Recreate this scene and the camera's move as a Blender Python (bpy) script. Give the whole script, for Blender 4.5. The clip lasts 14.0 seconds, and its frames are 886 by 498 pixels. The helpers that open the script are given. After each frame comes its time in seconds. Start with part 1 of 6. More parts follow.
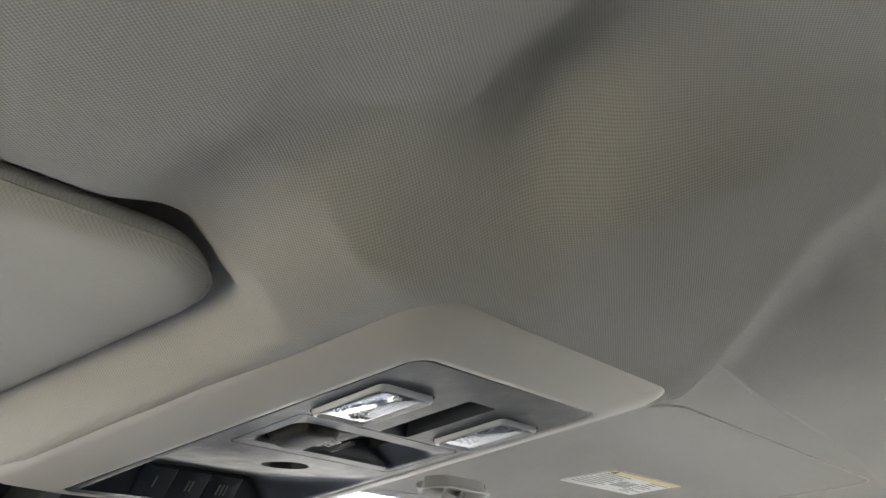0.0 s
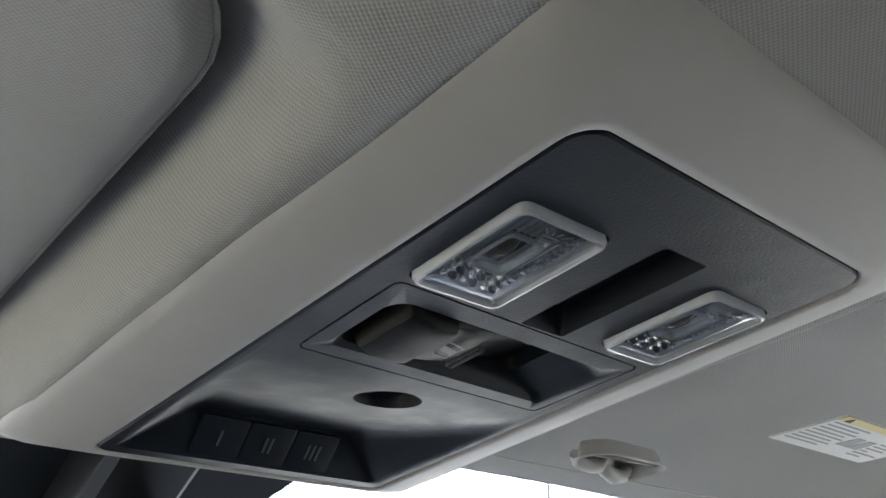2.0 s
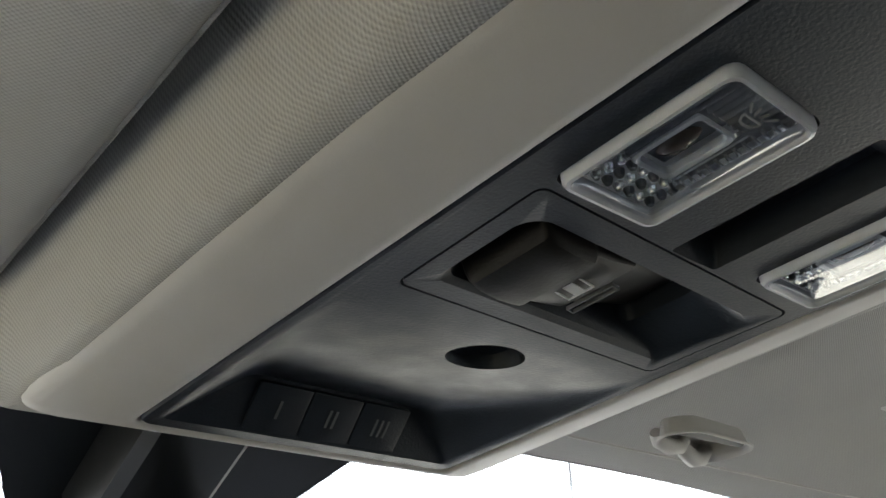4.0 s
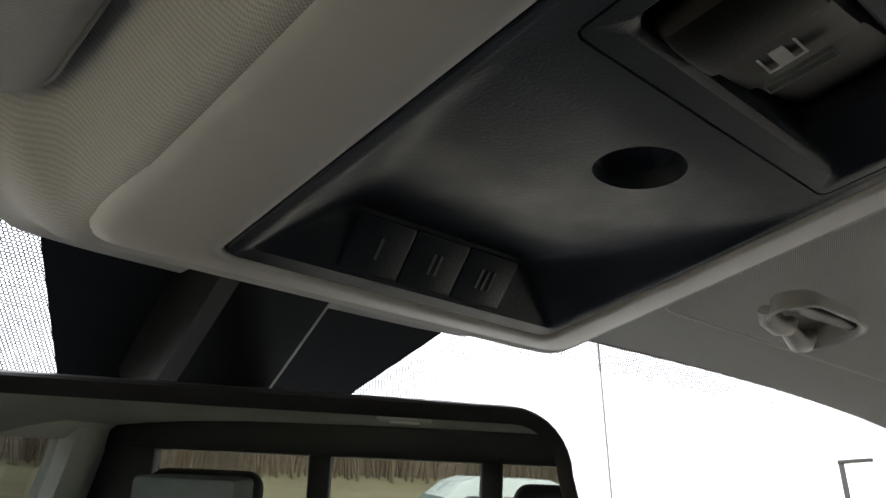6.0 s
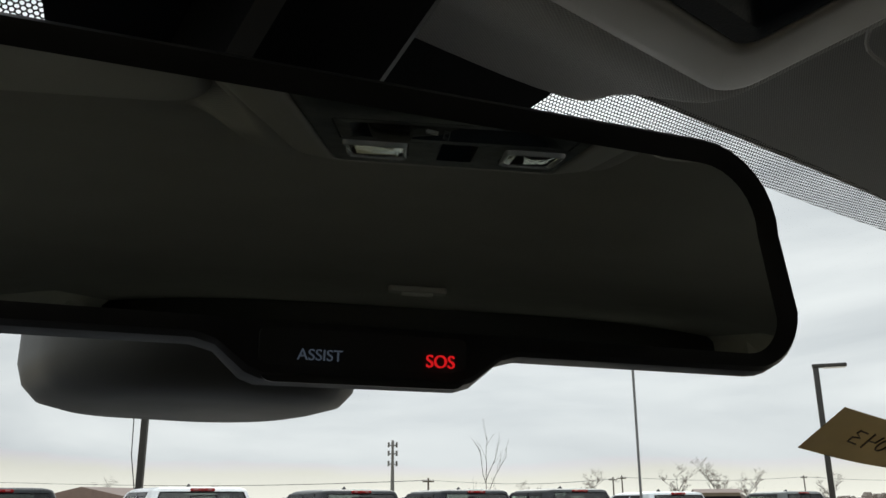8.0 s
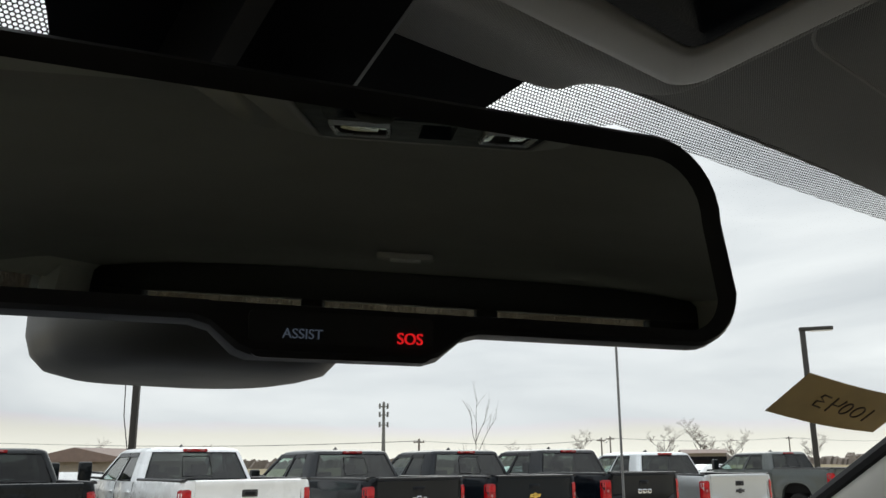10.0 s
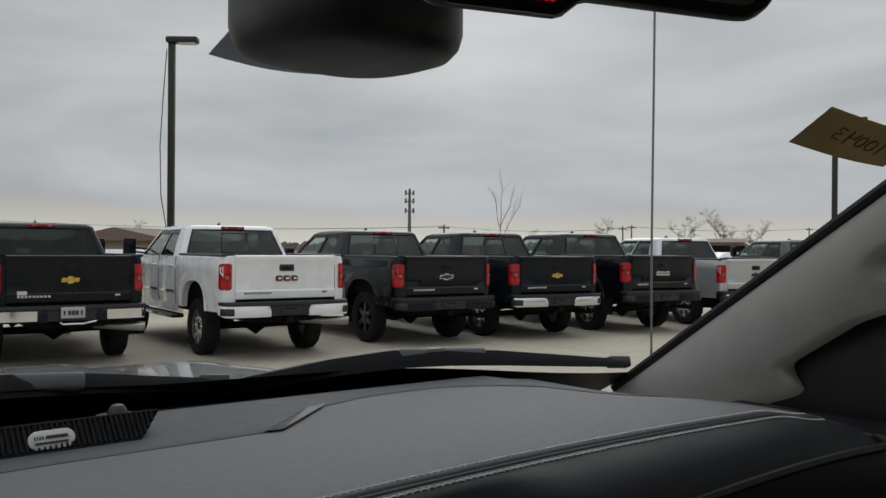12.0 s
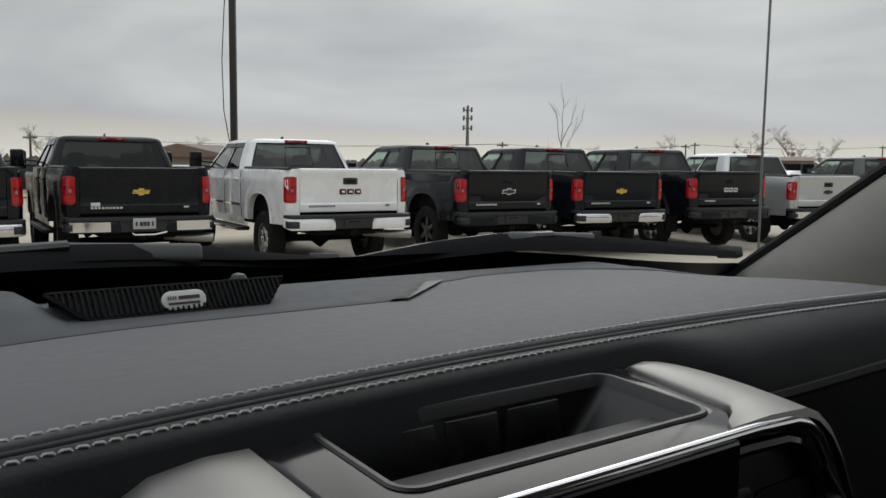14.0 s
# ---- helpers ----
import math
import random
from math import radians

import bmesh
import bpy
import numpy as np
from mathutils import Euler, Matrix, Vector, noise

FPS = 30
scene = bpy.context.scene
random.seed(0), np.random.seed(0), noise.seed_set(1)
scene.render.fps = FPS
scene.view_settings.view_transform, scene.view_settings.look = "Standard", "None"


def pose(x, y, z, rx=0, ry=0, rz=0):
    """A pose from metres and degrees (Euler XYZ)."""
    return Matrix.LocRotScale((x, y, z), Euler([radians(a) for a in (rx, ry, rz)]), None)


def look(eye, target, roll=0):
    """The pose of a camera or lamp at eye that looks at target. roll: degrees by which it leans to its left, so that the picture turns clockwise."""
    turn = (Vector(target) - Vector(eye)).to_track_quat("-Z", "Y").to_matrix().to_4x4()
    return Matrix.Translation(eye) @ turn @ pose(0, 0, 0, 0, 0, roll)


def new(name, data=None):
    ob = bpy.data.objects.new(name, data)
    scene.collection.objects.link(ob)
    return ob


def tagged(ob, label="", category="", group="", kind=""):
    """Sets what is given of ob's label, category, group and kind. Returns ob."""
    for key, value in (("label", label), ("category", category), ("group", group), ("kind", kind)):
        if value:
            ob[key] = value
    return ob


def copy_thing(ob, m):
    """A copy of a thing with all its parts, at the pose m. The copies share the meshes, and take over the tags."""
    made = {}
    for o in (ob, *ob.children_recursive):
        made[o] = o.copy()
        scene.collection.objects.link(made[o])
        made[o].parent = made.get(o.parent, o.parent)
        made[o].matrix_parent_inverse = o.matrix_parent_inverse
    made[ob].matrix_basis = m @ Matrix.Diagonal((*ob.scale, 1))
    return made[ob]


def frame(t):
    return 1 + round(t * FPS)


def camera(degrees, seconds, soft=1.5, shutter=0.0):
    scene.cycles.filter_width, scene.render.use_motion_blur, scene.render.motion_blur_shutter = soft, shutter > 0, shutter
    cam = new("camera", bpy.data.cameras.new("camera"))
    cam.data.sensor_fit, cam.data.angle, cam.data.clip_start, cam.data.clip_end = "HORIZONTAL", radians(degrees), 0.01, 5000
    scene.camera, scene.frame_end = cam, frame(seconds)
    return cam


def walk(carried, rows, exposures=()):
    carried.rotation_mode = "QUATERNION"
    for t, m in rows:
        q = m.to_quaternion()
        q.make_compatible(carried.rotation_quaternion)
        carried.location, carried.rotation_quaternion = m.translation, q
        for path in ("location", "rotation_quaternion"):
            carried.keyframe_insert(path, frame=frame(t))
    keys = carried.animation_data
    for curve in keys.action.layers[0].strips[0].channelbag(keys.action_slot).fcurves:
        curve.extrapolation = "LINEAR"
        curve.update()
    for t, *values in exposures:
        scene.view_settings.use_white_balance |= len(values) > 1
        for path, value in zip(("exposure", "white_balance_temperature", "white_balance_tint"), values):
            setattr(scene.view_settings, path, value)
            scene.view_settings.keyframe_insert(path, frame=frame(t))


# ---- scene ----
from itertools import product

# ---- camera and walk ----
cam = camera(55.12, 14.0)
walk(cam, [
    (0, pose(-0.3646, -0.2563, 1.7549, 114.367, 0.789, -49.598)),
    (0.5, pose(-0.3285, -0.2192, 1.7505, 114.611, 1.171, -46.555)),
    (1, pose(-0.2854, -0.1791, 1.7412, 114.895, 0.755, -43.647)),
    (1.5, pose(-0.2528, -0.1475, 1.7445, 115.509, 0.957, -41.490)),
    (2, pose(-0.2292, -0.1152, 1.7450, 116.371, 0.787, -40.663)),
    (2.5, pose(-0.2215, -0.0911, 1.7454, 116.922, 1.204, -41.018)),
    (3, pose(-0.2122, -0.0557, 1.7454, 116.696, 1.469, -40.644)),
    (3.2, pose(-0.2133, -0.0489, 1.7468, 116.857, 1.306, -40.483)),
    (5.3, pose(-0.2238, -0.0170, 1.7414, 114.458, 1.388, -40.566)),
    (5.5, pose(-0.2200, -0.0085, 1.7388, 113.891, 1.259, -40.264)),
    (6, pose(-0.2093, 0.0456, 1.7235, 113.143, 1.030, -40.153)),
    (6.5, pose(-0.1903, 0.1227, 1.7097, 111.799, 1.311, -40.362)),
    (7, pose(-0.1737, 0.1689, 1.6993, 110.002, 1.441, -40.632)),
    (7.5, pose(-0.1659, 0.1874, 1.6947, 108.174, 0.956, -41.137)),
    (9.8, pose(-0.1805, 0.1797, 1.6958, 104.089, -0.089, -41.867)),
    (10, pose(-0.1816, 0.1606, 1.6947, 104.134, 0.462, -42.012)),
    (10.5, pose(-0.1649, 0.1172, 1.6821, 102.073, 0.216, -42.042)),
    (11, pose(-0.1706, 0.1030, 1.6757, 99.665, 0.116, -41.946)),
    (11.5, pose(-0.2251, 0.1056, 1.6275, 96.338, -0.067, -41.410)),
    (12, pose(-0.2953, 0.1017, 1.6189, 89.917, -0.430, -40.394)),
    (12.5, pose(-0.3504, 0.1231, 1.6254, 86.873, -0.595, -37.629)),
    (13, pose(-0.3412, 0.1163, 1.5954, 87.235, -0.592, -37.640)),
    (13.5, pose(-0.3409, 0.1703, 1.5690, 85.934, -0.677, -36.544)),
    (14, pose(-0.3318, 0.1830, 1.5592, 84.360, -0.617, -36.521)),
], exposures=[(0, 3.30, 6100, 12), (0.5, 3.62, 5800, 12), (1.5, 3.20, 5680, 11), (2.5, 2.95, 5700, 10), (3.2, 2.88, 5900, 9), (5.5, 2.45, 6350, 9), (6.0, 1.9, 6400, 9), (6.5, 0.88, 6400, 8), (7.0, -0.15, 6500, 6), (7.5, -0.08, 6500, 6), (10, 0.05, 6500, 7), (10.5, -0.05, 6500, 7), (11, -0.35, 6500, 8), (11.5, -0.42, 6500, 8), (12, -0.65, 6500, 9), (12.5, -0.53, 6500, 9), (13, -0.47, 6500, 9), (14, -0.48, 6600, 9)])

# ---- world, sun, exposure ----
world = bpy.data.worlds.new("overcast_sky")
scene.world = world
world.use_nodes = True
wn, wl = world.node_tree.nodes, world.node_tree.links
wn.clear()
sky = wn.new("ShaderNodeTexSky")
sky.sky_type, sky.sun_disc = "NISHITA", False
sky.sun_elevation, sky.sun_rotation = radians(31), radians(45)
sky.air_density, sky.dust_density = 1.0, 4.0
grey = wn.new("ShaderNodeHueSaturation")
grey.inputs["Saturation"].default_value = 0.10
grey.inputs["Value"].default_value = 0.05
wl.new(sky.outputs[0], grey.inputs["Color"])
tex = wn.new("ShaderNodeTexCoord")
stretch = wn.new("ShaderNodeMapping")
stretch.inputs["Scale"].default_value = (1.0, 1.0, 4.2)
wl.new(tex.outputs["Generated"], stretch.inputs[0])
cloud = wn.new("ShaderNodeTexNoise")
cloud.inputs["Scale"].default_value, cloud.inputs["Detail"].default_value = 2.1, 6.0
cloud.inputs["Roughness"].default_value, cloud.inputs["Distortion"].default_value = 0.5, 0.6
wl.new(stretch.outputs[0], cloud.inputs["Vector"])
ramp = wn.new("ShaderNodeValToRGB")
ramp.color_ramp.elements[0].position, ramp.color_ramp.elements[0].color = 0.30, (0.325, 0.345, 0.380, 1)
ramp.color_ramp.elements[1].position, ramp.color_ramp.elements[1].color = 0.72, (0.60, 0.607, 0.622, 1)
wl.new(cloud.outputs["Fac"], ramp.inputs[0])
mixed = wn.new("ShaderNodeMixRGB")
mixed.inputs[0].default_value = 0.88
wl.new(grey.outputs[0], mixed.inputs[1])
wl.new(ramp.outputs[0], mixed.inputs[2])
# a paler band low over the horizon
split = wn.new("ShaderNodeSeparateXYZ")
wl.new(tex.outputs["Generated"], split.inputs[0])
low = wn.new("ShaderNodeValToRGB")
low.color_ramp.elements[0].position, low.color_ramp.elements[0].color = 0.0, (0.72, 0.685, 0.61, 1)
low.color_ramp.elements[1].position, low.color_ramp.elements[1].color = 0.14, (0, 0, 0, 1)
wl.new(split.outputs["Z"], low.inputs[0])
band = wn.new("ShaderNodeMixRGB")
band.blend_type = "LIGHTEN"
band.inputs[0].default_value = 0.8
wl.new(mixed.outputs[0], band.inputs[1])
wl.new(low.outputs[0], band.inputs[2])
# an overcast dome grows brighter towards the zenith
rise = wn.new("ShaderNodeMapRange")
rise.interpolation_type = "SMOOTHSTEP"
rise.inputs[1].default_value, rise.inputs[2].default_value = 0.30, 0.85
rise.inputs[3].default_value, rise.inputs[4].default_value = 1.0, 2.3
wl.new(split.outputs["Z"], rise.inputs[0])
dome_ = wn.new("ShaderNodeVectorMath")
dome_.operation = "SCALE"
wl.new(band.outputs[0], dome_.inputs[0])
wl.new(rise.outputs[0], dome_.inputs["Scale"])
bg = wn.new("ShaderNodeBackground")
bg.inputs["Strength"].default_value = 1.55
wl.new(dome_.outputs[0], bg.inputs["Color"])
out = wn.new("ShaderNodeOutputWorld")
wl.new(bg.outputs[0], out.inputs[0])

sun = new("sun", bpy.data.lights.new("sun", "SUN"))
sun.data.energy, sun.data.angle, sun.data.color = 0.6, radians(40), (1.0, 0.97, 0.92)
sun.matrix_world = look((7, 7, 6), (0, 0, 0))


# ---- materials ----
def mat(name, color, rough=0.5, metal=0.0, spec=0.5, noise_scale=0.0, noise_amount=0.15, bump=0.0, bump_scale=400.0, coat=0.0, big=0.0, transmission=0.0, ior=1.5, wave=0.0):
    """Principled material with colour variation at two scales and fine relief."""
    m = bpy.data.materials.new(name)
    m.use_nodes = True
    n, l = m.node_tree.nodes, m.node_tree.links
    b = n["Principled BSDF"]
    b.inputs["Base Color"].default_value = (*color, 1)
    b.inputs["Roughness"].default_value, b.inputs["Metallic"].default_value = rough, metal
    b.inputs["Specular IOR Level"].default_value = spec
    b.inputs["Coat Weight"].default_value = coat
    b.inputs["Coat Roughness"].default_value = 0.04
    b.inputs["Transmission Weight"].default_value, b.inputs["IOR"].default_value = transmission, ior
    tc = n.new("ShaderNodeTexCoord")
    if noise_scale:
        a = n.new("ShaderNodeTexNoise")
        a.inputs["Scale"].default_value, a.inputs["Detail"].default_value = noise_scale, 4
        l.new(tc.outputs["Object"], a.inputs["Vector"])
        mr = n.new("ShaderNodeMapRange")
        mr.inputs[1].default_value, mr.inputs[2].default_value = 0.3, 0.7
        mr.inputs[3].default_value, mr.inputs[4].default_value = 1 - noise_amount, 1 + noise_amount
        l.new(a.outputs["Fac"], mr.inputs[0])
        value = mr.outputs[0]
        if big:
            c = n.new("ShaderNodeTexNoise")
            c.inputs["Scale"].default_value, c.inputs["Detail"].default_value = big, 3
            l.new(tc.outputs["Object"], c.inputs["Vector"])
            m2 = n.new("ShaderNodeMapRange")
            m2.inputs[1].default_value, m2.inputs[2].default_value = 0.3, 0.7
            m2.inputs[3].default_value, m2.inputs[4].default_value = 1 - noise_amount, 1 + noise_amount
            l.new(c.outputs["Fac"], m2.inputs[0])
            mm = n.new("ShaderNodeMath")
            mm.operation = "MULTIPLY"
            l.new(value, mm.inputs[0])
            l.new(m2.outputs[0], mm.inputs[1])
            value = mm.outputs[0]
        mix = n.new("ShaderNodeVectorMath")
        mix.operation = "SCALE"
        mix.inputs[0].default_value = color
        l.new(value, mix.inputs["Scale"])
        l.new(mix.outputs[0], b.inputs["Base Color"])
        rr = n.new("ShaderNodeMapRange")
        rr.inputs[1].default_value, rr.inputs[2].default_value = 0.3, 0.7
        rr.inputs[3].default_value, rr.inputs[4].default_value = max(0.02, rough - 0.06), min(1, rough + 0.06)
        l.new(a.outputs["Fac"], rr.inputs[0])
        l.new(rr.outputs[0], b.inputs["Roughness"])
    if bump:
        h = n.new("ShaderNodeTexNoise")
        h.inputs["Scale"].default_value, h.inputs["Detail"].default_value = bump_scale, 3
        l.new(tc.outputs["Object"], h.inputs["Vector"])
        bp = n.new("ShaderNodeBump")
        bp.inputs["Strength"].default_value, bp.inputs["Distance"].default_value = bump, 0.0006
        l.new(h.outputs["Fac"], bp.inputs["Height"])
        l.new(bp.outputs[0], b.inputs["Normal"])
    return m


def woven(name, color, pitch=0.0019, strength=0.8, dark=0.76):
    """Knitted headliner cloth: two crossed waves as relief, faint colour change from stitch to stitch."""
    m = mat(name, color, rough=0.92, spec=0.15, noise_scale=9, noise_amount=0.05, big=2.0)
    n, l = m.node_tree.nodes, m.node_tree.links
    b, tc = n["Principled BSDF"], n.new("ShaderNodeTexCoord")
    turn = n.new("ShaderNodeMapping")
    turn.inputs["Rotation"].default_value = (0, 0, radians(12))
    l.new(tc.outputs["Object"], turn.inputs[0])
    s = n.new("ShaderNodeSeparateXYZ")
    l.new(turn.outputs[0], s.inputs[0])
    waves = []
    for axis, k in (("X", 1.0), ("Y", 1.12)):
        a = n.new("ShaderNodeMath")
        a.operation, a.inputs[1].default_value = "MULTIPLY", k * 2 * math.pi / pitch
        l.new(s.outputs[axis], a.inputs[0])
        c = n.new("ShaderNodeMath")
        c.operation = "SINE"
        l.new(a.outputs[0], c.inputs[0])
        waves.append(c.outputs[0])
    p = n.new("ShaderNodeMath")
    p.operation = "MULTIPLY"
    l.new(waves[0], p.inputs[0])
    l.new(waves[1], p.inputs[1])
    bp = n.new("ShaderNodeBump")
    bp.inputs["Strength"].default_value, bp.inputs["Distance"].default_value = strength, 0.0004
    l.new(p.outputs[0], bp.inputs["Height"])
    l.new(bp.outputs[0], b.inputs["Normal"])
    old = b.inputs["Base Color"].links[0].from_socket
    mr = n.new("ShaderNodeMapRange")
    mr.inputs[1].default_value, mr.inputs[2].default_value = -1, 1
    mr.inputs[3].default_value, mr.inputs[4].default_value = dark, 1.10
    l.new(p.outputs[0], mr.inputs[0])
    sc = n.new("ShaderNodeVectorMath")
    sc.operation = "SCALE"
    l.new(old, sc.inputs[0])
    l.new(mr.outputs[0], sc.inputs["Scale"])
    l.new(sc.outputs[0], b.inputs["Base Color"])
    return m


def pane(name, tint, gloss=1.0):
    """A thin sheet of glass: clear with a tint, and reflecting by its angle."""
    m = bpy.data.materials.new(name)
    m.use_nodes = True
    n, l = m.node_tree.nodes, m.node_tree.links
    n.clear()
    o, t, g, x, f, p, k = (n.new(i) for i in ("ShaderNodeOutputMaterial", "ShaderNodeBsdfTransparent", "ShaderNodeBsdfGlossy", "ShaderNodeMixShader", "ShaderNodeLayerWeight", "ShaderNodeMath", "ShaderNodeMath"))
    t.inputs[0].default_value = (*tint, 1)
    g.inputs["Roughness"].default_value = 0.01
    f.inputs["Blend"].default_value = 0.5
    p.operation, p.inputs[1].default_value = "POWER", 5.0
    k.operation, k.inputs[1].default_value, k.inputs[2].default_value = "MULTIPLY_ADD", 0.95 * gloss, 0.045 * gloss
    k.use_clamp = True
    l.new(f.outputs["Facing"], p.inputs[0])
    l.new(p.outputs[0], k.inputs[0])
    l.new(k.outputs[0], x.inputs[0])
    l.new(t.outputs[0], x.inputs[1])
    l.new(g.outputs[0], x.inputs[2])
    l.new(x.outputs[0], o.inputs[0])
    return m


def dotted(name, pitch, hole):
    """Black ceramic print with a honeycomb of clear round holes (Object coordinates: x along, y across the band)."""
    m = bpy.data.materials.new(name)
    m.use_nodes = True
    n, l = m.node_tree.nodes, m.node_tree.links
    b, o = n["Principled BSDF"], n["Material Output"]
    b.inputs["Base Color"].default_value, b.inputs["Roughness"].default_value = (0.012, 0.012, 0.013, 1), 0.45
    tc = n.new("ShaderNodeTexCoord")
    s = n.new("ShaderNodeSeparateXYZ")
    l.new(tc.outputs["UV"], s.inputs[0])

    def op(kind, a, c=None):
        q = n.new("ShaderNodeMath")
        q.operation = kind
        for i, v in enumerate((a, c)):
            if v is None:
                continue
            if isinstance(v, (int, float)):
                q.inputs[i].default_value = v
            else:
                l.new(v, q.inputs[i])
        return q.outputs[0]

    ds = []
    for ox, oy in ((0.0, 0.0), (0.5, 0.5)):
        u = op("SUBTRACT", op("FRACT", op("ADD", op("DIVIDE", s.outputs["X"], pitch), ox)), 0.5)
        v = op("MULTIPLY", op("SUBTRACT", op("FRACT", op("ADD", op("DIVIDE", s.outputs["Y"], pitch * 1.732), oy)), 0.5), 1.732)
        ds.append(op("ADD", op("MULTIPLY", u, u), op("MULTIPLY", v, v)))
    clear = op("LESS_THAN", op("MINIMUM", ds[0], ds[1]), hole * hole)
    t, x = n.new("ShaderNodeBsdfTransparent"), n.new("ShaderNodeMixShader")
    l.new(clear, x.inputs[0])
    l.new(b.outputs[0], x.inputs[1])
    l.new(t.outputs[0], x.inputs[2])
    l.new(x.outputs[0], o.inputs[0])
    return m


CLOTH = woven("headliner_cloth", (0.42, 0.415, 0.400), 0.0018, 0.35)
VISOR = woven("visor_cloth", (0.50, 0.49, 0.465), pitch=0.0019, strength=0.22, dark=0.94)
CREAM = mat("cream_plastic", (0.45, 0.44, 0.425), rough=0.55, spec=0.35, noise_scale=30, noise_amount=0.03, bump=0.12, bump_scale=900, big=3)
PILLAR = mat("pillar_plastic", (0.67, 0.655, 0.605), rough=0.6, spec=0.3, noise_scale=25, noise_amount=0.04, bump=0.25, bump_scale=700, big=3)
DARK = mat("charcoal_plastic", (0.012, 0.0165, 0.025), rough=0.42, spec=0.24, noise_scale=60, noise_amount=0.10, bump=0.28, bump_scale=800, big=8)
BLACK = mat("black_plastic", (0.018, 0.018, 0.020), rough=0.42, noise_scale=40, noise_amount=0.1, bump=0.08, bump_scale=800)
PIT = mat("dark_groove", (0.008, 0.008, 0.009), rough=0.7)
GLOSSBLACK = mat("piano_black", (0.010, 0.010, 0.012), rough=0.10, spec=0.22, coat=0.0, noise_scale=6, noise_amount=0.1)
LEATHER = mat("dash_leatherette", (0.112, 0.112, 0.120), rough=0.62, spec=0.25, noise_scale=90, noise_amount=0.04, bump=0.35, bump_scale=520, big=2.5)
LEATHERBLACK = mat("black_leatherette", (0.026, 0.027, 0.029), rough=0.55, spec=0.14, noise_scale=14, noise_amount=0.08, bump=0.5, bump_scale=330, big=2.5)
DASHGREY = mat("dash_grey_plastic", (0.062, 0.067, 0.074), rough=0.65, spec=0.25, noise_scale=50, noise_amount=0.06, bump=0.3, bump_scale=900, big=3)
THREAD = mat("grey_thread", (0.80, 0.80, 0.79), rough=0.8, noise_scale=300, noise_amount=0.15)
SATIN = mat("satin_silver", (0.26, 0.255, 0.245), rough=0.42, metal=0.85, noise_scale=20, noise_amount=0.04, bump=0.05, bump_scale=900)
BADGE = mat("badge_silver", (0.62, 0.62, 0.61), rough=0.4, metal=0.1, noise_scale=60, noise_amount=0.04)
COVERBLACK = mat("smooth_cover_black", (0.006, 0.0068, 0.008), rough=0.38, spec=0.25, noise_scale=30, noise_amount=0.1)
GRILLE = mat("matt_grille_black", (0.012, 0.012, 0.013), rough=0.8, spec=0.12, noise_scale=60, noise_amount=0.1)
CHROME = mat("chrome", (0.75, 0.75, 0.77), rough=0.08, metal=1.0, noise_scale=15, noise_amount=0.03)
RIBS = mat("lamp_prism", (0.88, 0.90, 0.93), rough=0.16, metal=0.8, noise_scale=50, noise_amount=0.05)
# dark twin of the lamp prism for painted shade; also sockets and name bars
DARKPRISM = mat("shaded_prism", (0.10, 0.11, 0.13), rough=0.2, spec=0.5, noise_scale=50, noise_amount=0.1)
SILVERLENS = mat("lamp_reflector", (0.84, 0.86, 0.90), rough=0.35, metal=0.0, noise_scale=50, noise_amount=0.06)
PLAINGLASS = pane("clear_glass", (0.95, 0.97, 0.965), 0.05)
SIDECLEAR = pane("light_tinted_glass", (0.90, 0.92, 0.91), 0.3)
TINT = pane("tinted_glass", (0.10, 0.11, 0.11), 0.5)
BACKGLASS = pane("back_glass", (0.50, 0.52, 0.50), 0.15)
LENS = pane("lamp_lens", (0.95, 0.97, 0.99), 1.9)
BULBGLASS = mat("dim_amber_bulb", (0.075, 0.055, 0.045), rough=0.15, spec=0.5, noise_scale=80, noise_amount=0.1)
FROST = mat("lamp_rim_plastic", (0.82, 0.85, 0.92), rough=0.14, transmission=0.52, ior=1.45)
MIRROR = mat("mirror_glass", (0.70, 0.73, 0.69), rough=0.01, metal=1.0)
FRIT = mat("black_ceramic_print", (0.0045, 0.006, 0.0085), rough=0.45, spec=0.2, noise_scale=5, noise_amount=0.1)
DOTS = dotted("dotted_ceramic_print", 0.0022, 0.37)
GREYHOUSING = mat("grey_housing", (0.075, 0.078, 0.080), rough=0.5, noise_scale=30, noise_amount=0.05, bump=0.1, bump_scale=900)
WHITEPRINT = mat("white_print", (0.62, 0.62, 0.62), rough=0.6)
DIMPRINT = mat("dim_print", (0.10, 0.105, 0.115), rough=0.6)
LABELWHITE = mat("label_paper", (0.66, 0.66, 0.65), rough=0.5, noise_scale=60, noise_amount=0.03)
LABELYELLOW = mat("label_yellow", (0.62, 0.52, 0.20), rough=0.5, noise_scale=60, noise_amount=0.04)
LABELINK = mat("label_ink", (0.30, 0.31, 0.33), rough=0.6)
KRAFT = mat("tan_card", (0.30, 0.235, 0.13), rough=0.7, noise_scale=25, noise_amount=0.10, big=6)
INK = mat("dark_ink", (0.05, 0.035, 0.025), rough=0.7)


def glow(name, color, strength):
    m = bpy.data.materials.new(name)
    m.use_nodes = True
    b = m.node_tree.nodes["Principled BSDF"]
    b.inputs["Base Color"].default_value = (0.02, 0.02, 0.02, 1)
    b.inputs["Emission Color"].default_value = (*color, 1)
    b.inputs["Emission Strength"].default_value = strength
    return m


REDLED = glow("red_lit_letters", (1.0, 0.015, 0.02), 0.55)
BLUELED = glow("pale_lit_letters", (0.30, 0.37, 0.50), 0.11)


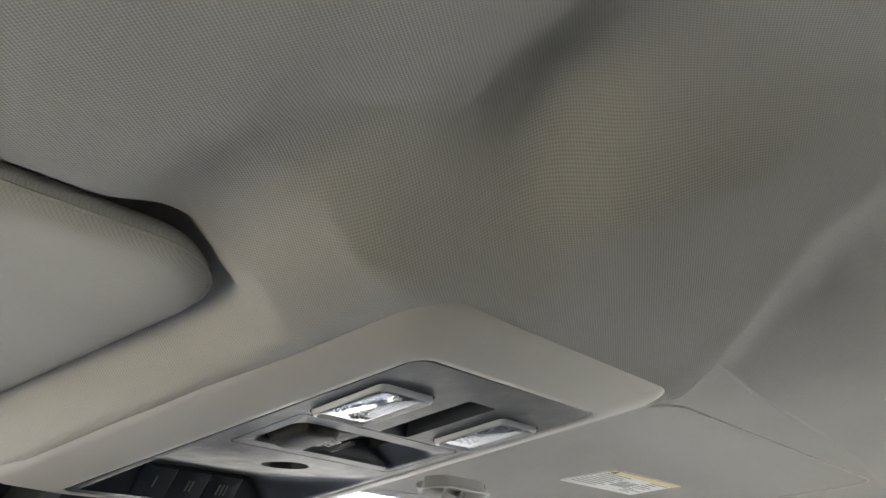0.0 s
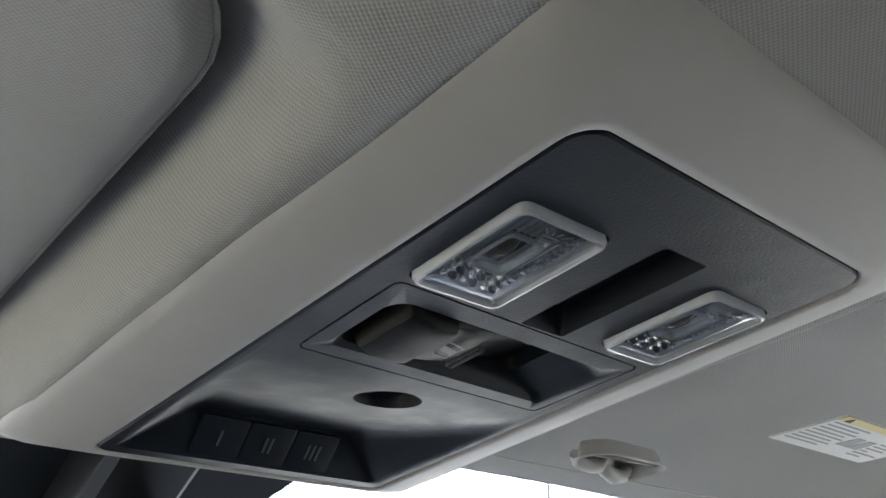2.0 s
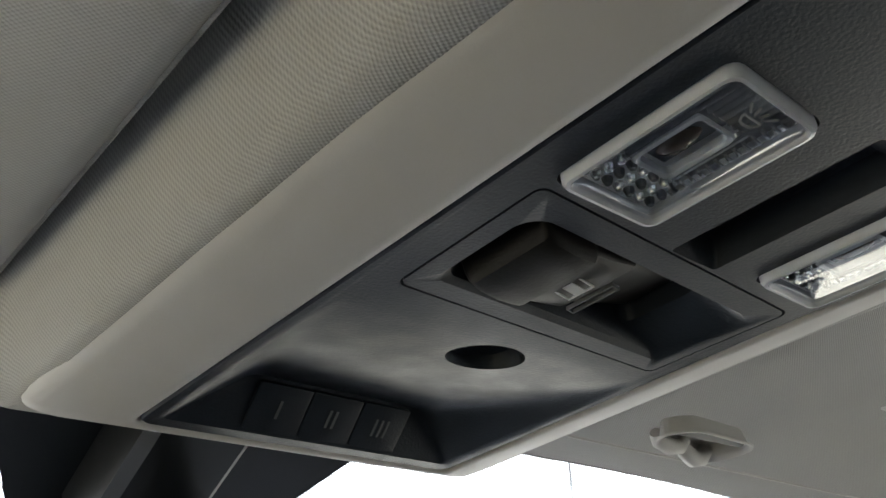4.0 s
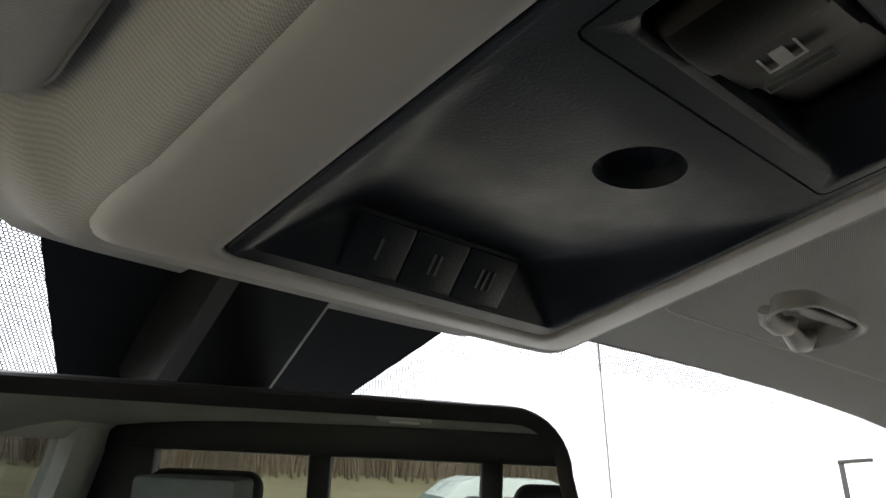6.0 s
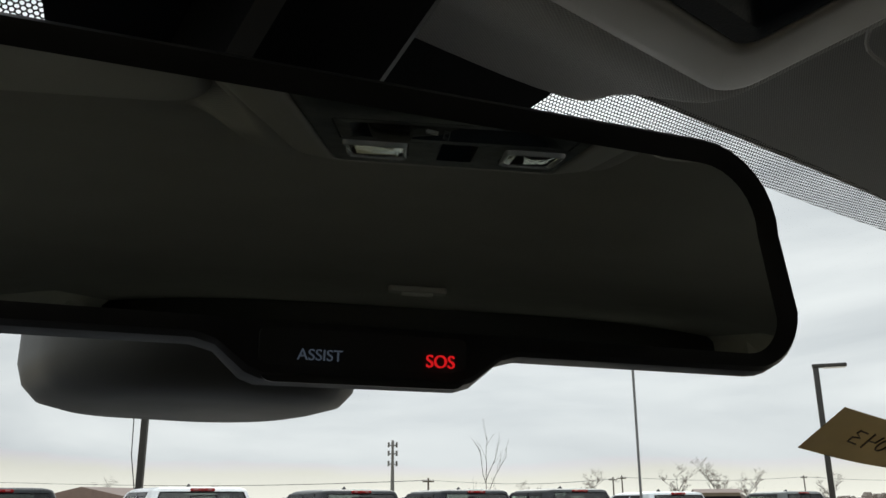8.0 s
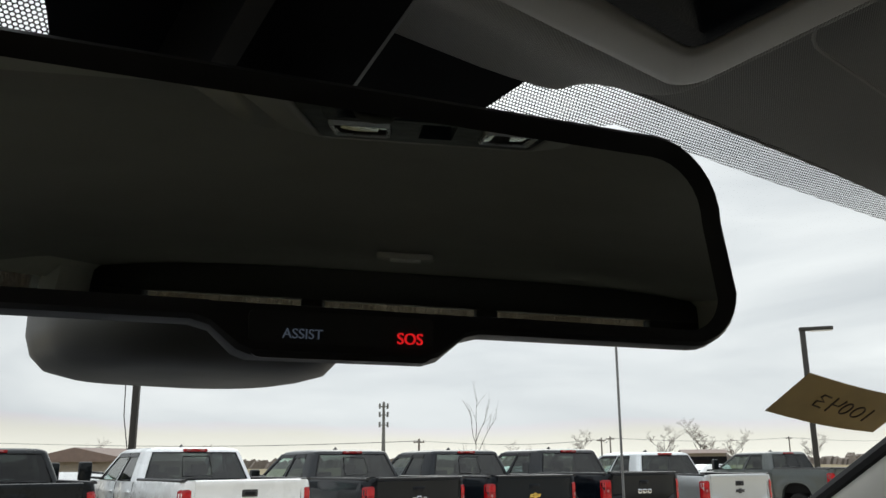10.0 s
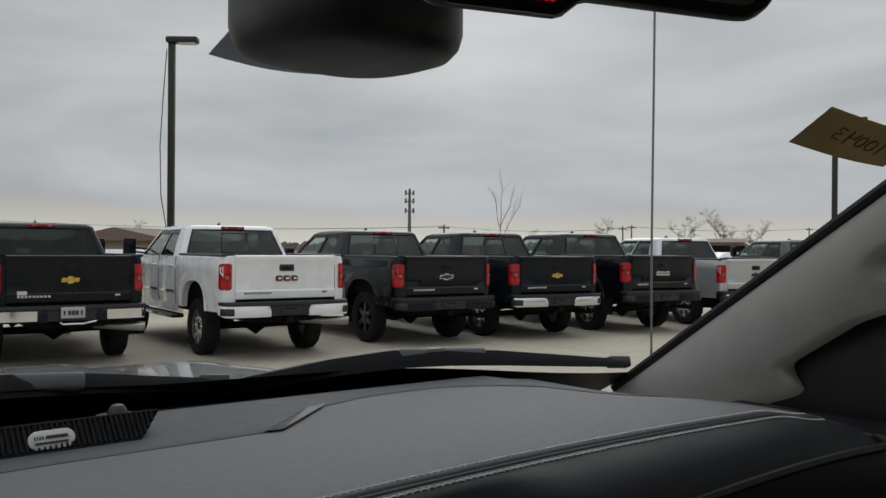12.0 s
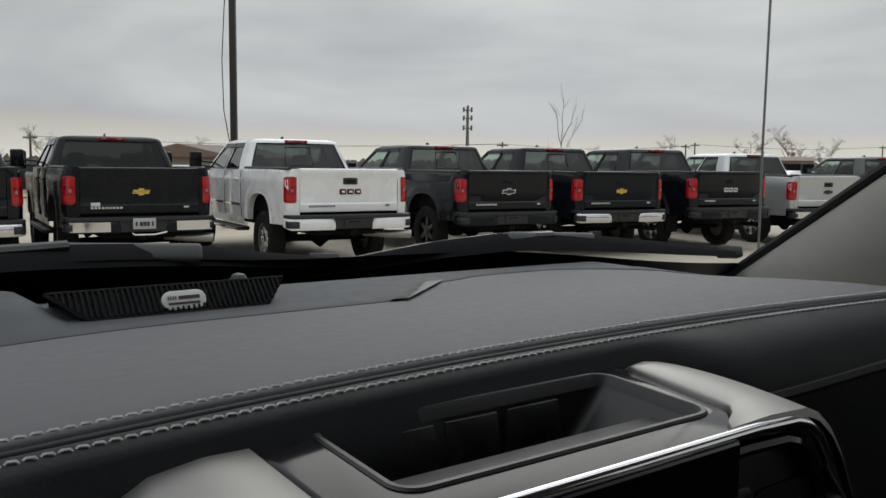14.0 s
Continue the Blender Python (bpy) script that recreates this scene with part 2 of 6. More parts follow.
# ---- building helpers ----
def mesh(name, bm, material, smooth=None):
    me = bpy.data.meshes.new(name)
    bmesh.ops.recalc_face_normals(bm, faces=bm.faces)
    bm.to_mesh(me)
    bm.free()
    for m in material if isinstance(material, (list, tuple)) else (material,):
        me.materials.append(m)
    if smooth is not None:
        me.shade_smooth()
        me.set_sharp_from_angle(angle=radians(smooth))
    return me


def thing(name, m, label, category, group="", kind=""):
    ob = new(name)
    ob.matrix_basis = m
    ob.empty_display_size = 0.05
    return tagged(ob, label, category, group, kind)


def part(name, bm, material, parent, label="", smooth=40):
    ob = new(name, bm if isinstance(bm, bpy.types.Mesh) else mesh(name, bm, material, smooth))
    ob.parent = parent
    return tagged(ob, label)


def single(name, bm, material, label, category, m=None, group="", kind="", smooth=40):
    ob = new(name, bm if isinstance(bm, bpy.types.Mesh) else mesh(name, bm, material, smooth))
    if m is not None:
        ob.matrix_basis = m
    return tagged(ob, label, category, group, kind)


def box(x0, x1, y0, y1, z0, z1, bevel=0.0, seg=2, bm=None, m=None):
    own = bmesh.new()
    bmesh.ops.create_cube(own, size=1, matrix=Matrix.LocRotScale(((x0 + x1) / 2, (y0 + y1) / 2, (z0 + z1) / 2), None, (abs(x1 - x0), abs(y1 - y0), abs(z1 - z0))))
    if bevel:
        bmesh.ops.bevel(own, geom=list(own.edges), offset=bevel, segments=seg, profile=0.5, affect="EDGES")
    if m is not None:
        own.transform(m)
    return add(bm, own)


def add(bm, own):
    """The faces of own added to bm; own is freed."""
    if bm is None:
        return own
    twin = {v: bm.verts.new(v.co) for v in own.verts}
    for f in own.faces:
        bm.faces.new([twin[v] for v in f.verts]).material_index = f.material_index
    own.free()
    return bm


def rr(x0, x1, y0, y1, r, n=5):
    """Outline of a rounded rectangle, anticlockwise. r: one radius or four (from x0,y0 round)."""
    rs = r if isinstance(r, (list, tuple)) else (r,) * 4
    pts = []
    for (cx, cy, a0), q in zip(((x0, y0, 180), (x1, y0, 270), (x1, y1, 0), (x0, y1, 90)), rs):
        ox, oy = cx + (q if cx == x0 else -q), cy + (q if cy == y0 else -q)
        for i in range(n + 1):
            a = radians(a0 + 90 * i / n)
            pts.append((ox + q * math.cos(a), oy + q * math.sin(a)))
    return pts


def loft(rings, close=True, cap0=False, cap1=False, bm=None):
    """A skin over rings of 3D points, all of one length."""
    own = bmesh.new()
    vs = [[own.verts.new(p) for p in r] for r in rings]
    k = len(rings[0])
    for a, b in zip(vs, vs[1:]):
        for i in range(k if close else k - 1):
            j = (i + 1) % k
            own.faces.new((a[i], a[j], b[j], b[i]))
    if cap0:
        own.faces.new(vs[0][::-1])
    if cap1:
        own.faces.new(vs[-1])
    return add(bm, own)


def prism(outline, z0, z1, bevel=0.0, bm=None, axis="z", m=None, seg=2):
    """An outline of 2D points pulled from z0 to z1. axis y: the outline is (x, z); axis x: it is (y, z)."""
    put = {"z": lambda a, b, c: (a, b, c), "y": lambda a, b, c: (a, c, b), "x": lambda a, b, c: (c, a, b)}[axis]
    own = loft([[put(a, b, z0) for a, b in outline], [put(a, b, z1) for a, b in outline]], cap0=True, cap1=True)
    bmesh.ops.recalc_face_normals(own, faces=own.faces)
    if bevel:
        caps = [e for e in own.edges if any(len(f.verts) > 4 or len(outline) == 4 for f in e.link_faces) and abs((e.verts[0].co - e.verts[1].co).dot(Vector(put(0, 0, 1)))) < 1e-7]
        bmesh.ops.bevel(own, geom=caps, offset=bevel, segments=seg, profile=0.5, affect="EDGES")
    if m is not None:
        own.transform(m)
    return add(bm, own)


def sheet(fn, us, vs, bm=None, thick=0.0):
    """A grid of points fn(u, v)."""
    own = bmesh.new()
    g = [[own.verts.new(fn(u, v)) for v in vs] for u in us]
    for a, b in zip(g, g[1:]):
        for i in range(len(vs) - 1):
            own.faces.new((a[i], a[i + 1], b[i + 1], b[i]))
    if thick:
        bmesh.ops.recalc_face_normals(own, faces=own.faces)
        bmesh.ops.solidify(own, geom=own.faces, thickness=thick)
    return add(bm, own)


def tube(path, r, n=8, bm=None, caps=True, flat=1.0):
    """A round bar along 3D points. r: one radius or one a point."""
    ps = [Vector(p) for p in path]
    rs = r if isinstance(r, (list, tuple)) else [r] * len(ps)
    rings = []
    for i, p in enumerate(ps):
        d = (ps[min(i + 1, len(ps) - 1)] - ps[max(i - 1, 0)]).normalized()
        side = d.cross(Vector((0, 0, 1)) if abs(d.z) < 0.9 else Vector((0, 1, 0))).normalized()
        up = side.cross(d)
        rings.append([p + rs[i] * (math.cos(2 * math.pi * k / n) * side + flat * math.sin(2 * math.pi * k / n) * up) for k in range(n)])
    return loft(rings, cap0=caps, cap1=caps, bm=bm)


def turned(profile, n=24, bm=None, m=None, caps=True):
    """A body of revolution about z from (radius, z) pairs."""
    own = loft([[(r * math.cos(2 * math.pi * k / n), r * math.sin(2 * math.pi * k / n), z) for k in range(n)] for r, z in profile], cap0=caps and profile[0][0] > 1e-6, cap1=caps and profile[-1][0] > 1e-6)
    bmesh.ops.remove_doubles(own, verts=own.verts, dist=1e-6)
    if m is not None:
        own.transform(m)
    return add(bm, own)


def carved(body, cutters):
    """The bmesh body with the bmeshes in cutters cut out of it."""
    bmesh.ops.recalc_face_normals(body, faces=body.faces)
    a = new("body", mesh("body", body, PIT))
    for c in cutters:
        b = new("cutter", mesh("cutter", c, PIT))
        k = a.modifiers.new("cut", "BOOLEAN")
        k.operation, k.solver, k.object = "DIFFERENCE", "EXACT", b
    bpy.context.view_layer.update()
    me = bpy.data.meshes.new_from_object(a.evaluated_get(bpy.context.evaluated_depsgraph_get()))
    for k in list(a.modifiers):
        b = k.object
        a.modifiers.remove(k)
        bpy.data.objects.remove(b)
    bpy.data.objects.remove(a)
    bm = bmesh.new()
    bm.from_mesh(me)
    bpy.data.meshes.remove(me)
    return bm


def lettering(body, size, m, thick=0.0006):
    """Words in the built-in font as a mesh bmesh, placed by m (x along the line, y up, z towards the reader)."""
    c = bpy.data.curves.new("words", "FONT")
    c.body, c.size, c.align_x, c.align_y, c.extrude = body, size, "CENTER", "CENTER", thick / 2
    o = new("words", c)
    bpy.context.view_layer.update()
    me = bpy.data.meshes.new_from_object(o.evaluated_get(bpy.context.evaluated_depsgraph_get()))
    bpy.data.objects.remove(o)
    bm = bmesh.new()
    bm.from_mesh(me)
    bpy.data.meshes.remove(me)
    bm.transform(m)
    return bm


def smooth01(a, b, x):
    t = min(1.0, max(0.0, (x - a) / (b - a)))
    return t * t * (3 - 2 * t)


def span(a, b, n):
    return [a + (b - a) * i / (n - 1) for i in range(n)]


I4 = Matrix.Identity(4)


# ---- the truck's cabin: glass, headliner, pillars, shell ----
def glass_y(x, z):
    return 0.66 + (1.76 - z) / 0.571 - 0.25 * x * x


def on_glass(x, y, off=0.0):
    """The point of the windscreen at x and y; off: metres towards the cabin."""
    z = 1.76 - (y - 0.66 + 0.25 * x * x) * 0.571
    return (x, y - 0.49 * off, z - 0.87 * off)


def glass_edge(s):
    """Half width of the windscreen at z."""
    return 0.795 + (1.89 - s) * 0.39


def header_y(x):
    return 0.419 - 0.165 * x * x + 0.010 * (1 - smooth01(0.09, 0.19, abs(x)))


def head_z(x, y):
    """Height of the headliner: a shallow dome, with a rounded pedestal coming down round the console."""
    a = abs(x)
    mid = 1.951 - 0.089 * smooth01(0.25, 1.0, -y)
    t = smooth01(0.17, header_y(x), y)
    base = mid + (1.894 - mid) * t - (0.11 - 0.08 * smooth01(0.7, 1.3, -y)) * (a / 0.8) ** 4
    back = max(0, -0.034 - y)
    d = max(0, a - max(0.03, 0.118 + 0.03 * max(0, y) - 0.72 * back))
    k = smooth01(0.045, 0.13, y)
    if x > 0:
        base -= 0.032 * smooth01(-0.017, -0.025, y) * smooth01(-1.0, -0.4, y) * smooth01(0.08, 0.30, a)
    else:
        base -= 0.045 * smooth01(0.043, 0.021, y) * smooth01(-0.28, 0.02, y) * smooth01(0.13, 0.24, a)
    slope = 0.80 * (math.hypot(d, 0.018) - 0.018) + 0.20 * back + 1.4 * back * back
    pedestal = 1.8815 - 0.0875 * max(y, -0.035) + (1 - k) * slope + k * (27.5 * d * d + 0.3 * d + 70 * max(0, d - 0.023) ** 2) + 0.0425 * smooth01(0.34, 0.43, y)
    if x < 0:
        ditch = 0.026 * smooth01(0.124, 0.150, a) * smooth01(0.02, 0.06, y) * smooth01(0.36, 0.31, y)
        base, pedestal = max(base, min(1.957, base + ditch * smooth01(0.30, 0.2, a))), pedestal + ditch
    h = max(0, 0.036 - abs(base - pedestal)) / 0.036
    # a soft finger beside the console, with a hollow curving round its end
    finger = 0.011 * math.exp(-((a - 0.165) / 0.034) ** 2) * smooth01(-0.22, -0.10, y) * smooth01(0.12, 0.03, y)
    bend = 0.105 + 0.040 * smooth01(-0.07, -0.16, y)
    hollow = 0.015 * math.exp(-((a - bend) / 0.034) ** 2) * smooth01(-0.24, -0.14, y) * smooth01(-0.030, -0.09, y)
    return min(base, pedestal) - h * h * 0.009 + (hollow - finger if x < 0 else 0)


xs = sorted(set([round(v, 4) for v in span(-0.30, 0.30, 121)] + [-0.112, 0.112] + [round(s * v, 4) for v in (0.34, 0.38, 0.43, 0.48, 0.54, 0.6, 0.66, 0.72, 0.78, 0.81) for s in (-1, 1)]))
ts = sorted(set([round(v, 4) for v in span(-0.16, 0.0, 33)] + [round(v, 4) for v in span(-0.5, 0.42, 93)] + [-1.64, -1.5, -1.3, -1.1, -0.9, -0.75, -0.62, -0.55, 0.425, 0.432] + [-0.02, 0.332]))
bm = bmesh.new()
grid = {}
for x, y in product(xs, ts):
    yy = y if y < 0.30 else 0.30 + (y - 0.30) * (header_y(x) - 0.30) / 0.132
    grid[x, y] = bm.verts.new((x, yy, head_z(x, yy)))
for (x0, x1), (y0, y1) in product(zip(xs, xs[1:]), zip(ts, ts[1:])):
    if not (x0 >= -0.1121 and x1 <= 0.1121 and y0 >= -0.0201 and y1 <= 0.3321):
        bm.faces.new((grid[x0, y0], grid[x1, y0], grid[x1, y1], grid[x0, y1]))
single("ceiling", bm, CLOTH, "cream knitted cloth headliner with a moulded hump round the console", "headliner", kind="structure", smooth=80)
# rolled front edge of the headliner
bm = bmesh.new()
rows = []
for x in span(-0.79, 0.79, 80):
    y, z = header_y(x), head_z(x, header_y(x))
    rows.append([(x, y, z), (x, y + 0.005, z + 0.003), (x, y + 0.006, z + 0.010), (x, y + 0.002, z + 0.018)])
bm = loft(rows, close=False)
single("trim", bm, CLOTH, "rolled front edge of the cream headliner", "trim", kind="structure", smooth=80)
bm = box(-0.86, 0.86, -1.75, 0.36, 1.972, 1.992, 0.008)
single("roof", bm, BLACK, "steel roof skin over the headliner", "roof", kind="structure")

# windscreen and its black print
bm = sheet(lambda u, s: (u * glass_edge(s), glass_y(u * glass_edge(s), s), s), span(-1.06, 1.06, 41), span(1.345, 1.925, 14))
ws = single("window_1", bm, PLAINGLASS, "raked clear windscreen with a black dotted border", "windscreen", kind="structure", smooth=80)
ws.visible_shadow = False


def print_sheet(name, x0, x1, lo, hi, material, label, nx=40, ny=6, off=0.003):
    """Ceramic print on the glass between y = lo(x) and hi(x)."""
    own = sheet(lambda x, v: on_glass(x, lo(x) + (hi(x) - lo(x)) * v, off), span(x0, x1, nx), span(0, 1, ny))
    uv = own.loops.layers.uv.new("print")
    for f in own.faces:
        for lp in f.loops:
            c = lp.vert.co
            lp[uv].uv = (c.x, (c.y + 0.25 * c.x * c.x) * 1.15)
    return single(name, own, material, label, "glass print", kind="structure", smooth=80)


def solid_half(y):
    return 0.124 - 0.5 * max(0, y - 0.425)


# solid panel behind the mirror
own = sheet(lambda v, y: on_glass(-solid_half(y) + 2 * solid_half(y) * v, y, 0.004), span(0, 1, 24), span(0.40, 0.63, 14))
single("trim", own, FRIT, "solid black print on the windscreen behind the mirror", "glass print", kind="structure", smooth=80)


def dot_low(x):
    a = abs(x)
    w = 0.020
    return header_y(x) - 0.012 + 0.012 + w + 0.115 * (1 - smooth01(0.125, 0.195, a))


print_sheet("trim", -0.80, 0.80, lambda x: header_y(x) - 0.02, dot_low, DOTS, "band of black dots along the top of the windscreen", nx=160, ny=8)
for s in (-1, 1):
    own = sheet(lambda v, z: on_glass(s * (glass_edge(z) - 0.016 * v), glass_y(glass_edge(z) - 0.016 * v, z), 0.003), span(0, 1, 4), span(1.36, 1.89, 30))
    uv = own.loops.layers.uv.new("print")
    for f in own.faces:
        for lp in f.loops:
            lp[uv].uv = (lp.vert.co.y, lp.vert.co.x)
    single("trim", own, FRIT, "black print down the windscreen's side", "glass print", kind="structure", smooth=80)


# broad black print along the foot of the screen
def foot_top(x):
    return 1.429 - 0.035 * smooth01(0.46, 0.95, abs(x)) + 0.016 * smooth01(0.22, -0.10, x)


own = sheet(lambda x, v: (x, glass_y(x, 1.345 + (foot_top(x) - 1.345) * v) - 0.003, 1.345 + (foot_top(x) - 1.345) * v), span(-0.98, 0.98, 60), span(0, 1, 5))
single("trim", own, FRIT, "black print along the foot of the windscreen", "glass print", kind="structure", smooth=80)


# pillars
def pillar_depth(z):
    """How far the pillar cover reaches back from the glass at height z."""
    return 0.20 + 0.10 * smooth01(1.45, 1.385, z) + 0.15 * smooth01(1.51, 1.63, z)


def pillar(s):
    rows = []
    for z in span(1.33, 1.90, 96):
        e = glass_edge(z) - 0.006
        g = Vector((s * e, glass_y(e, z), z))
        end = pillar_depth(z)
        row = [g + Vector((s * 0.03, -0.004, 0.0)), g + Vector((s * 0.004, -0.002, 0)), g + Vector((-s * 0.008, -0.008, -0.003)), g + Vector((-s * 0.011, -0.016, -0.004))]
        for i in range(1, 41):
            d = 0.016 + (end - 0.016) * i / 40
            q = math.sqrt(((d - 0.235) / 0.125) ** 2 + ((z - 1.627) / 0.050) ** 2)
            dip = 0.034 * smooth01(1.06, 0.62, q)
            row.append(g + Vector((s * (-0.009 - 0.19 * d + 1.1 * d * d + dip), -d, -0.005)))
        row += [row[-1] + Vector((s * 0.012, -0.010, 0)), row[-1] + Vector((s * 0.045, -0.012, 0)), row[-1] + Vector((s * 0.09, 0.0, 0))]
        rows.append(row)
    p = thing("wall_right" if s > 0 else "wall_left", I4, "cream plastic pillar trim beside the windscreen", "pillar trim", kind="structure")
    part("pillar_cover", loft(rows, close=False), PILLAR, p)
    seal = []
    for z in span(1.36, 1.89, 30):
        e = glass_edge(z) - 0.013
        seal.append((s * e, glass_y(e, z) - 0.007, z - 0.002))
    part("seal", tube(seal, 0.0085, 8), PIT, p, "black rubber seal")
    return p


pillar(1)
pillar(-1)
# shell of the cabin
shell = [("wall_left_1", -1), ("wall_right_1", 1)]
for name, s in shell:
    w = thing(name, I4, "dark door cards and body side under the side windows", "cabin wall", kind="structure")
    part("door_card", box(s * 0.90, s * 0.99, -1.75, 0.86, 0.55, 1.375, 0.02), BLACK, w)
    for y0, y1 in ((-1.75, -1.42), (-0.62, -0.40)):
        rows = [[(s * (0.90 - 0.10 * smooth01(1.36, 1.9, z)) + s * dx, y, z) for dx, y in ((0, y0), (0, y1), (0.06, y1), (0.06, y0))] for z in span(1.36, 1.90, 8)]
        part("pillar", loft(rows), PILLAR, w)
    part("sail_panel", prism([(0.42, 1.36), (1.02, 1.30), (1.02, 1.44), (0.80, 1.53), (0.66, 1.60), (0.58, 1.60)], s * 1.015, s * 1.045, 0.006, axis="x"), BLACK, w, "black triangular panel behind the pillar")
    rows = [[(s * x, y, z) for x, z in ((0.76, 1.86), (0.84, 1.79), (0.88, 1.80), (0.86, 1.97))] for y in span(-1.75, 0.36, 4)]
    part("rail", loft(rows, cap0=True, cap1=True), PILLAR, w)
    for y0, y1 in ((-1.42, -0.62), (-0.40, 0.62)):
        q = part("pane", sheet(lambda y, z: (s * (0.93 - 0.09 * smooth01(1.36, 1.9, z)), min(y, 0.62 - 0.9 * max(0, z - 1.5)), z), span(y0, y1, 8), span(1.36, 1.82, 6)), SIDECLEAR if y0 > -0.5 else TINT, w, "side window glass")
        q.visible_shadow = False
back = thing("wall_back", I4, "cab's back wall with a three-pane sliding window", "cabin wall", kind="structure")
part("panel", box(-0.93, 0.93, -1.78, -1.66, 0.55, 1.40, 0.01), BLACK, back)
part("panel", box(-0.90, 0.90, -1.72, -1.64, 1.775, 1.97, 0.01), BLACK, back)
for x0, x1 in ((-0.93, -0.68), (0.68, 0.93), (-0.265, -0.205), (0.205, 0.265)):
    part("post", box(x0, x1, -1.715, -1.645, 1.38, 1.79, 0.008), BLACK, back)
for x0, x1 in ((-0.68, -0.265), (-0.205, 0.205), (0.265, 0.68)):
    q = part("pane", box(x0, x1, -1.690, -1.686, 1.40, 1.78), BACKGLASS, back, "clear glass pane")
    q.visible_shadow = False
single("floor", box(-0.95, 0.95, -1.78, 1.2, 0.50, 0.56, 0.01), BLACK, "dark cabin floor", "floor", kind="structure")
single("wall_front", box(-0.97, 0.97, 0.90, 1.28, 0.50, 1.30, 0.01), BLACK, "bulkhead under the dash", "cabin wall", kind="structure")

# ---- overhead console ----
CM = pose(0, 0, 1.8725, -5.0)
console = thing("overhead_console", CM, "cream overhead console with a charcoal switch panel under the headliner", "overhead console")


def ring(x, y0, y1, r0, r1, h, bow=0.0):
    return [(a * (0.932 + 0.291 * b), b + bow * (1 - (a / x) ** 2) * smooth01(0.2, 0.31, b), h) for a, b in rr(-x, x, y0, y1, (r0, r0, r1, r1), 7)]


rings = [ring(0.0850, -0.002, 0.316, 0.010, 0.006, 0.006, 0.004), ring(0.0850, -0.002, 0.316, 0.010, 0.006, 0.0006, 0.004), ring(0.0862, -0.0032, 0.3172, 0.0112, 0.007, -0.0006, 0.004), ring(0.090, -0.007, 0.3205, 0.014, 0.008, -0.0004, 0.004),
         ring(0.117, -0.033, 0.3380, 0.020, 0.010, 0.0060, 0.007), ring(0.1232, -0.0395, 0.3440, 0.024, 0.012, 0.0092, 0.008), ring(0.1260, -0.0420, 0.3465, 0.026, 0.014, 0.0135, 0.008), ring(0.1264, -0.0422, 0.3468, 0.026, 0.014, 0.034, 0.008)]
part("bezel", loft(rings), CREAM, console, "smooth cream plastic surround", smooth=50)


def scoop_depth(x, y):
    """Depth of the dish: a floor that falls forwards between sloping flanks, ended by the wall of the buttons."""
    floor = 0.0196 * (max(0.0, y - 0.172) / 0.112) ** 1.35
    flank = max(0.0, 0.0790 - abs(x)) * 0.62
    wall = max(0.0, 0.3066 - y) * 1.07
    a, b = sorted((floor, flank))
    a -= 0.0010 * max(0, 1 - (b - a) / 0.003) ** 2
    return max(0.0, min(a, wall))


def scoop():
    ys = [0.172] + span(0.180, 0.280, 17) + span(0.283, 0.3066, 11)
    rows = []
    for x in span(-0.0792, 0.0792, 61):
        rows.append([(x, 0.171, -0.01)] + [(x, y, scoop_depth(x, y) - 0.0002) for y in ys] + [(x, 0.3072, -0.01)])
    return loft(rows, cap0=True, cap1=True)


def pocket(x0, x1, y0, y1, depth, r, slope=0.004):
    rings = [[(a, b, h) for a, b in rr(x0 + k, x1 - k, y0 + k, y1 - k, max(0.0008, r), 4)] for k, h in ((-0.0004, -0.01), (0.0, 0.0002), (slope, depth))]
    return loft(rings, cap0=True, cap1=True)


def outline_groove(x0, x1, y0, y1, r, w, depth):
    o = rr(x0, x1, y0, y1, r, 5)
    i = rr(x0 + w, x1 - w, y0 + w, y1 - w, r - w * 0.6, 5)
    own = bmesh.new()
    vs = [[own.verts.new((a, b, h)) for a, b in q] for q, h in ((o, -0.01), (o, depth), (i, depth), (i, -0.01))]
    k = len(o)
    for n_ in range(4):
        for j in range(k):
            own.faces.new((vs[n_][j], vs[n_][(j + 1) % k], vs[(n_ + 1) % 4][(j + 1) % k], vs[(n_ + 1) % 4][j]))
    return own


slab = loft([ring(0.0842, -0.0012, 0.3152, 0.010, 0.006, h, 0.004) for h in (0.034, 0.0008)] + [ring(0.0834, -0.0004, 0.3144, 0.009, 0.006, 0.0, 0.004)], cap0=True, cap1=True)
hole = turned([(0.0105, 0.011), (0.0135, 0.009), (0.0150, 0.003), (0.0158, -0.002), (0.0165, -0.01)], 40)
hole.transform(Matrix.Translation((0.003, 0.1930, 0)) @ Matrix.Diagonal((1.10, 0.98, 1, 1)))
slotrings = [[(a, b, h) for a, b in rr(*q, 0.0015, 3)] for q, h in (((-0.0075, 0.0185, 0.0265, 0.0975), -0.01), ((-0.0065, 0.0175, 0.0275, 0.0965), 0.0), ((-0.003, 0.0165, 0.036, 0.092), 0.011))]
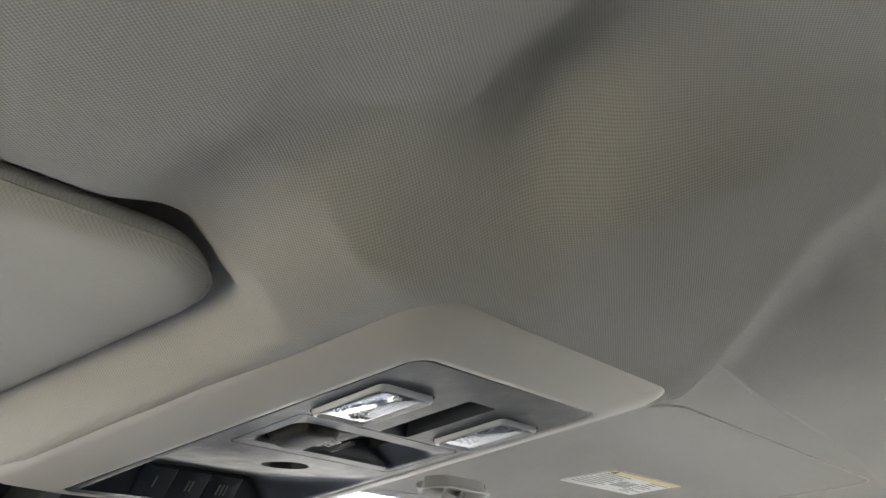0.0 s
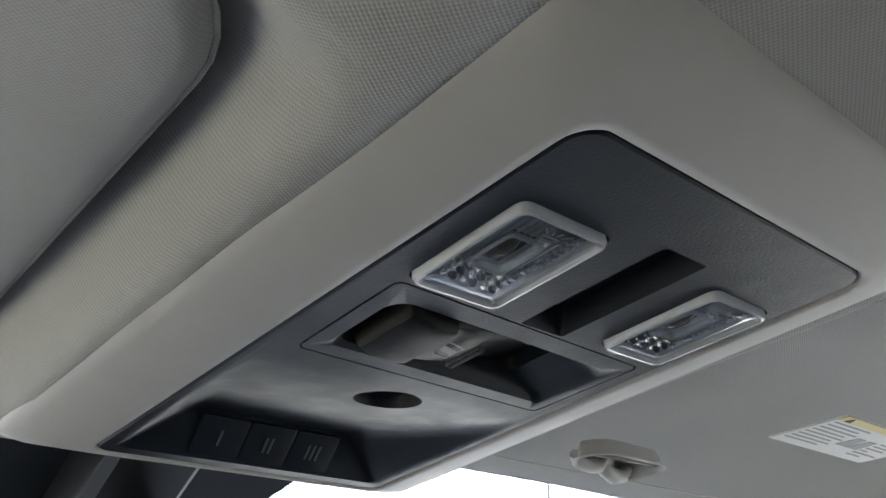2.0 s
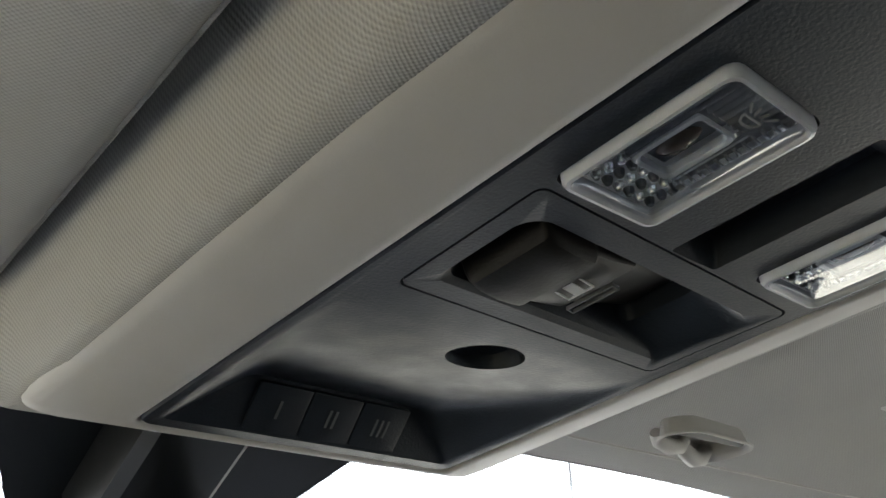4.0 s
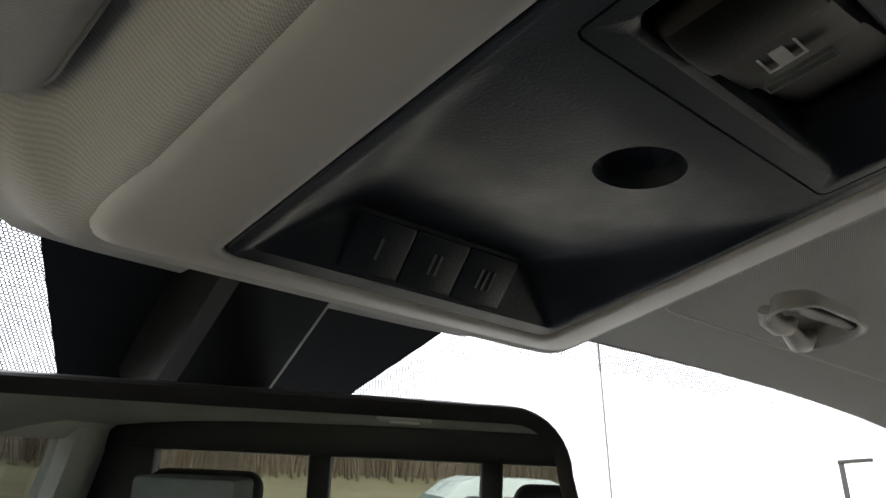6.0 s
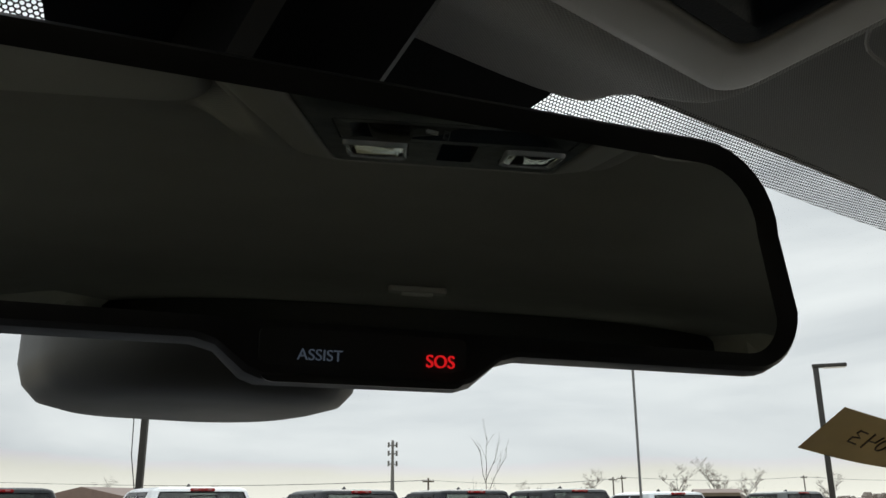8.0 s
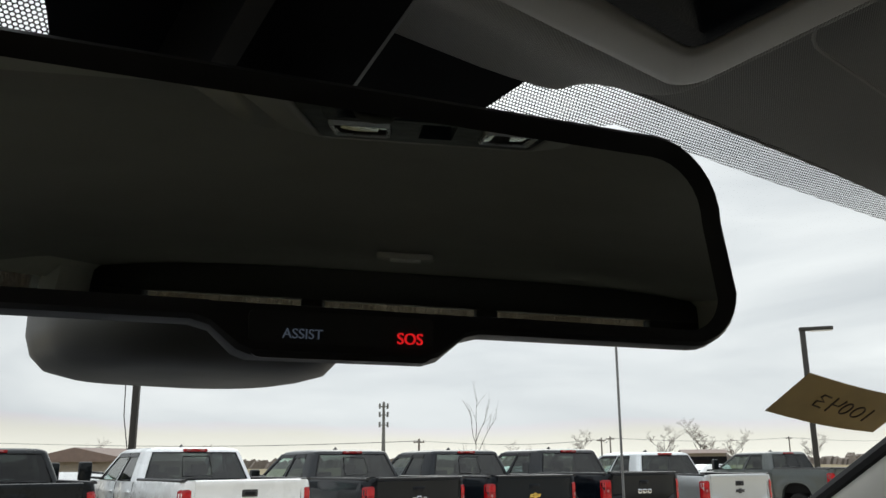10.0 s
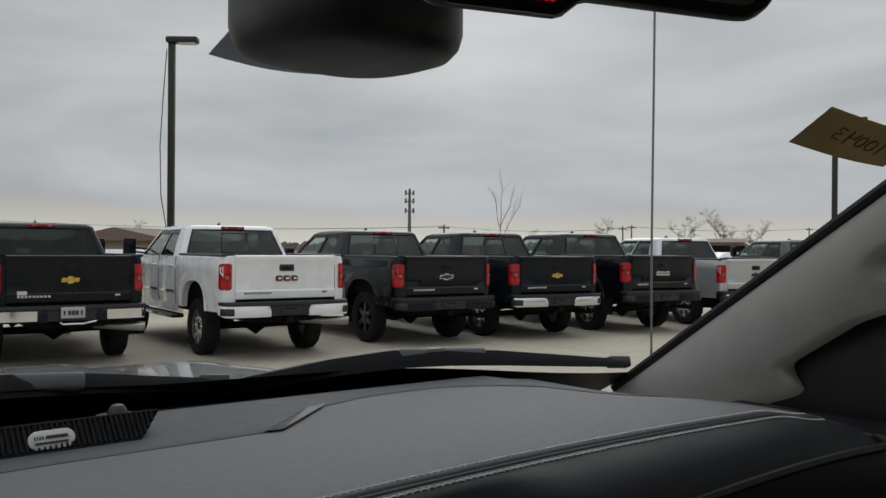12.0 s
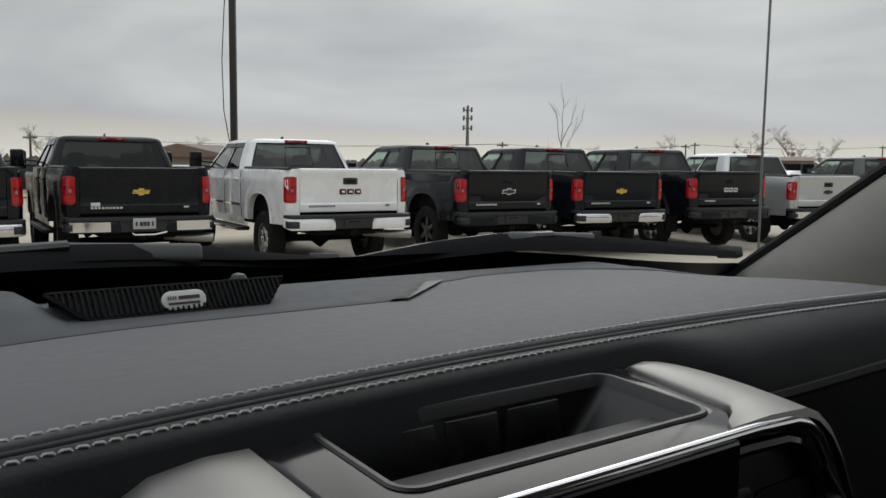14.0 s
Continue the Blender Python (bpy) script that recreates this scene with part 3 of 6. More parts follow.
recess = [[(a, b + bw * (1 - ((a - 0.004) / 0.064) ** 2) * (1 if b > 0.13 else -0.35), h) for a, b in rr(x0, x1, y0, y1, (rb, rb, rf, rf), 8)] for x0, x1, y0, y1, rb, rf, bw, h in
          ((-0.0596, 0.0654, 0.1082, 0.1532, 0.009, 0.004, 0.0035, -0.01), (-0.0590, 0.0648, 0.1088, 0.1526, 0.009, 0.004, 0.0035, 0.0), (-0.0565, 0.0615, 0.1105, 0.1500, 0.010, 0.005, 0.0040, 0.0022), (-0.0535, 0.0440, 0.1130, 0.1490, 0.010, 0.006, 0.0035, 0.0105), (-0.0520, 0.0420, 0.1145, 0.1485, 0.010, 0.006, 0.0030, 0.0190))]


def leant(bm):
    """Skewed a little across the panel, as the switch's insert is."""
    bm.transform(Matrix(((1, 0, 0, 0), (0.046, 1, 0, 0), (0, 0, 1, 0), (0, 0, 0, 1))))
    return bm


panel = carved(slab, [scoop(), hole, loft(slotrings, cap0=True, cap1=True), leant(loft(recess, cap0=True, cap1=True)), leant(outline_groove(-0.0677, 0.0728, 0.0972, 0.1626, 0.004, 0.0009, 0.003)),
                      pocket(-0.0676, -0.0256, 0.0337, 0.0911, 0.016, 0.004, 0.0008), pocket(0.0351, 0.0736, 0.0357, 0.0931, 0.016, 0.004, 0.0008)])
part("switch_panel", panel, DARK, console, "charcoal grained plastic panel", smooth=35)
part("gap", loft([ring(0.0853, -0.0022, 0.3162, 0.0105, 0.0062, 0.0028, 0.004), ring(0.0838, -0.0008, 0.3148, 0.009, 0.006, 0.0028, 0.004)]), PIT, console, "dark joint round the panel")

# lamp lenses
for k, (x0, x1, y0, y1) in enumerate(((-0.0670, -0.0262, 0.0343, 0.0905), (0.0357, 0.0730, 0.0363, 0.0925))):
    rim = [[(a, b, h) for a, b in rr(x0 + i, x1 - i, y0 + i, y1 - i, max(0.001, 0.0045 - i * 0.6), 6)] for i, h in ((0, 0.004), (0, -0.0016), (0.0008, -0.0028), (0.0018, -0.0030), (0.0026, -0.0020), (0.0028, 0.003))]
    r = part("lamp", loft(rim), FROST, console, "clear plastic rim of a reading lamp")
    cup = [[(a, b, h) for a, b in rr(x0 + i, x1 - i, y0 + i, y1 - i, 0.003, 5)] for i, h in ((0.0008, 0.002), (0.003, 0.0085), (0.010, 0.0125))]
    part("reflector", loft(cup, cap1=True), SILVERLENS, r, "bright reflector", smooth=30)
    cx, cy = (x0 + x1) / 2, (y0 + y1) / 2
    # long fine ridges, with a smooth window over the bulb
    n_r = 34
    ribs = bmesh.new()
    for i in range(n_r):
        a = x0 + 0.0042 + (x1 - x0 - 0.0084) * i / n_r
        w = (x1 - x0 - 0.0084) / n_r
        inside = -0.0100 < a - cx < 0.0072
        for b0, b1 in (((y0 + 0.0040, cy - 0.0125), (cy + 0.0115, y1 - 0.0170)) if inside else ((y0 + 0.0040, y1 - 0.0170),)):
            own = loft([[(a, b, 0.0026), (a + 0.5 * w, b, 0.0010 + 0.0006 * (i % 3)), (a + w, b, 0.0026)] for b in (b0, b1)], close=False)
            # one flank bright, the other dark: the ridge's light and shade are coloured in
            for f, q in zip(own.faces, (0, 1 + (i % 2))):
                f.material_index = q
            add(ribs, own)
    part("ribs", ribs, [RIBS, DARKPRISM, DARKPRISM], r, "fine ribbed prism behind the lens, shade coloured onto one flank of each rib", smooth=None)
    # scalloped prisms at the front end, every other one coloured dark as if shaded
    for i in range(7):
        q = x0 + 0.0062 + i * (x1 - x0 - 0.0124) / 6
        own = bmesh.new()
        for j in range(3):
            turned([(0.0, 0.0004), (0.0010, 0.0008), (0.0015, 0.0018), (0.0017, 0.0030)], 8, bm=own, m=Matrix.Translation((q, y1 - 0.0148 + 0.0043 * j, 0)) @ Matrix.Diagonal((1, 1.0, 1, 1)), caps=False)
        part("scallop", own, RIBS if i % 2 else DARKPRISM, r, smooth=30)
    lens = loft([[(a, b, h) for a, b in rr(x0 + i, x1 - i, y0 + i, y1 - i, 0.0025, 5)] for i, h in ((0.0026, -0.0014), (0.0034, -0.0018), (0.0075, -0.0020))], cap1=True)
    part("lens", lens, LENS, r, "clear smooth lens", smooth=30)
    win = loft([[(a, b, h) for a, b in rr(cx - 0.0098 + i, cx + 0.0072 - i, cy - 0.0120 + i, cy + 0.0110 - i, 0.0022)] for i, h in ((0, 0.0004), (0.0007, -0.0004), (0.0016, 0.0004), (0.0016, 0.0030))])
    part("window", win, FROST, r, "smooth rim of the bulb window")
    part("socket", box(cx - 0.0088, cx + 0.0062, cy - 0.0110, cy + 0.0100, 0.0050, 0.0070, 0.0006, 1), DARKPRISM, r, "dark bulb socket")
    bulb = turned([(0, 0.0050), (0.0030, 0.0042), (0.0036, 0.0030), (0.0026, 0.0016), (0, 0.0010)], 12, m=Matrix.Translation((cx - 0.0015, cy, 0)) @ Matrix.Diagonal((1, 2.0, 1, 1)))
    part("bulb", bulb, BULBGLASS, r, "small amber bulb")
    bead = mesh("bead", loft([[(x1 - 0.0092, b, 0.0002), (x1 - 0.0056, b + 0.0004, 0.0002), (x1 - 0.0056, b + 0.0008, 0.0024), (x1 - 0.0092, b + 0.0004, 0.0024)] for b in (y0 + 0.0060, y0 + 0.0078)], cap0=True, cap1=True), RIBS, 30)
    for j in range(13):
        o = part("bead", bead, None, r)
        o.location = (0, j * 0.0029, 0)
    my = y0 + 0.0085
    mark = tube([(cx + 0.0036 * math.cos(a), my + 0.0026 * math.sin(a), -0.0021) for a in span(0, math.pi, 9)] + [(cx + 0.0036, my, -0.0021)], 0.00032, 5, caps=False)
    for a in (-0.9, -0.3, 0.3, 0.9):
        tube([(cx + 0.0035 * a, my - 0.0014, -0.0021), (cx + 0.0066 * a, my - 0.0036, -0.0021)], 0.00032, 5, bm=mark)
    part("lamp_symbol", mark, DIMPRINT, r, "raised lamp symbol")

# rear window rocker
ROCKERFACE = mat("switch_face_black", (0.003, 0.003, 0.0032), rough=0.45, spec=0.12, noise_scale=40, noise_amount=0.1)
ROCKER = mat("rocker_black", (0.0085, 0.0080, 0.0078), rough=0.5, spec=0.16, noise_scale=40, noise_amount=0.1, bump=0.2, bump_scale=700)
rk = thing("rocker_switch", CM, "black rear window rocker switch with a white window symbol", "switch")
prof = [(-0.0505, 0.0180), (-0.0498, 0.0060), (-0.0488, 0.0015), (-0.0470, -0.0012), (-0.0430, -0.0030), (-0.0350, -0.0038), (-0.0280, -0.0034), (-0.0248, -0.0030), (-0.0240, -0.0012), (-0.0232, 0.0002), (-0.0120, 0.0015), (-0.0015, 0.0034), (-0.0005, 0.0050), (0.0060, 0.0075), (0.0200, 0.0110), (0.0400, 0.0160), (0.0410, 0.0180)]
for name, line, mt, what in (("pad", prof[:9], ROCKER, "raised matt finger pad"), ("face", prof[8:], ROCKERFACE, "black switch face")):
    rows = []
    for u, k in ((-1, 1), (-1, 0.0045), (-0.97, 0.0020), (-0.91, 0.0006), (-0.8, 0), (-0.4, 0), (0, 0), (0.4, 0), (0.8, 0), (0.91, 0.0006), (0.97, 0.0020), (1, 0.0045), (1, 1)):
        rows.append([(a, 0.1308 + 0.0188 * u, min(0.0180, h + k)) for a, h in line])
    part(name, leant(loft(rows, close=False)), mt, rk, what, smooth=30)
tilt = Matrix.Translation((-0.0128, 0.1316, 0.0012)) @ pose(0, 0, 0, 180, 9.8, 0)
sym = bmesh.new()
for x0, x1, y0, y1 in ((-0.0042, 0.0042, -0.0062, -0.0055), (-0.0042, 0.0042, 0.0048, 0.0055), (-0.0042, -0.0035, -0.0062, 0.0055), (0.0035, 0.0042, -0.0062, 0.0055), (-0.0038, 0.0038, -0.0026, 0.0018)):
    box(x0, x1, y0, y1, 0.0003, 0.0007, bm=sym, m=tilt)
part("window_symbol", sym, WHITEPRINT, rk, "white window symbol")
bar = bmesh.new()
for x0, x1, y0, y1 in ((0.0074, 0.0080, -0.0105, 0.0105), (0.0104, 0.0110, -0.0105, 0.0105), (0.0074, 0.0110, -0.0105, -0.0099), (0.0074, 0.0110, 0.0099, 0.0105)):
    box(x0, x1, y0, y1, -0.0004, 0.0011, bm=bar, m=tilt)
part("indicator", bar, DIMPRINT, rk, "pale outline bar")

# three programmable buttons in the scoop
for k, x in enumerate((-0.0285, 0.0, 0.0285)):
    slope = Matrix.Translation((x, 0.2968, 0.0098)) @ pose(0, 0, 0, -43)
    b = thing("button", CM @ slope, "black garage door button marked with %d pale %s" % (k + 1, "stroke" if k == 0 else "strokes"), "button", "garage door buttons")
    part("cap", prism(rr(-0.0138, 0.0138, -0.0118, 0.0118, 0.0012, 3), -0.0013, 0.0015, 0.0004), DARK, b)
    for i in range(k + 1):
        dx = (i - k / 2) * 0.0034
        part("stroke", box(dx - 0.0006, dx + 0.0006, -0.0045, 0.0045, -0.0019, -0.0015), DIMPRINT, b, "pale printed stroke")


# ---- sun visors ----
def visor(x0, x1, y0, y1, zmid, slope, radii, label, group, pockets=()):
    v = thing("sun_visor", pose((x0 + x1) / 2, (y0 + y1) / 2, zmid, math.degrees(math.atan(slope))), label, "sun visor", group)
    w, d = (x1 - x0) / 2, (y1 - y0) / 2
    rings = []
    for k, h in ((0.010, 0.0175), (0.003, 0.0160), (0.0, 0.0105), (0.0005, 0.0055), (0.0035, 0.0014), (0.009, 0.0), (0.02, -0.0006)):
        rings.append([(a, b, h) for a, b in rr(-w + k, w - k, -d + k, d - k, [max(0.004, q - k * 0.6) for q in radii], 8)])
    pad_ = loft(rings, cap0=True, cap1=True)
    part("pad", carved(pad_, list(pockets)) if pockets else pad_, VISOR, v, smooth=60)
    seam = [(a, b, 0.0062) for a, b in rr(-w - 0.0004, w + 0.0004, -d - 0.0004, d + 0.0004, radii, 8)]
    part("piping", tube(seam + seam[:1], 0.0009, 5, caps=False), VISOR, v, "stitched edge")
    return v


visor(-0.60, -0.152, 0.030, 0.332, 1.8910, -0.03, (0.03, 0.052, 0.02, 0.03), "cream cloth driver's sun visor folded up", "sun visors")
def clip_ring(k):
    """Plan outline of the clip's hollow, k metres inside its edge, about the clip's middle."""
    return [(a, b + 0.25 * a * (1 if b > 0 else 0.1)) for a, b in rr(-0.043 + k, 0.043 - k, -0.022 + k, 0.015 - k, (0.018 - 0.5 * k, 0.020 - 0.5 * k, 0.012 - 0.5 * k, 0.012 - 0.5 * k), 7)]


pocket_cut = loft([[(0.271 - 0.385 + a, 0.273 - 0.147 + b, h) for a, b in clip_ring(0)] for h in (-0.02, 0.012)], cap0=True, cap1=True)
vr = visor(0.150, 0.62, -0.014, 0.308, 1.8785, -0.047, (0.03, 0.03, 0.03, 0.040), "cream cloth passenger's sun visor with a warning label", "sun visors", (pocket_cut,))
VM = vr.matrix_basis
lab = thing("warning_label", VM @ Matrix.Translation((-0.036, -0.014, -0.0012)), "white warning label with a yellow header strip", "label")
part("paper", box(-0.062, 0.062, -0.027, 0.027, -0.0003, 0.0009), LABELWHITE, lab)
part("header_strip", box(-0.062, 0.062, -0.027, -0.0195, -0.0007, -0.0002), LABELYELLOW, lab, "yellow strip")
txt = bmesh.new()
for i in range(8):
    for a, b in ((-0.058, -0.012), (0.024, 0.056 - 0.008 * (i % 3))):
        box(a, b - 0.006 * (i % 2), -0.0165 + i * 0.0048, -0.0150 + i * 0.0048, -0.0006, -0.0002, bm=txt)
for a in (-0.006, 0.009):
    prism([(a, -0.006), (a + 0.010, -0.006), (a + 0.012, 0.010), (a - 0.002, 0.010)], -0.0006, -0.0002, bm=txt)
part("print", txt, LABELINK, lab, "grey print bars")
part("triangle", prism([(-0.056, -0.0205), (-0.049, -0.0205), (-0.0525, -0.0262)], -0.0011, -0.0006), INK, lab, "warning triangle")
tag = thing("airbag_tag", pose(0.385, -0.125, head_z(0.385, -0.125) - 0.0015, 0, 3, -18), "small cream tag with dark print on the headliner", "tag")
part("plate", prism(rr(-0.045, 0.045, -0.012, 0.012, 0.003), -0.0015, 0.002, 0.0005), LABELWHITE, tag)
part("print", box(-0.036, 0.030, -0.004, 0.004, -0.0021, -0.0013), LABELINK, tag, "dark print bar")

# visor clip
cl = thing("visor_clip", VM @ Matrix.Translation((0.271 - 0.385, 0.273 - 0.147, 0.0024)), "cream plastic visor clip with two rounded lugs in a hollow", "visor clip")
part("cup", loft([[(a, b, h) for a, b in clip_ring(k)] for k, h in ((-0.0018, 0.0005), (-0.0015, -0.0006), (-0.0004, -0.0010), (0.0006, -0.0003), (0.0012, 0.004), (0.003, 0.0115))], cap1=True), CREAM, cl, "hollow cup with a rounded rim", smooth=50)
part("lug", tube([(-0.036, 0.006, 0.006), (-0.030, 0.009, 0.002), (-0.018, 0.010, 0.0005), (-0.006, 0.010, 0.002), (-0.002, 0.008, 0.007)], [0.004, 0.005, 0.0055, 0.005, 0.004], 12), CREAM, cl, "rounded lug", smooth=60)
part("lug", tube([(-0.004, 0.013, 0.006), (0.006, 0.014, 0.001), (0.018, 0.017, -0.001), (0.030, 0.018, 0.001), (0.036, 0.016, 0.007)], [0.004, 0.0055, 0.0062, 0.0055, 0.004], 12), CREAM, cl, "rounded lug", smooth=60)
part("pin", tube([(-0.034, -0.006, 0.007), (0.036, -0.010, 0.007)], 0.0045, 10), BLACK, cl, "dark hinge pin")

# ---- rear-view mirror ----
MM = pose(-0.032, 0.368, 1.776, 5, 0, -19.2)
mirror = thing("rear_view_mirror", MM, "black framed rear-view mirror with call buttons under the glass", "mirror")


def mirror_outline(k, bump=True):
    """Front outline (x, z), k metres inside the frame's edge."""
    pts = []
    for (cx, cz), a0, q in (((-0.126, -0.0425), 180, 0.022), ((0.126, -0.0425), 270, 0.022), ((0.1225, 0.0405), 0, 0.032), ((-0.1225, 0.0405), 90, 0.032)):
        sx = 1 if cx > 0 else -1
        ox, oz = (0.1305 if cz < 0 else 0.1140) * sx, (0.0055 if cz > 0 else -0.0205)
        for i in range(9):
            a = radians(a0 + 90 * i / 8)
            pts.append((ox + (q - k) * math.cos(a), oz + (q - k) * math.sin(a)))
        if bump and cx < 0 and cz < 0:
            pts += [(-0.047 + k * 0.3, -0.0425 + k), (-0.041, -0.0440 + k), (-0.034 + k * 0.5, -0.0505 + k), (-0.030 + k * 0.5, -0.0520 + k), (0.026 - k * 0.5, -0.0520 + k), (0.031 - k * 0.5, -0.0505 + k), (0.039, -0.0440 + k), (0.045 - k * 0.3, -0.0425 + k)]
        elif cx < 0 and cz < 0:
            pts += [(u, -0.0425 + k) for u in (-0.047, -0.041, -0.034, -0.030, 0.026, 0.031, 0.039, 0.045)]
    return pts


def layer(k, y, bump=True):
    return [(a, y, b) for a, b in mirror_outline(k, bump)]


part("shell", loft([layer(0.0015, -0.0005), layer(0.0, 0.004), layer(0.002, 0.014), layer(0.010, 0.026, False), layer(0.019, 0.033, False)], cap1=True), BLACK, mirror, "rounded black back shell")
rim = [layer(0.0015, -0.0005), layer(0.0030, -0.0022), layer(0.0052, -0.0016)]
rim.append([(a, 0.0012, b - (0.0022 if b < -0.02 else 0)) for a, b in mirror_outline(0.0100, False)])
part("frame", loft(rim), BLACK, mirror, "black plastic frame")
gb = bmesh.new()
gb.faces.new([gb.verts.new((a, 0.0008, b - (0.0022 if b < -0.02 else 0))) for a, b in mirror_outline(0.0094, False)])
part("glass", gb, MIRROR, mirror, "dimming mirror glass", smooth=None)
strip = loft([[(a, y, b) for a, b in rr(-0.030, 0.028, -0.0512, -0.0372, (0.004, 0.004, 0.002, 0.002), 4)] for y in (0.0015, -0.0016)], cap1=True)
part("button_strip", strip, BLACK, mirror, "gloss black strip with call buttons")
face = Matrix.Translation((0, -0.0020, 0)) @ pose(0, 0, 0, 90)
part("lettering", lettering("ASSIST", 0.0042, Matrix.Translation((-0.0140, 0, -0.0440)) @ face), BLUELED, mirror, "pale lit word ASSIST", smooth=None)
part("lettering", lettering("SOS", 0.0050, Matrix.Translation((0.0200, 0, -0.0440)) @ face, 0.0008), REDLED, mirror, "red lit letters SOS", smooth=None)
part("arm", tube([(-0.005, 0.03, 0.005), (0.0, 0.055, 0.015), (0.004, 0.09, 0.028)], [0.016, 0.014, 0.02], 12), BLACK, mirror, "ball-joint arm")

# camera housing on the windscreen
HX, HY, HZ = 0.004, 0.538, 1.8205
housing = thing("camera_housing", pose(HX, HY, HZ), "grey plastic camera housing with a rounded bowl behind the mirror", "camera housing")
bowl = []
for k, z in ((0.053, -0.0880), (0.019, -0.0868), (0.008, -0.0838), (0.0024, -0.0778), (0.0, -0.0695), (0.0, -0.041), (0.001, -0.026), (0.012, -0.014), (0.036, -0.007), (0.041, 0.072)):
    ring_ = []
    for a, b in rr(-0.0735 + k, 0.0650 - k, -0.060 + k, 0.067 - k, max(0.005, 0.054 - 0.95 * k), 12):
        ring_.append((a, b, min(z, on_glass(HX + a, HY + b, 0.004)[2] - HZ)))
    bowl.append(ring_)
part("bowl", loft(bowl, cap0=True), GREYHOUSING, housing, smooth=50)
cover = []
for y in span(0.395, 0.50, 10):
    row = []
    for x, o in ((-0.054, 0.004), (-0.050, 0.040), (-0.044, 0.047), (-0.014, 0.050), (0.003, 0.049), (0.009, 0.043), (0.014, 0.004)):
        g = on_glass(x, y, o)
        row.append((g[0] - HX, g[1] - HY, g[2] - HZ))
    cover.append(row)
part("cover", loft(cover, close=False), COVERBLACK, housing, "black sensor cover running up to the headliner", smooth=30)

# card and tags on the glass
def glass_card(name, a, b, c, material, label, cat, thick=0.0008):
    """A flat card on the inside of the screen; a, b, c: three corners (x, y)."""
    p = [Vector(on_glass(*q, 0.006)) for q in (a, b, c)]
    u, v = p[1] - p[0], p[2] - p[0]
    n_ = u.cross(v).normalized()
    if n_.y > 0:
        n_ = -n_
    t = thing(name, Matrix.Translation(p[0]), label, cat)
    rows = []
    for i in span(0, 1, 7):
        lift = 0.004 * math.sin(math.pi * i) - 0.002 * (1 - i)
        rows.append([u * i + v * j + n_ * (0.001 + lift) for j in span(0, 1, 3)])
    own = bmesh.new()
    g = [[own.verts.new(q) for q in r_] for r_ in rows]
    for r0, r1 in zip(g, g[1:]):
        for j in range(2):
            own.faces.new((r0[j], r0[j + 1], r1[j + 1], r1[j]))
    bmesh.ops.solidify(own, geom=own.faces, thickness=thick)
    part("sheet", own, material, t)
    return t, u, v, n_


card, u, v, n_ = glass_card("stock_card", (0.618, 0.531), (0.792, 0.500), (0.628, 0.585), KRAFT, "tan paper card with a handwritten number taped inside the windscreen", "paper card")
ax, az = u.normalized(), n_.normalized()
ay = az.cross(ax).normalized()
cm = Matrix((ax, ay, az)).transposed().to_4x4()
cm.translation = u * 0.52 + v * 0.5 + n_ * 0.0062
strokes = [[(-.78, .45), (-.98, .5), (-1.0, .3), (-.82, .05), (-1.0, .0), (-.98, -.35), (-.76, -.4)], [(-.36, .5), (-.40, .02), (-.62, .05)], [(-.62, .55), (-.58, -.5)],
           [(-.2 + .11 * math.cos(q) + .02, .42 * math.sin(q)) for q in span(0, 6.28, 13)], [(.16 + .13 * math.cos(q), .42 * math.sin(q)) for q in span(0, 6.28, 13)], [(.46, .45), (.48, -.5)]]
ink = bmesh.new()
for s_ in strokes:
    tube([cm @ Vector((0.062 * a + 0.006, 0.020 * b - 0.004 * a, 0.0)) for a, b in s_], 0.0009, 5, bm=ink)
part("handwriting", ink, INK, card, "number 10043 seen from behind, written in dark ink")
glass_card("service_tag", (-0.036, 0.664), (0.054, 0.664), (-0.030, 0.634), LABELINK, "grey paper tag stuck low behind the camera housing", "tag")


# ---- dash ----
def stitch_y(x):
    return 0.662 - 0.157 * (x - 0.22) ** 2


def dash_end(y):
    """x at which the dash top falls away to the door."""
    return 0.735 + 0.015 * smooth01(0.92, 0.66, y)


def dash_top(x, y):
    """Height of the padded dash top."""
    yw = glass_y(x, 1.385)
    z = 1.4250 - 0.0145 * smooth01(0.68, 0.98, y)
    z -= 0.026 * smooth01(1.10, max(1.2, yw), y)
    e = dash_end(y)
    return z - 0.09 * smooth01(e, e + 0.16, abs(x)) - 0.012 * smooth01(e - 0.10, e, abs(x))


def seam_y(x):
    if x < 0.178:
        return 0.949 - 0.9 * min(0, x + 0.05) ** 2
    if x < 0.305:
        return 0.949 + (x - 0.178) / 0.127 * 0.097
    return 1.046 + 0.022 * smooth01(0.305, 0.40, x) - 3.2 * max(0, x - 0.48) ** 2


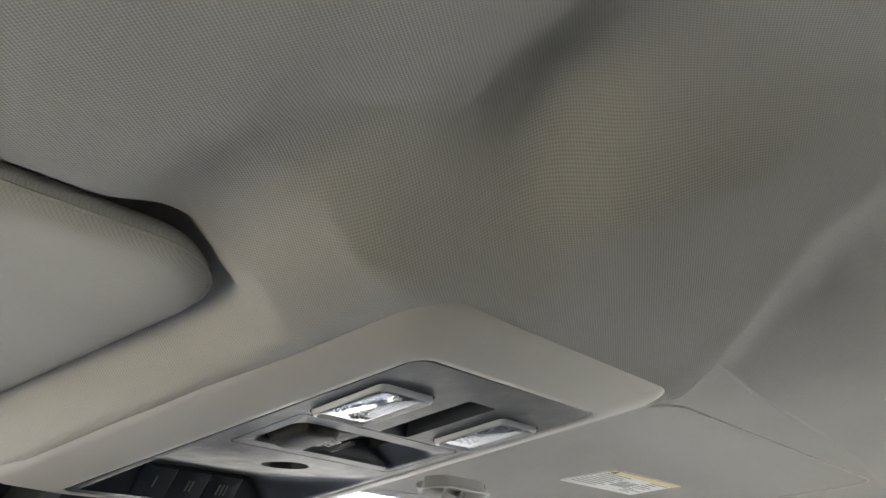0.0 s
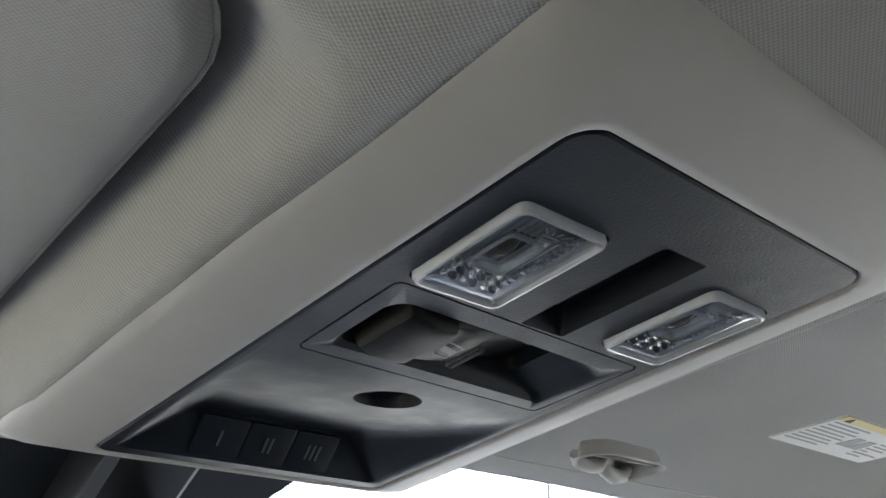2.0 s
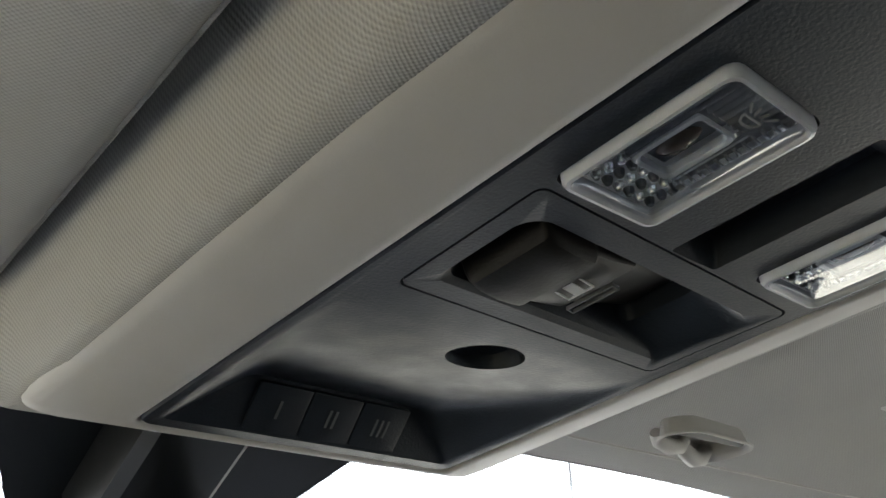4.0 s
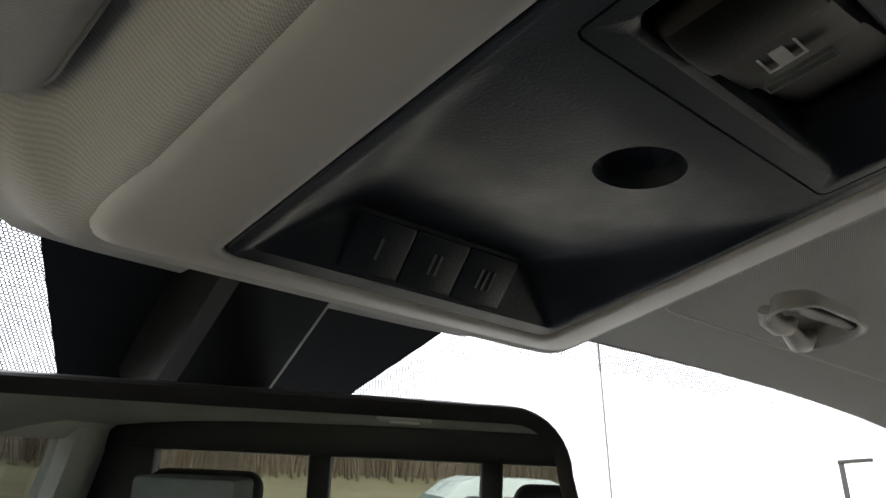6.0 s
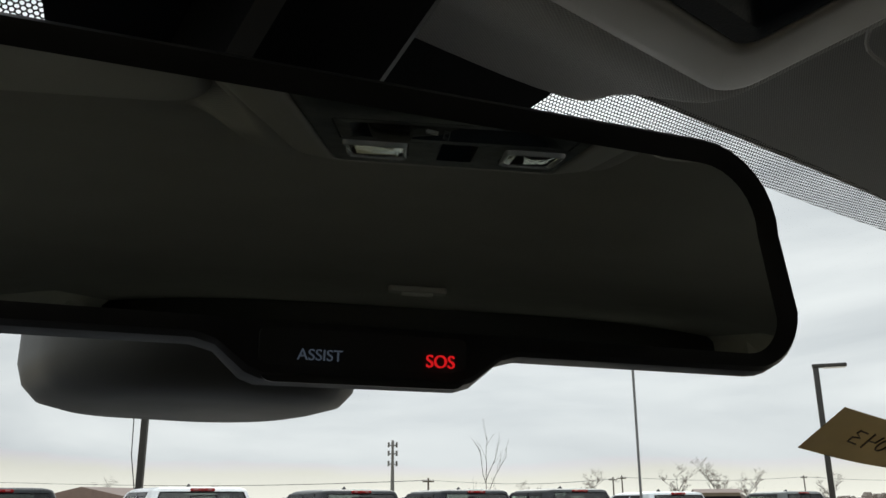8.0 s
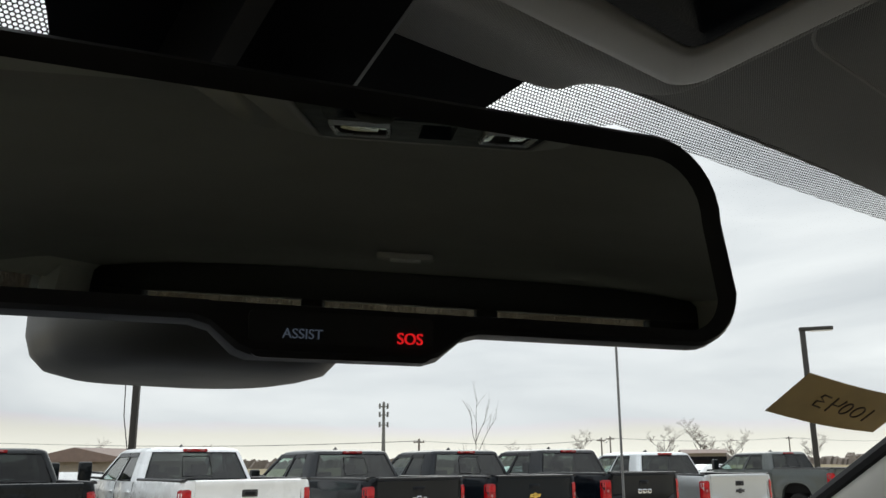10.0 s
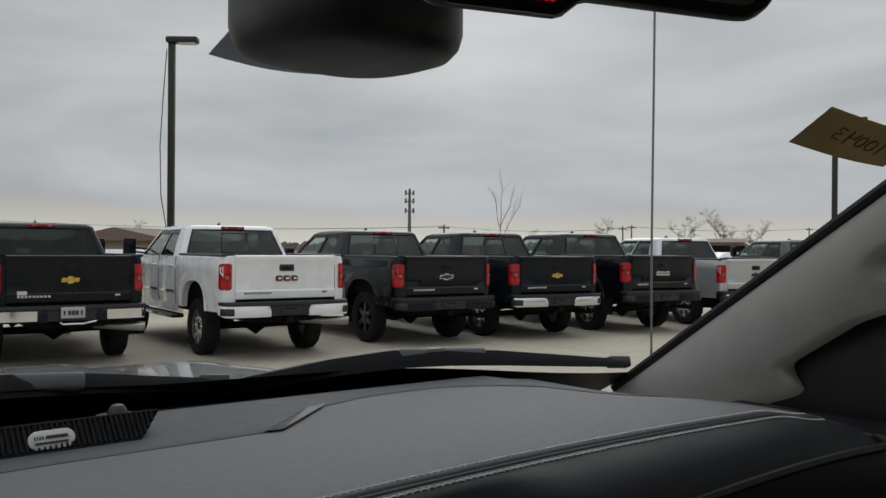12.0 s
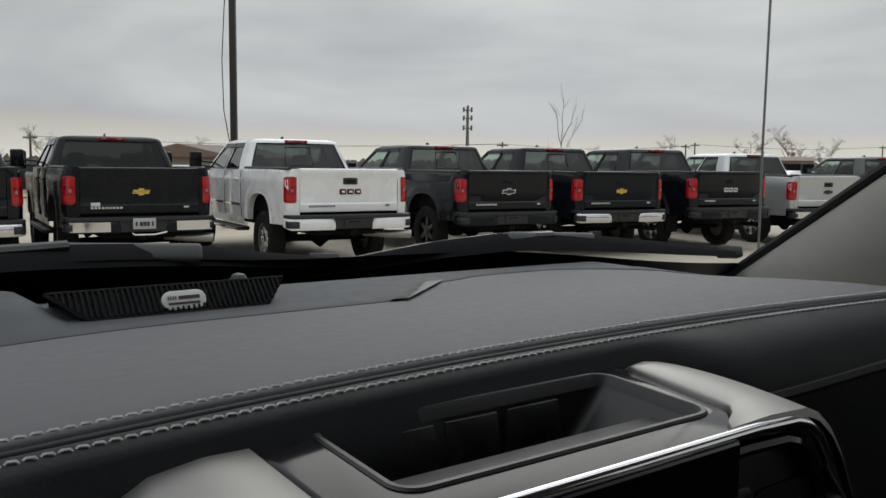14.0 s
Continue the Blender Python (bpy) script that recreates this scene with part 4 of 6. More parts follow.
dash = thing("dashboard", I4, "padded grey leatherette dashboard with double grey stitching", "dashboard")
DX = span(-0.95, 0.95, 77)
pad = []
for x in DX:
    s = stitch_y(x)
    row = [(x, y, dash_top(x, y)) for y in [s + (glass_y(x, 1.385) + 0.02 - s) * t for t in span(0, 1, 26)]]
    d = row[0][2]
    pad.append([(x, s - 0.0042, d - 0.0070), (x, s - 0.0034, d - 0.0022), (x, s - 0.0014, d - 0.0003)] + row)
part("pad", loft(pad, close=False), LEATHER, dash, "grey padded upper surface", smooth=60)
roll = []
for x in DX:
    s = stitch_y(x)
    d = dash_top(x, s)
    mid = smooth01(0.27, 0.21, x) * smooth01(-0.33, -0.27, x)
    low = 0.012 * mid
    roll.append([(x, s + dy * (1 - 0.38 * mid * smooth01(-0.03, -0.06, dy)), d + dz) for dy, dz in ((-0.0040, -0.0090), (-0.0058, -0.0030), (-0.0090, -0.0020), (-0.0118, -0.0032), (-0.0132, -0.0085), (-0.0146, -0.0036), (-0.0172, -0.0025), (-0.0200, -0.0030), (-0.034, -0.0060), (-0.050, -0.0105), (-0.064, -0.0180), (-0.076, -0.0300), (-0.084, -0.0480), (-0.086 + low, -0.075), (-0.080, -0.20), (-0.075, -0.40))])
part("lower_roll", loft(roll, close=False), LEATHERBLACK, dash, "black grained lower roll", smooth=60)
for dy, dz, name in ((0.0012, -0.0002, "upper"), (-0.0235, -0.0036, "lower")):
    st = bmesh.new()
    for i in range(156):
        x = -0.50 + i * 0.0080
        p = []
        for k, lift in ((0, -0.0003), (0.0011, 0.0009), (0.0047, 0.0009), (0.0058, -0.0003)):
            q = x + k
            s = stitch_y(q)
            p.append((q, s + dy + (0.0009 - 0.0018 * k / 0.0058), dash_top(q, s) + dz + lift))
        tube(p, 0.00095, 5, bm=st)
    tagged(part("stitching", st, THREAD, dash, "row of grey thread stitches"), kind="stuff")
# harder panel in front of the pad, up to the screen
fp = []
for x in sorted(DX + [0.173, 0.183, 0.300, 0.310]):
    if not -0.62 < x < 0.80:
        continue
    s = min(seam_y(x), glass_y(x, 1.385) - 0.03)
    ye = glass_y(x, 1.385) + 0.015
    up = 0.020 * smooth01(-0.150, -0.185, x)
    fp.append([(x, s, dash_top(x, s) - 0.003), (x, s + 0.0006, dash_top(x, s) + 0.0006)] + [(x, s + 0.002 + (ye - s) * t, dash_top(x, s + 0.002 + (ye - s) * t) + 0.0014 + up * smooth01(0.0, 0.22, t)) for t in span(0, 1, 16)])
part("front_panel", loft(fp, close=False), DASHGREY, dash, "grey plastic panel along the windscreen", smooth=40)
notch = [(0.165, 0.949), (0.186, 0.943), (0.302, 1.040), (0.311, 1.050), (0.283, 1.046)]
nb = bmesh.new()
nb.faces.new([nb.verts.new((x, y, dash_top(x, y) + 0.0030)) for x, y in notch])
bmesh.ops.solidify(nb, geom=nb.faces, thickness=0.004)
part("notch", nb, BLACK, dash, "dark angled step in the panel")
gap = [(x, stitch_y(x) - 0.0850, 1.3685 + 0.016 * smooth01(0.28, 0.72, x)) for x in span(0.24, 0.80, 24)]
part("gap", tube(gap, 0.0055, 6), PIT, dash, "dark joint above the glove box")
# speaker grille
gr = thing("speaker_grille", I4, "black ribbed speaker grille set in the dash top", "speaker grille")


def grille_z(y):
    return 1.4114 + (y - 1.0) * 1.105


outl = [(-0.166, 1.022), (-0.137, 1.0025), (-0.131, 1.0003), (-0.120, 1.0), (0.038, 1.0), (0.047, 1.0008), (0.051, 1.0035), (0.074, 1.022)]
gb = bmesh.new()
gb.faces.new([gb.verts.new((x, y, grille_z(y))) for x, y in outl])
bmesh.ops.solidify(gb, geom=gb.faces, thickness=0.003)
part("tray", gb, PIT, gr, "dark grille bed")
frame_pts = [(x, y, grille_z(y) + 0.0006) for x, y in outl]
part("border", tube(frame_pts + frame_pts[:1], 0.0020, 6, caps=False), GRILLE, gr, "black border")
part("housing", sheet(lambda x, v: (x * (1 - 0.15 * v), 1.022 + 0.10 * v, 1.4355 - 0.004 * v - 0.028 * v * v), span(-0.166, 0.074, 3), span(0, 1, 6)), GRILLE, gr, "black top of the grille housing")
rib = mesh("rib", box(-0.0011, 0.0011, -0.5, 0.5, 0, 0.0030), GRILLE)
for i in range(44):
    x = -0.162 + i * 0.0054
    if x > 0.070:
        break
    y0 = 1.001 + max(0, (-0.133 - x)) * 0.64 + max(0, x - 0.050) * 0.85
    y1 = 1.0215
    if y1 - y0 < 0.002:
        continue
    o = part("rib", rib, None, gr)
    o.matrix_basis = Matrix.Translation((x, (y0 + y1) / 2, grille_z((y0 + y1) / 2) + 0.0006)) @ pose(0, 0, 0, 47.9) @ Matrix.Diagonal((1, (y1 - y0) * 1.49, 1, 1))
badge = thing("speaker_badge", pose(-0.041, 1.0050, 1.4235, 72, 0, 2), "oval silver maker's badge on the speaker grille", "badge")
part("plate", prism(rr(-0.0225, 0.0225, -0.0095, 0.0095, 0.0094, 8), -0.003, 0.0016, 0.0008), BADGE, badge, smooth=30)
bars = bmesh.new()
for i in range(4):
    box(-0.017 + i * 0.0025, -0.0158 + i * 0.0025, 0.0006, 0.0042, 0.0015, 0.0022, bm=bars)
box(-0.006, 0.0155, 0.0008, 0.0040, 0.0015, 0.0022, bm=bars)
box(-0.0165, 0.0155, -0.0044, -0.0022, 0.0015, 0.0022, bm=bars)
part("print", bars, INK, badge, "dark print bars")
single("light_sensor", turned([(0, 0.013), (0.007, 0.011), (0.011, 0.005), (0.012, 0), (0.024, -0.001), (0.030, -0.010)], 20), BLACK, "small black domed light sensor on the dash", "sensor", pose(0.064, 1.118, 1.4185))

# ---- centre stack ----
stack = thing("centre_stack", I4, "gloss black centre stack with a storage tray and air vents", "centre stack")
plate = [(-0.147, 0.626), (-0.147, 0.474), (0.108, 0.474), (0.152, 0.512), (0.168, 0.626)]


def stack_z(y):
    return 1.4040 + (y - 0.60) * 0.055
slab = bmesh.new()
a = [slab.verts.new((x, y, stack_z(y))) for x, y in plate]
b = [slab.verts.new((x, y, stack_z(y) - 0.06)) for x, y in plate]
slab.faces.new(a)
slab.faces.new(b[::-1])
for i in range(5):
    j = (i + 1) % 5
    slab.faces.new((a[i], b[i], b[j], a[j]))
bmesh.ops.recalc_face_normals(slab, faces=slab.faces)
bmesh.ops.bevel(slab, geom=[e for e in slab.edges if e.verts[0].co.z > 1.38 and e.verts[1].co.z > 1.38], offset=0.004, segments=3, profile=0.5, affect="EDGES")
hole = loft([[(x, y, stack_z(y) + h) for x, y in rr(x0, x1, y0, y1, r, 6)] for x0, x1, y0, y1, r, h in ((-0.1085, 0.1365, 0.5145, 0.6135, 0.014, 0.02), (-0.108, 0.136, 0.515, 0.613, 0.014, -0.0005), (-0.086, 0.100, 0.524, 0.609, 0.012, -0.042), (-0.080, 0.094, 0.528, 0.605, 0.010, -0.048))], cap0=True, cap1=True)
part("top_plate", carved(slab, [hole]), GLOSSBLACK, stack, "gloss black top plate", smooth=30)
lip = []
for k, h in ((-0.0035, 0.0004), (-0.002, 0.0018), (0.0008, 0.0018), (0.0022, 0.0002), (0.0060, -0.006)):
    lip.append([(x, y, stack_z(y) + h) for x, y in rr(-0.108 + k, 0.136 - k, 0.515 + k, 0.613 - k, max(0.008, 0.014 - k), 6)])
part("tray_lip", loft(lip), BLACK, stack, "black rubber tray lip")
liner = loft([[(x, y, stack_z(y) + h) for x, y in rr(x0, x1, y0, y1, r, 6)] for x0, x1, y0, y1, r, h in ((-0.103, 0.131, 0.520, 0.608, 0.010, -0.005), (-0.0855, 0.0995, 0.5245, 0.6085, 0.011, -0.0415), (-0.080, 0.094, 0.528, 0.605, 0.010, -0.0475))], cap1=True)
part("tray", liner, BLACK, stack, "black rubber-lined storage tray")
for i, (x0, x1) in enumerate(((-0.066, -0.022), (-0.018, 0.030), (0.034, 0.086))):
    em = prism([(x0, 0), (x0 + 0.011, 0), (x0 + 0.015, 0.012), (x1 - 0.015, 0.012), (x1 - 0.011, 0), (x1, 0), (x1 - 0.003, 0.032), (x0 + 0.003, 0.032)], 0, 0.0035, 0.0006)
    em.transform(Matrix.Translation((0, 0.5835, stack_z(0.58) - 0.0400)) @ pose(0, 0.0215, 0.001, 86))
    part("emblem_block", em, BLACK, stack, "raised block of the moulded maker's mark")
for s in (-1, 1):
    cap = []
    for t in span(0, 1, 15):
        y = 0.622 - 0.137 * t
        if s > 0:
            x0 = 0.1685 - 0.0145 * min(1, t / 0.8) - 0.040 * smooth01(0.78, 1.0, t)
        else:
            x0 = 0.1485
        x1 = 0.176 + 0.036 * math.sin(math.pi * min(1.0, 0.10 + 0.62 * t ** 0.6)) - 0.004 * t
        z = stack_z(y) + 0.0008 - 0.006 * smooth01(0.08, 0.0, t)
        row = [(x0, y, z - 0.012), (x0, y, z), (x0 + 0.002, y, z + 0.0018), (x0 * 0.5 + x1 * 0.5, y, z + 0.0030), (x1, y, z + 0.0008), (x1 + 0.014, y, z - 0.0045), (x1 + 0.029, y - 0.001, z - 0.017), (x1 + 0.043, y - 0.002, z - 0.036), (x1 + 0.060, y - 0.003, z - 0.070), (x1 + 0.075, y - 0.003, z - 0.13)]
        cap.append([(s * a, b, c) for a, b, c in row])
    cap.append([(a * 0.998, b - 0.002, c - 0.006) for a, b, c in cap[-1]])
    part("side_cap", loft(cap, close=False), SATIN, stack, "satin silver side cap", smooth=60)
face = prism(rr(-0.232, 0.232, 1.05, 1.388, 0.05, 8), 0.488, 0.56, 0.003, axis="y")
part("face", face, BLACK, stack, "black face panel")
chrome = [(s_ * a, 0.4815, c) for s_, a, c in [(-1, 0.262, 1.20), (-1, 0.242, 1.328), (-1, 0.223, 1.360), (-1, 0.207, 1.381), (-1, 0.192, 1.3905), (-1, 0.178, 1.3945), (-1, 0.134, 1.3965), (1, 0.134, 1.3965), (1, 0.178, 1.3945), (1, 0.192, 1.3905), (1, 0.207, 1.381), (1, 0.223, 1.360), (1, 0.242, 1.328), (1, 0.262, 1.20)]]
part("chrome_trim", tube(chrome, 0.0044, 10), CHROME, stack, "bright chrome trim line")
inner = [(a * 0.95, 0.4830, c - 0.011) for a, b, c in chrome]
part("inner_trim", tube(inner, 0.005, 8), GLOSSBLACK, stack, "gloss black inner trim")
scr = prism(rr(-0.125, 0.128, 1.08, 1.366, 0.012, 5), 0.474, 0.490, 0.004, axis="y")
part("screen_bezel", scr, BLACK, stack, "black screen surround")
for s in (-1, 1):
    vent = part("vent", prism(rr(*sorted((s * 0.140, s * 0.236)), 1.10, 1.352, 0.014, 5), 0.486, 0.4885, axis="y"), PIT, stack, "dark air vent opening")
    for i in range(6):
        sl = box(min(s * 0.142, s * 0.234), max(s * 0.142, s * 0.234), -0.016, 0.004, -0.0018, 0.0018, 0.0008, 1, m=Matrix.Translation((0, 0.487, 1.335 - i * 0.036)) @ pose(0, 0, 0, 24))
        part("slat", sl, BLACK, vent, "black vent slat")
# outer vent beside the door
ov = thing("side_vent", pose(0.905, 0.605, 1.315, 0, 0, 20), "black air vent with a chrome frame at the dash end", "air vent")
part("opening", prism(rr(-0.055, 0.055, -0.05, 0.05, 0.014, 5), 0, 0.01, axis="y"), PIT, ov)
pts = [(a, -0.003, b) for a, b in rr(-0.055, 0.055, -0.05, 0.05, 0.014, 5)]
part("frame", tube(pts + pts[:1], 0.004, 8, caps=False), CHROME, ov, "chrome frame")
for i in range(5):
    part("slat", box(-0.052, 0.052, -0.012, 0.006, -0.0015, 0.0015, 0.0006, 1, m=Matrix.Translation((0, 0, -0.036 + i * 0.018)) @ pose(0, 0, 0, 20)), BLACK, ov)

# ---- seats and dome lamp, seen in the mirror ----
SEAT = mat("black_seat_leather", (0.022, 0.022, 0.024), rough=0.5, noise_scale=20, noise_amount=0.1, bump=0.3, bump_scale=300)
BOXGREY = mat("grey_box_surface", (0.26, 0.29, 0.29), rough=0.6, noise_scale=20, noise_amount=0.1, bump=0.3, bump_scale=300)


def seat(x, y, material, label, group, top=1.52):
    t = thing("truck_seat", pose(x, y, 0.56), label, "seat", group)
    h = top - 0.56
    part("cushion", box(-0.26, 0.26, 0.0, 0.52, 0.0, 0.34, 0.06, 3), material, t)
    part("backrest", box(-0.25, 0.25, -0.09, 0.09, 0.22, h - 0.20, 0.06, 3, m=pose(0, 0, 0, 8)), material, t)
    for s in (-1, 1):
        part("post", tube([(s * 0.06, -0.03 - h * 0.10, h - 0.26), (s * 0.06, -0.04 - h * 0.10, h - 0.08)], 0.007, 8), CHROME, t)
    part("headrest", box(-0.135, 0.135, -0.19, -0.09, h - 0.19, h, 0.04, 4), material, t)
    return t


s1 = seat(-0.42, -0.46, SEAT, "black leather front seat with a headrest", "front seats", 1.56)
copy_thing(s1, pose(0.42, -0.46, 0.56))
s2 = seat(-0.47, -1.24, SEAT, "black leather rear seat with a tall headrest", "rear seats", 1.735)
copy_thing(s2, pose(0.40, -1.24, 0.56))
# invented box, stands in for low grey shapes of unknown kind in the mirror
case = thing("grey_box", pose(-0.44, -1.16, 0.90), "plain grey-green box standing in for unidentified grey shapes at the rear seat", "case")
part("box", box(-0.10, 0.10, -0.10, 0.10, 0.0, 0.815, 0.015), BOXGREY, case)
part("lid", box(-0.105, 0.105, -0.105, 0.105, 0.76, 0.825, 0.012), BOXGREY, case, "slightly wider top of the box")
dome = thing("dome_lamp", pose(0.0, -1.0, head_z(0, -1.0) - 0.001), "small cream dome lamp on the rear headliner", "dome lamp")
part("base", prism(rr(-0.055, 0.055, -0.035, 0.035, 0.01), -0.008, 0.003, 0.003), CREAM, dome)
part("lens", prism(rr(-0.030, 0.030, -0.022, 0.022, 0.006), -0.012, -0.007, 0.002), LABELWHITE, dome, "white lamp lens")


# ---- the truck's own bonnet, wipers and mast ----
OWN = mat("granite_grey_paint", (0.040, 0.042, 0.045), rough=0.45, metal=0.15, coat=0.8, noise_scale=400, noise_amount=0.15)
MASTGREY = mat("dull_steel_mast", (0.20, 0.20, 0.20), rough=0.45, metal=0.5, noise_scale=40, noise_amount=0.1)
RUBBER = mat("rubber", (0.014, 0.014, 0.015), rough=0.85, spec=0.12, noise_scale=60, noise_amount=0.15, bump=0.3, bump_scale=300)


def bonnet(x, y):
    z = 1.354 - 0.060 * (y - 1.4) - 0.10 * max(0, y - 2.35) ** 2 * 2.5
    a = abs(x)
    return z + 0.018 * smooth01(0.45, 0.38, a) - 0.10 * smooth01(0.72, 0.98, a)


single("bonnet", sheet(lambda x, y: (x, y, bonnet(x, y)), span(-0.98, 0.98, 60), span(1.62, 2.75, 26)), OWN, "grey metallic bonnet reflecting the sky", "bonnet", kind="structure", smooth=50)
single("fender", box(-1.0, 1.0, 1.3, 2.74, 0.75, 1.21, 0.06, 3), OWN, "grey metallic front body of the truck", "body", kind="structure")
single("cowl", sheet(lambda x, t: (x, glass_y(x, 1.385) + 0.01 + 0.42 * t, 1.372 - 0.03 * math.sin(math.pi * min(1, t * 1.6)) - 0.034 * t - 0.08 * smooth01(0.75, 1.0, abs(x))), span(-0.98, 0.98, 50), span(0, 1, 12)), RUBBER, "black plastic cowl under the wipers", "cowl", kind="structure", smooth=60)


def glass_line(pts, off):
    return [(x, glass_y(x, z) + off, z) for x, z in pts]


def wiper(blade, arm, label):
    w = thing("wiper", I4, label, "wiper", "wipers")
    p = glass_line(blade, 0.018)
    rows = []
    for i, (x, y, z) in enumerate(p):
        t = i / (len(p) - 1)
        h = 0.007 + 0.007 * math.sin(math.pi * t)
        rows.append([(x, y - 0.012, z - h), (x, y - 0.006, z + 0.002), (x, y + 0.006, z + h * 0.9), (x, y + 0.016, z + h * 0.5), (x, y + 0.014, z - h)])
    part("blade", loft(rows, cap0=True, cap1=True), RUBBER, w)
    part("arm", tube(glass_line(arm, 0.042), [0.011, 0.012, 0.013, 0.014, 0.016], 8, flat=0.6), BLACK, w)
    m = len(p) // 2 - 1
    part("joint", box(-0.080, 0.080, -0.014, 0.014, -0.006, 0.017, 0.006, 3, m=Matrix.Translation(p[m]) @ pose(0, 0.012, -0.006, -20, 2, -12)), GREYHOUSING, w, "grey blade joint cover")
    part("cap", box(-0.022, 0.022, -0.010, 0.010, -0.010, 0.010, 0.004, 2, m=Matrix.Translation(p[0]) @ pose(0, 0.006, 0, -20, 3, -18)), BLACK, w, "blade end cap")
    return w


wiper([(0.945, 1.414), (0.83, 1.424), (0.70, 1.436), (0.60, 1.443), (0.51, 1.444), (0.42, 1.434), (0.33, 1.417), (0.24, 1.402)], [(0.60, 1.452), (0.50, 1.448), (0.40, 1.432), (0.31, 1.410), (0.20, 1.388)], "black flat wiper resting on the passenger's side of the screen")
wiper([(0.255, 1.420), (0.17, 1.428), (0.08, 1.440), (-0.02, 1.448), (-0.12, 1.452), (-0.24, 1.452), (-0.36, 1.445), (-0.48, 1.43)], [(-0.10, 1.462), (-0.22, 1.458), (-0.34, 1.448), (-0.46, 1.43), (-0.58, 1.40)], "black flat wiper resting on the driver's side of the screen")
mast = thing("radio_mast", pose(1.158, 1.150, 1.20), "thin dark wire radio mast on the fender", "aerial")
part("base", turned([(0.022, 0.0), (0.020, 0.03), (0.010, 0.06), (0.004, 0.075)], 14), BLACK, mast)
part("bracket", tube([(0, 0, 0.01), (-0.08, 0.10, -0.02), (-0.17, 0.20, -0.04)], 0.016, 8), BLACK, mast, "bracket to the fender")
part("wire", tube([(0, 0, 0.06), (0.002, 0, 0.22), (0.0, 0, 0.4), (0.003, 0, 0.7), (0.006, 0.0, 1.1)], 0.0024, 6), MASTGREY, mast)

# ---- outside: ground ----
def concrete(name):
    m = mat(name, (0.47, 0.42, 0.335), rough=0.9, noise_scale=6, noise_amount=0.10, big=0.25, bump=0.4, bump_scale=60)
    return m


CONCRETE = concrete("worn_concrete")
SLAB = concrete("concrete_slab")
GRASS = mat("dry_grass", (0.25, 0.20, 0.11), rough=0.95, noise_scale=0.6, noise_amount=0.3, big=0.05)
single("ground", sheet(lambda a, b: (a, b, -0.03), [-2500, -600, -150, -60, 0, 60, 150, 600, 2500], [-2500, -600, -150, -60, 0, 60, 150, 600, 2500]), GRASS, "dry winter grass and bare earth", "ground", kind="structure")
lot = thing("pavement", I4, "pale worn concrete parking lot with sawn joints", "parking lot", kind="structure")
part("bed", box(-3.6, 60, -26, 44, -0.028, -0.006), CONCRETE, lot)
tile = mesh("slab", prism([(-2.245, -2.245), (2.245, -2.245), (2.245, 2.245), (-2.245, 2.245)], -0.02, 0.0), SLAB)
for i, j in product(range(0, 12), range(-3, 8)):
    o = part("slab", tile, None, lot)
    o.location = (i * 4.5 - 1.05, j * 4.5 + 1.6, random.uniform(-0.0015, 0.0015))

# ---- pickups ----
P_WHITE = mat("white_paint", (0.84, 0.85, 0.86), rough=0.28, coat=0.6, noise_scale=3, noise_amount=0.03)
P_BLACK = mat("black_paint", (0.003, 0.005, 0.008), rough=0.14, spec=0.25, coat=0.2, noise_scale=3, noise_amount=0.15)
P_CHARCOAL = mat("charcoal_paint", (0.006, 0.009, 0.013), rough=0.18, metal=0.0, spec=0.2, coat=0.08, noise_scale=300, noise_amount=0.15)
P_DUSTY = mat("dusty_black_paint", (0.007, 0.009, 0.011), rough=0.28, spec=0.2, coat=0.05, noise_scale=4, noise_amount=0.25)
P_SILVER = mat("silver_paint", (0.55, 0.57, 0.58), rough=0.32, metal=0.6, coat=0.5, noise_scale=300, noise_amount=0.06)
P_GREEN = mat("grey_green_paint", (0.05, 0.06, 0.058), rough=0.3, coat=0.6, noise_scale=300, noise_amount=0.1)
AUTOGLASS = mat("dark_car_glass", (0.008, 0.010, 0.011), rough=0.05, spec=0.22)
SIDEGLASS = mat("pale_car_glass", (0.085, 0.125, 0.12), rough=0.05, spec=0.6)
DARKPANE = pane("privacy_glass", (0.035, 0.040, 0.040), 0.6)
REARPANE = pane("tinted_car_glass", (0.14, 0.165, 0.16), 1.3)
FRONTPANE = pane("pale_green_car_glass", (0.62, 0.74, 0.70), 1.6)
RED = mat("red_lamp_glass", (0.32, 0.004, 0.008), rough=0.12, coat=0.4, noise_scale=60, noise_amount=0.2)
REDBRIGHT = mat("bright_red_lamp", (0.46, 0.010, 0.014), rough=0.15, coat=0.4)
CLEARLAMP = mat("clear_lamp", (0.42, 0.16, 0.16), rough=0.15, coat=0.5)
TYRE = mat("tyre_rubber", (0.016, 0.016, 0.016), rough=0.9, spec=0.15, noise_scale=40, noise_amount=0.2, bump=0.5, bump_scale=80)
RIMBLACK = mat("black_rim", (0.02, 0.02, 0.022), rough=0.35, coat=0.3)
UNDER = mat("underbody_black", (0.008, 0.008, 0.008), rough=0.9, spec=0.1, noise_scale=20, noise_amount=0.3)
GOLD = mat("gold_badge", (0.75, 0.50, 0.12), rough=0.25, metal=0.9)
DARKBADGE = mat("dark_red_badge", (0.09, 0.012, 0.018), rough=0.3)
PLATEWHITE = mat("number_plate", (0.44, 0.45, 0.45), rough=0.45)
EXHAUST = mat("weathered_exhaust", (0.35, 0.34, 0.32), rough=0.35, metal=0.9, noise_scale=60, noise_amount=0.2)


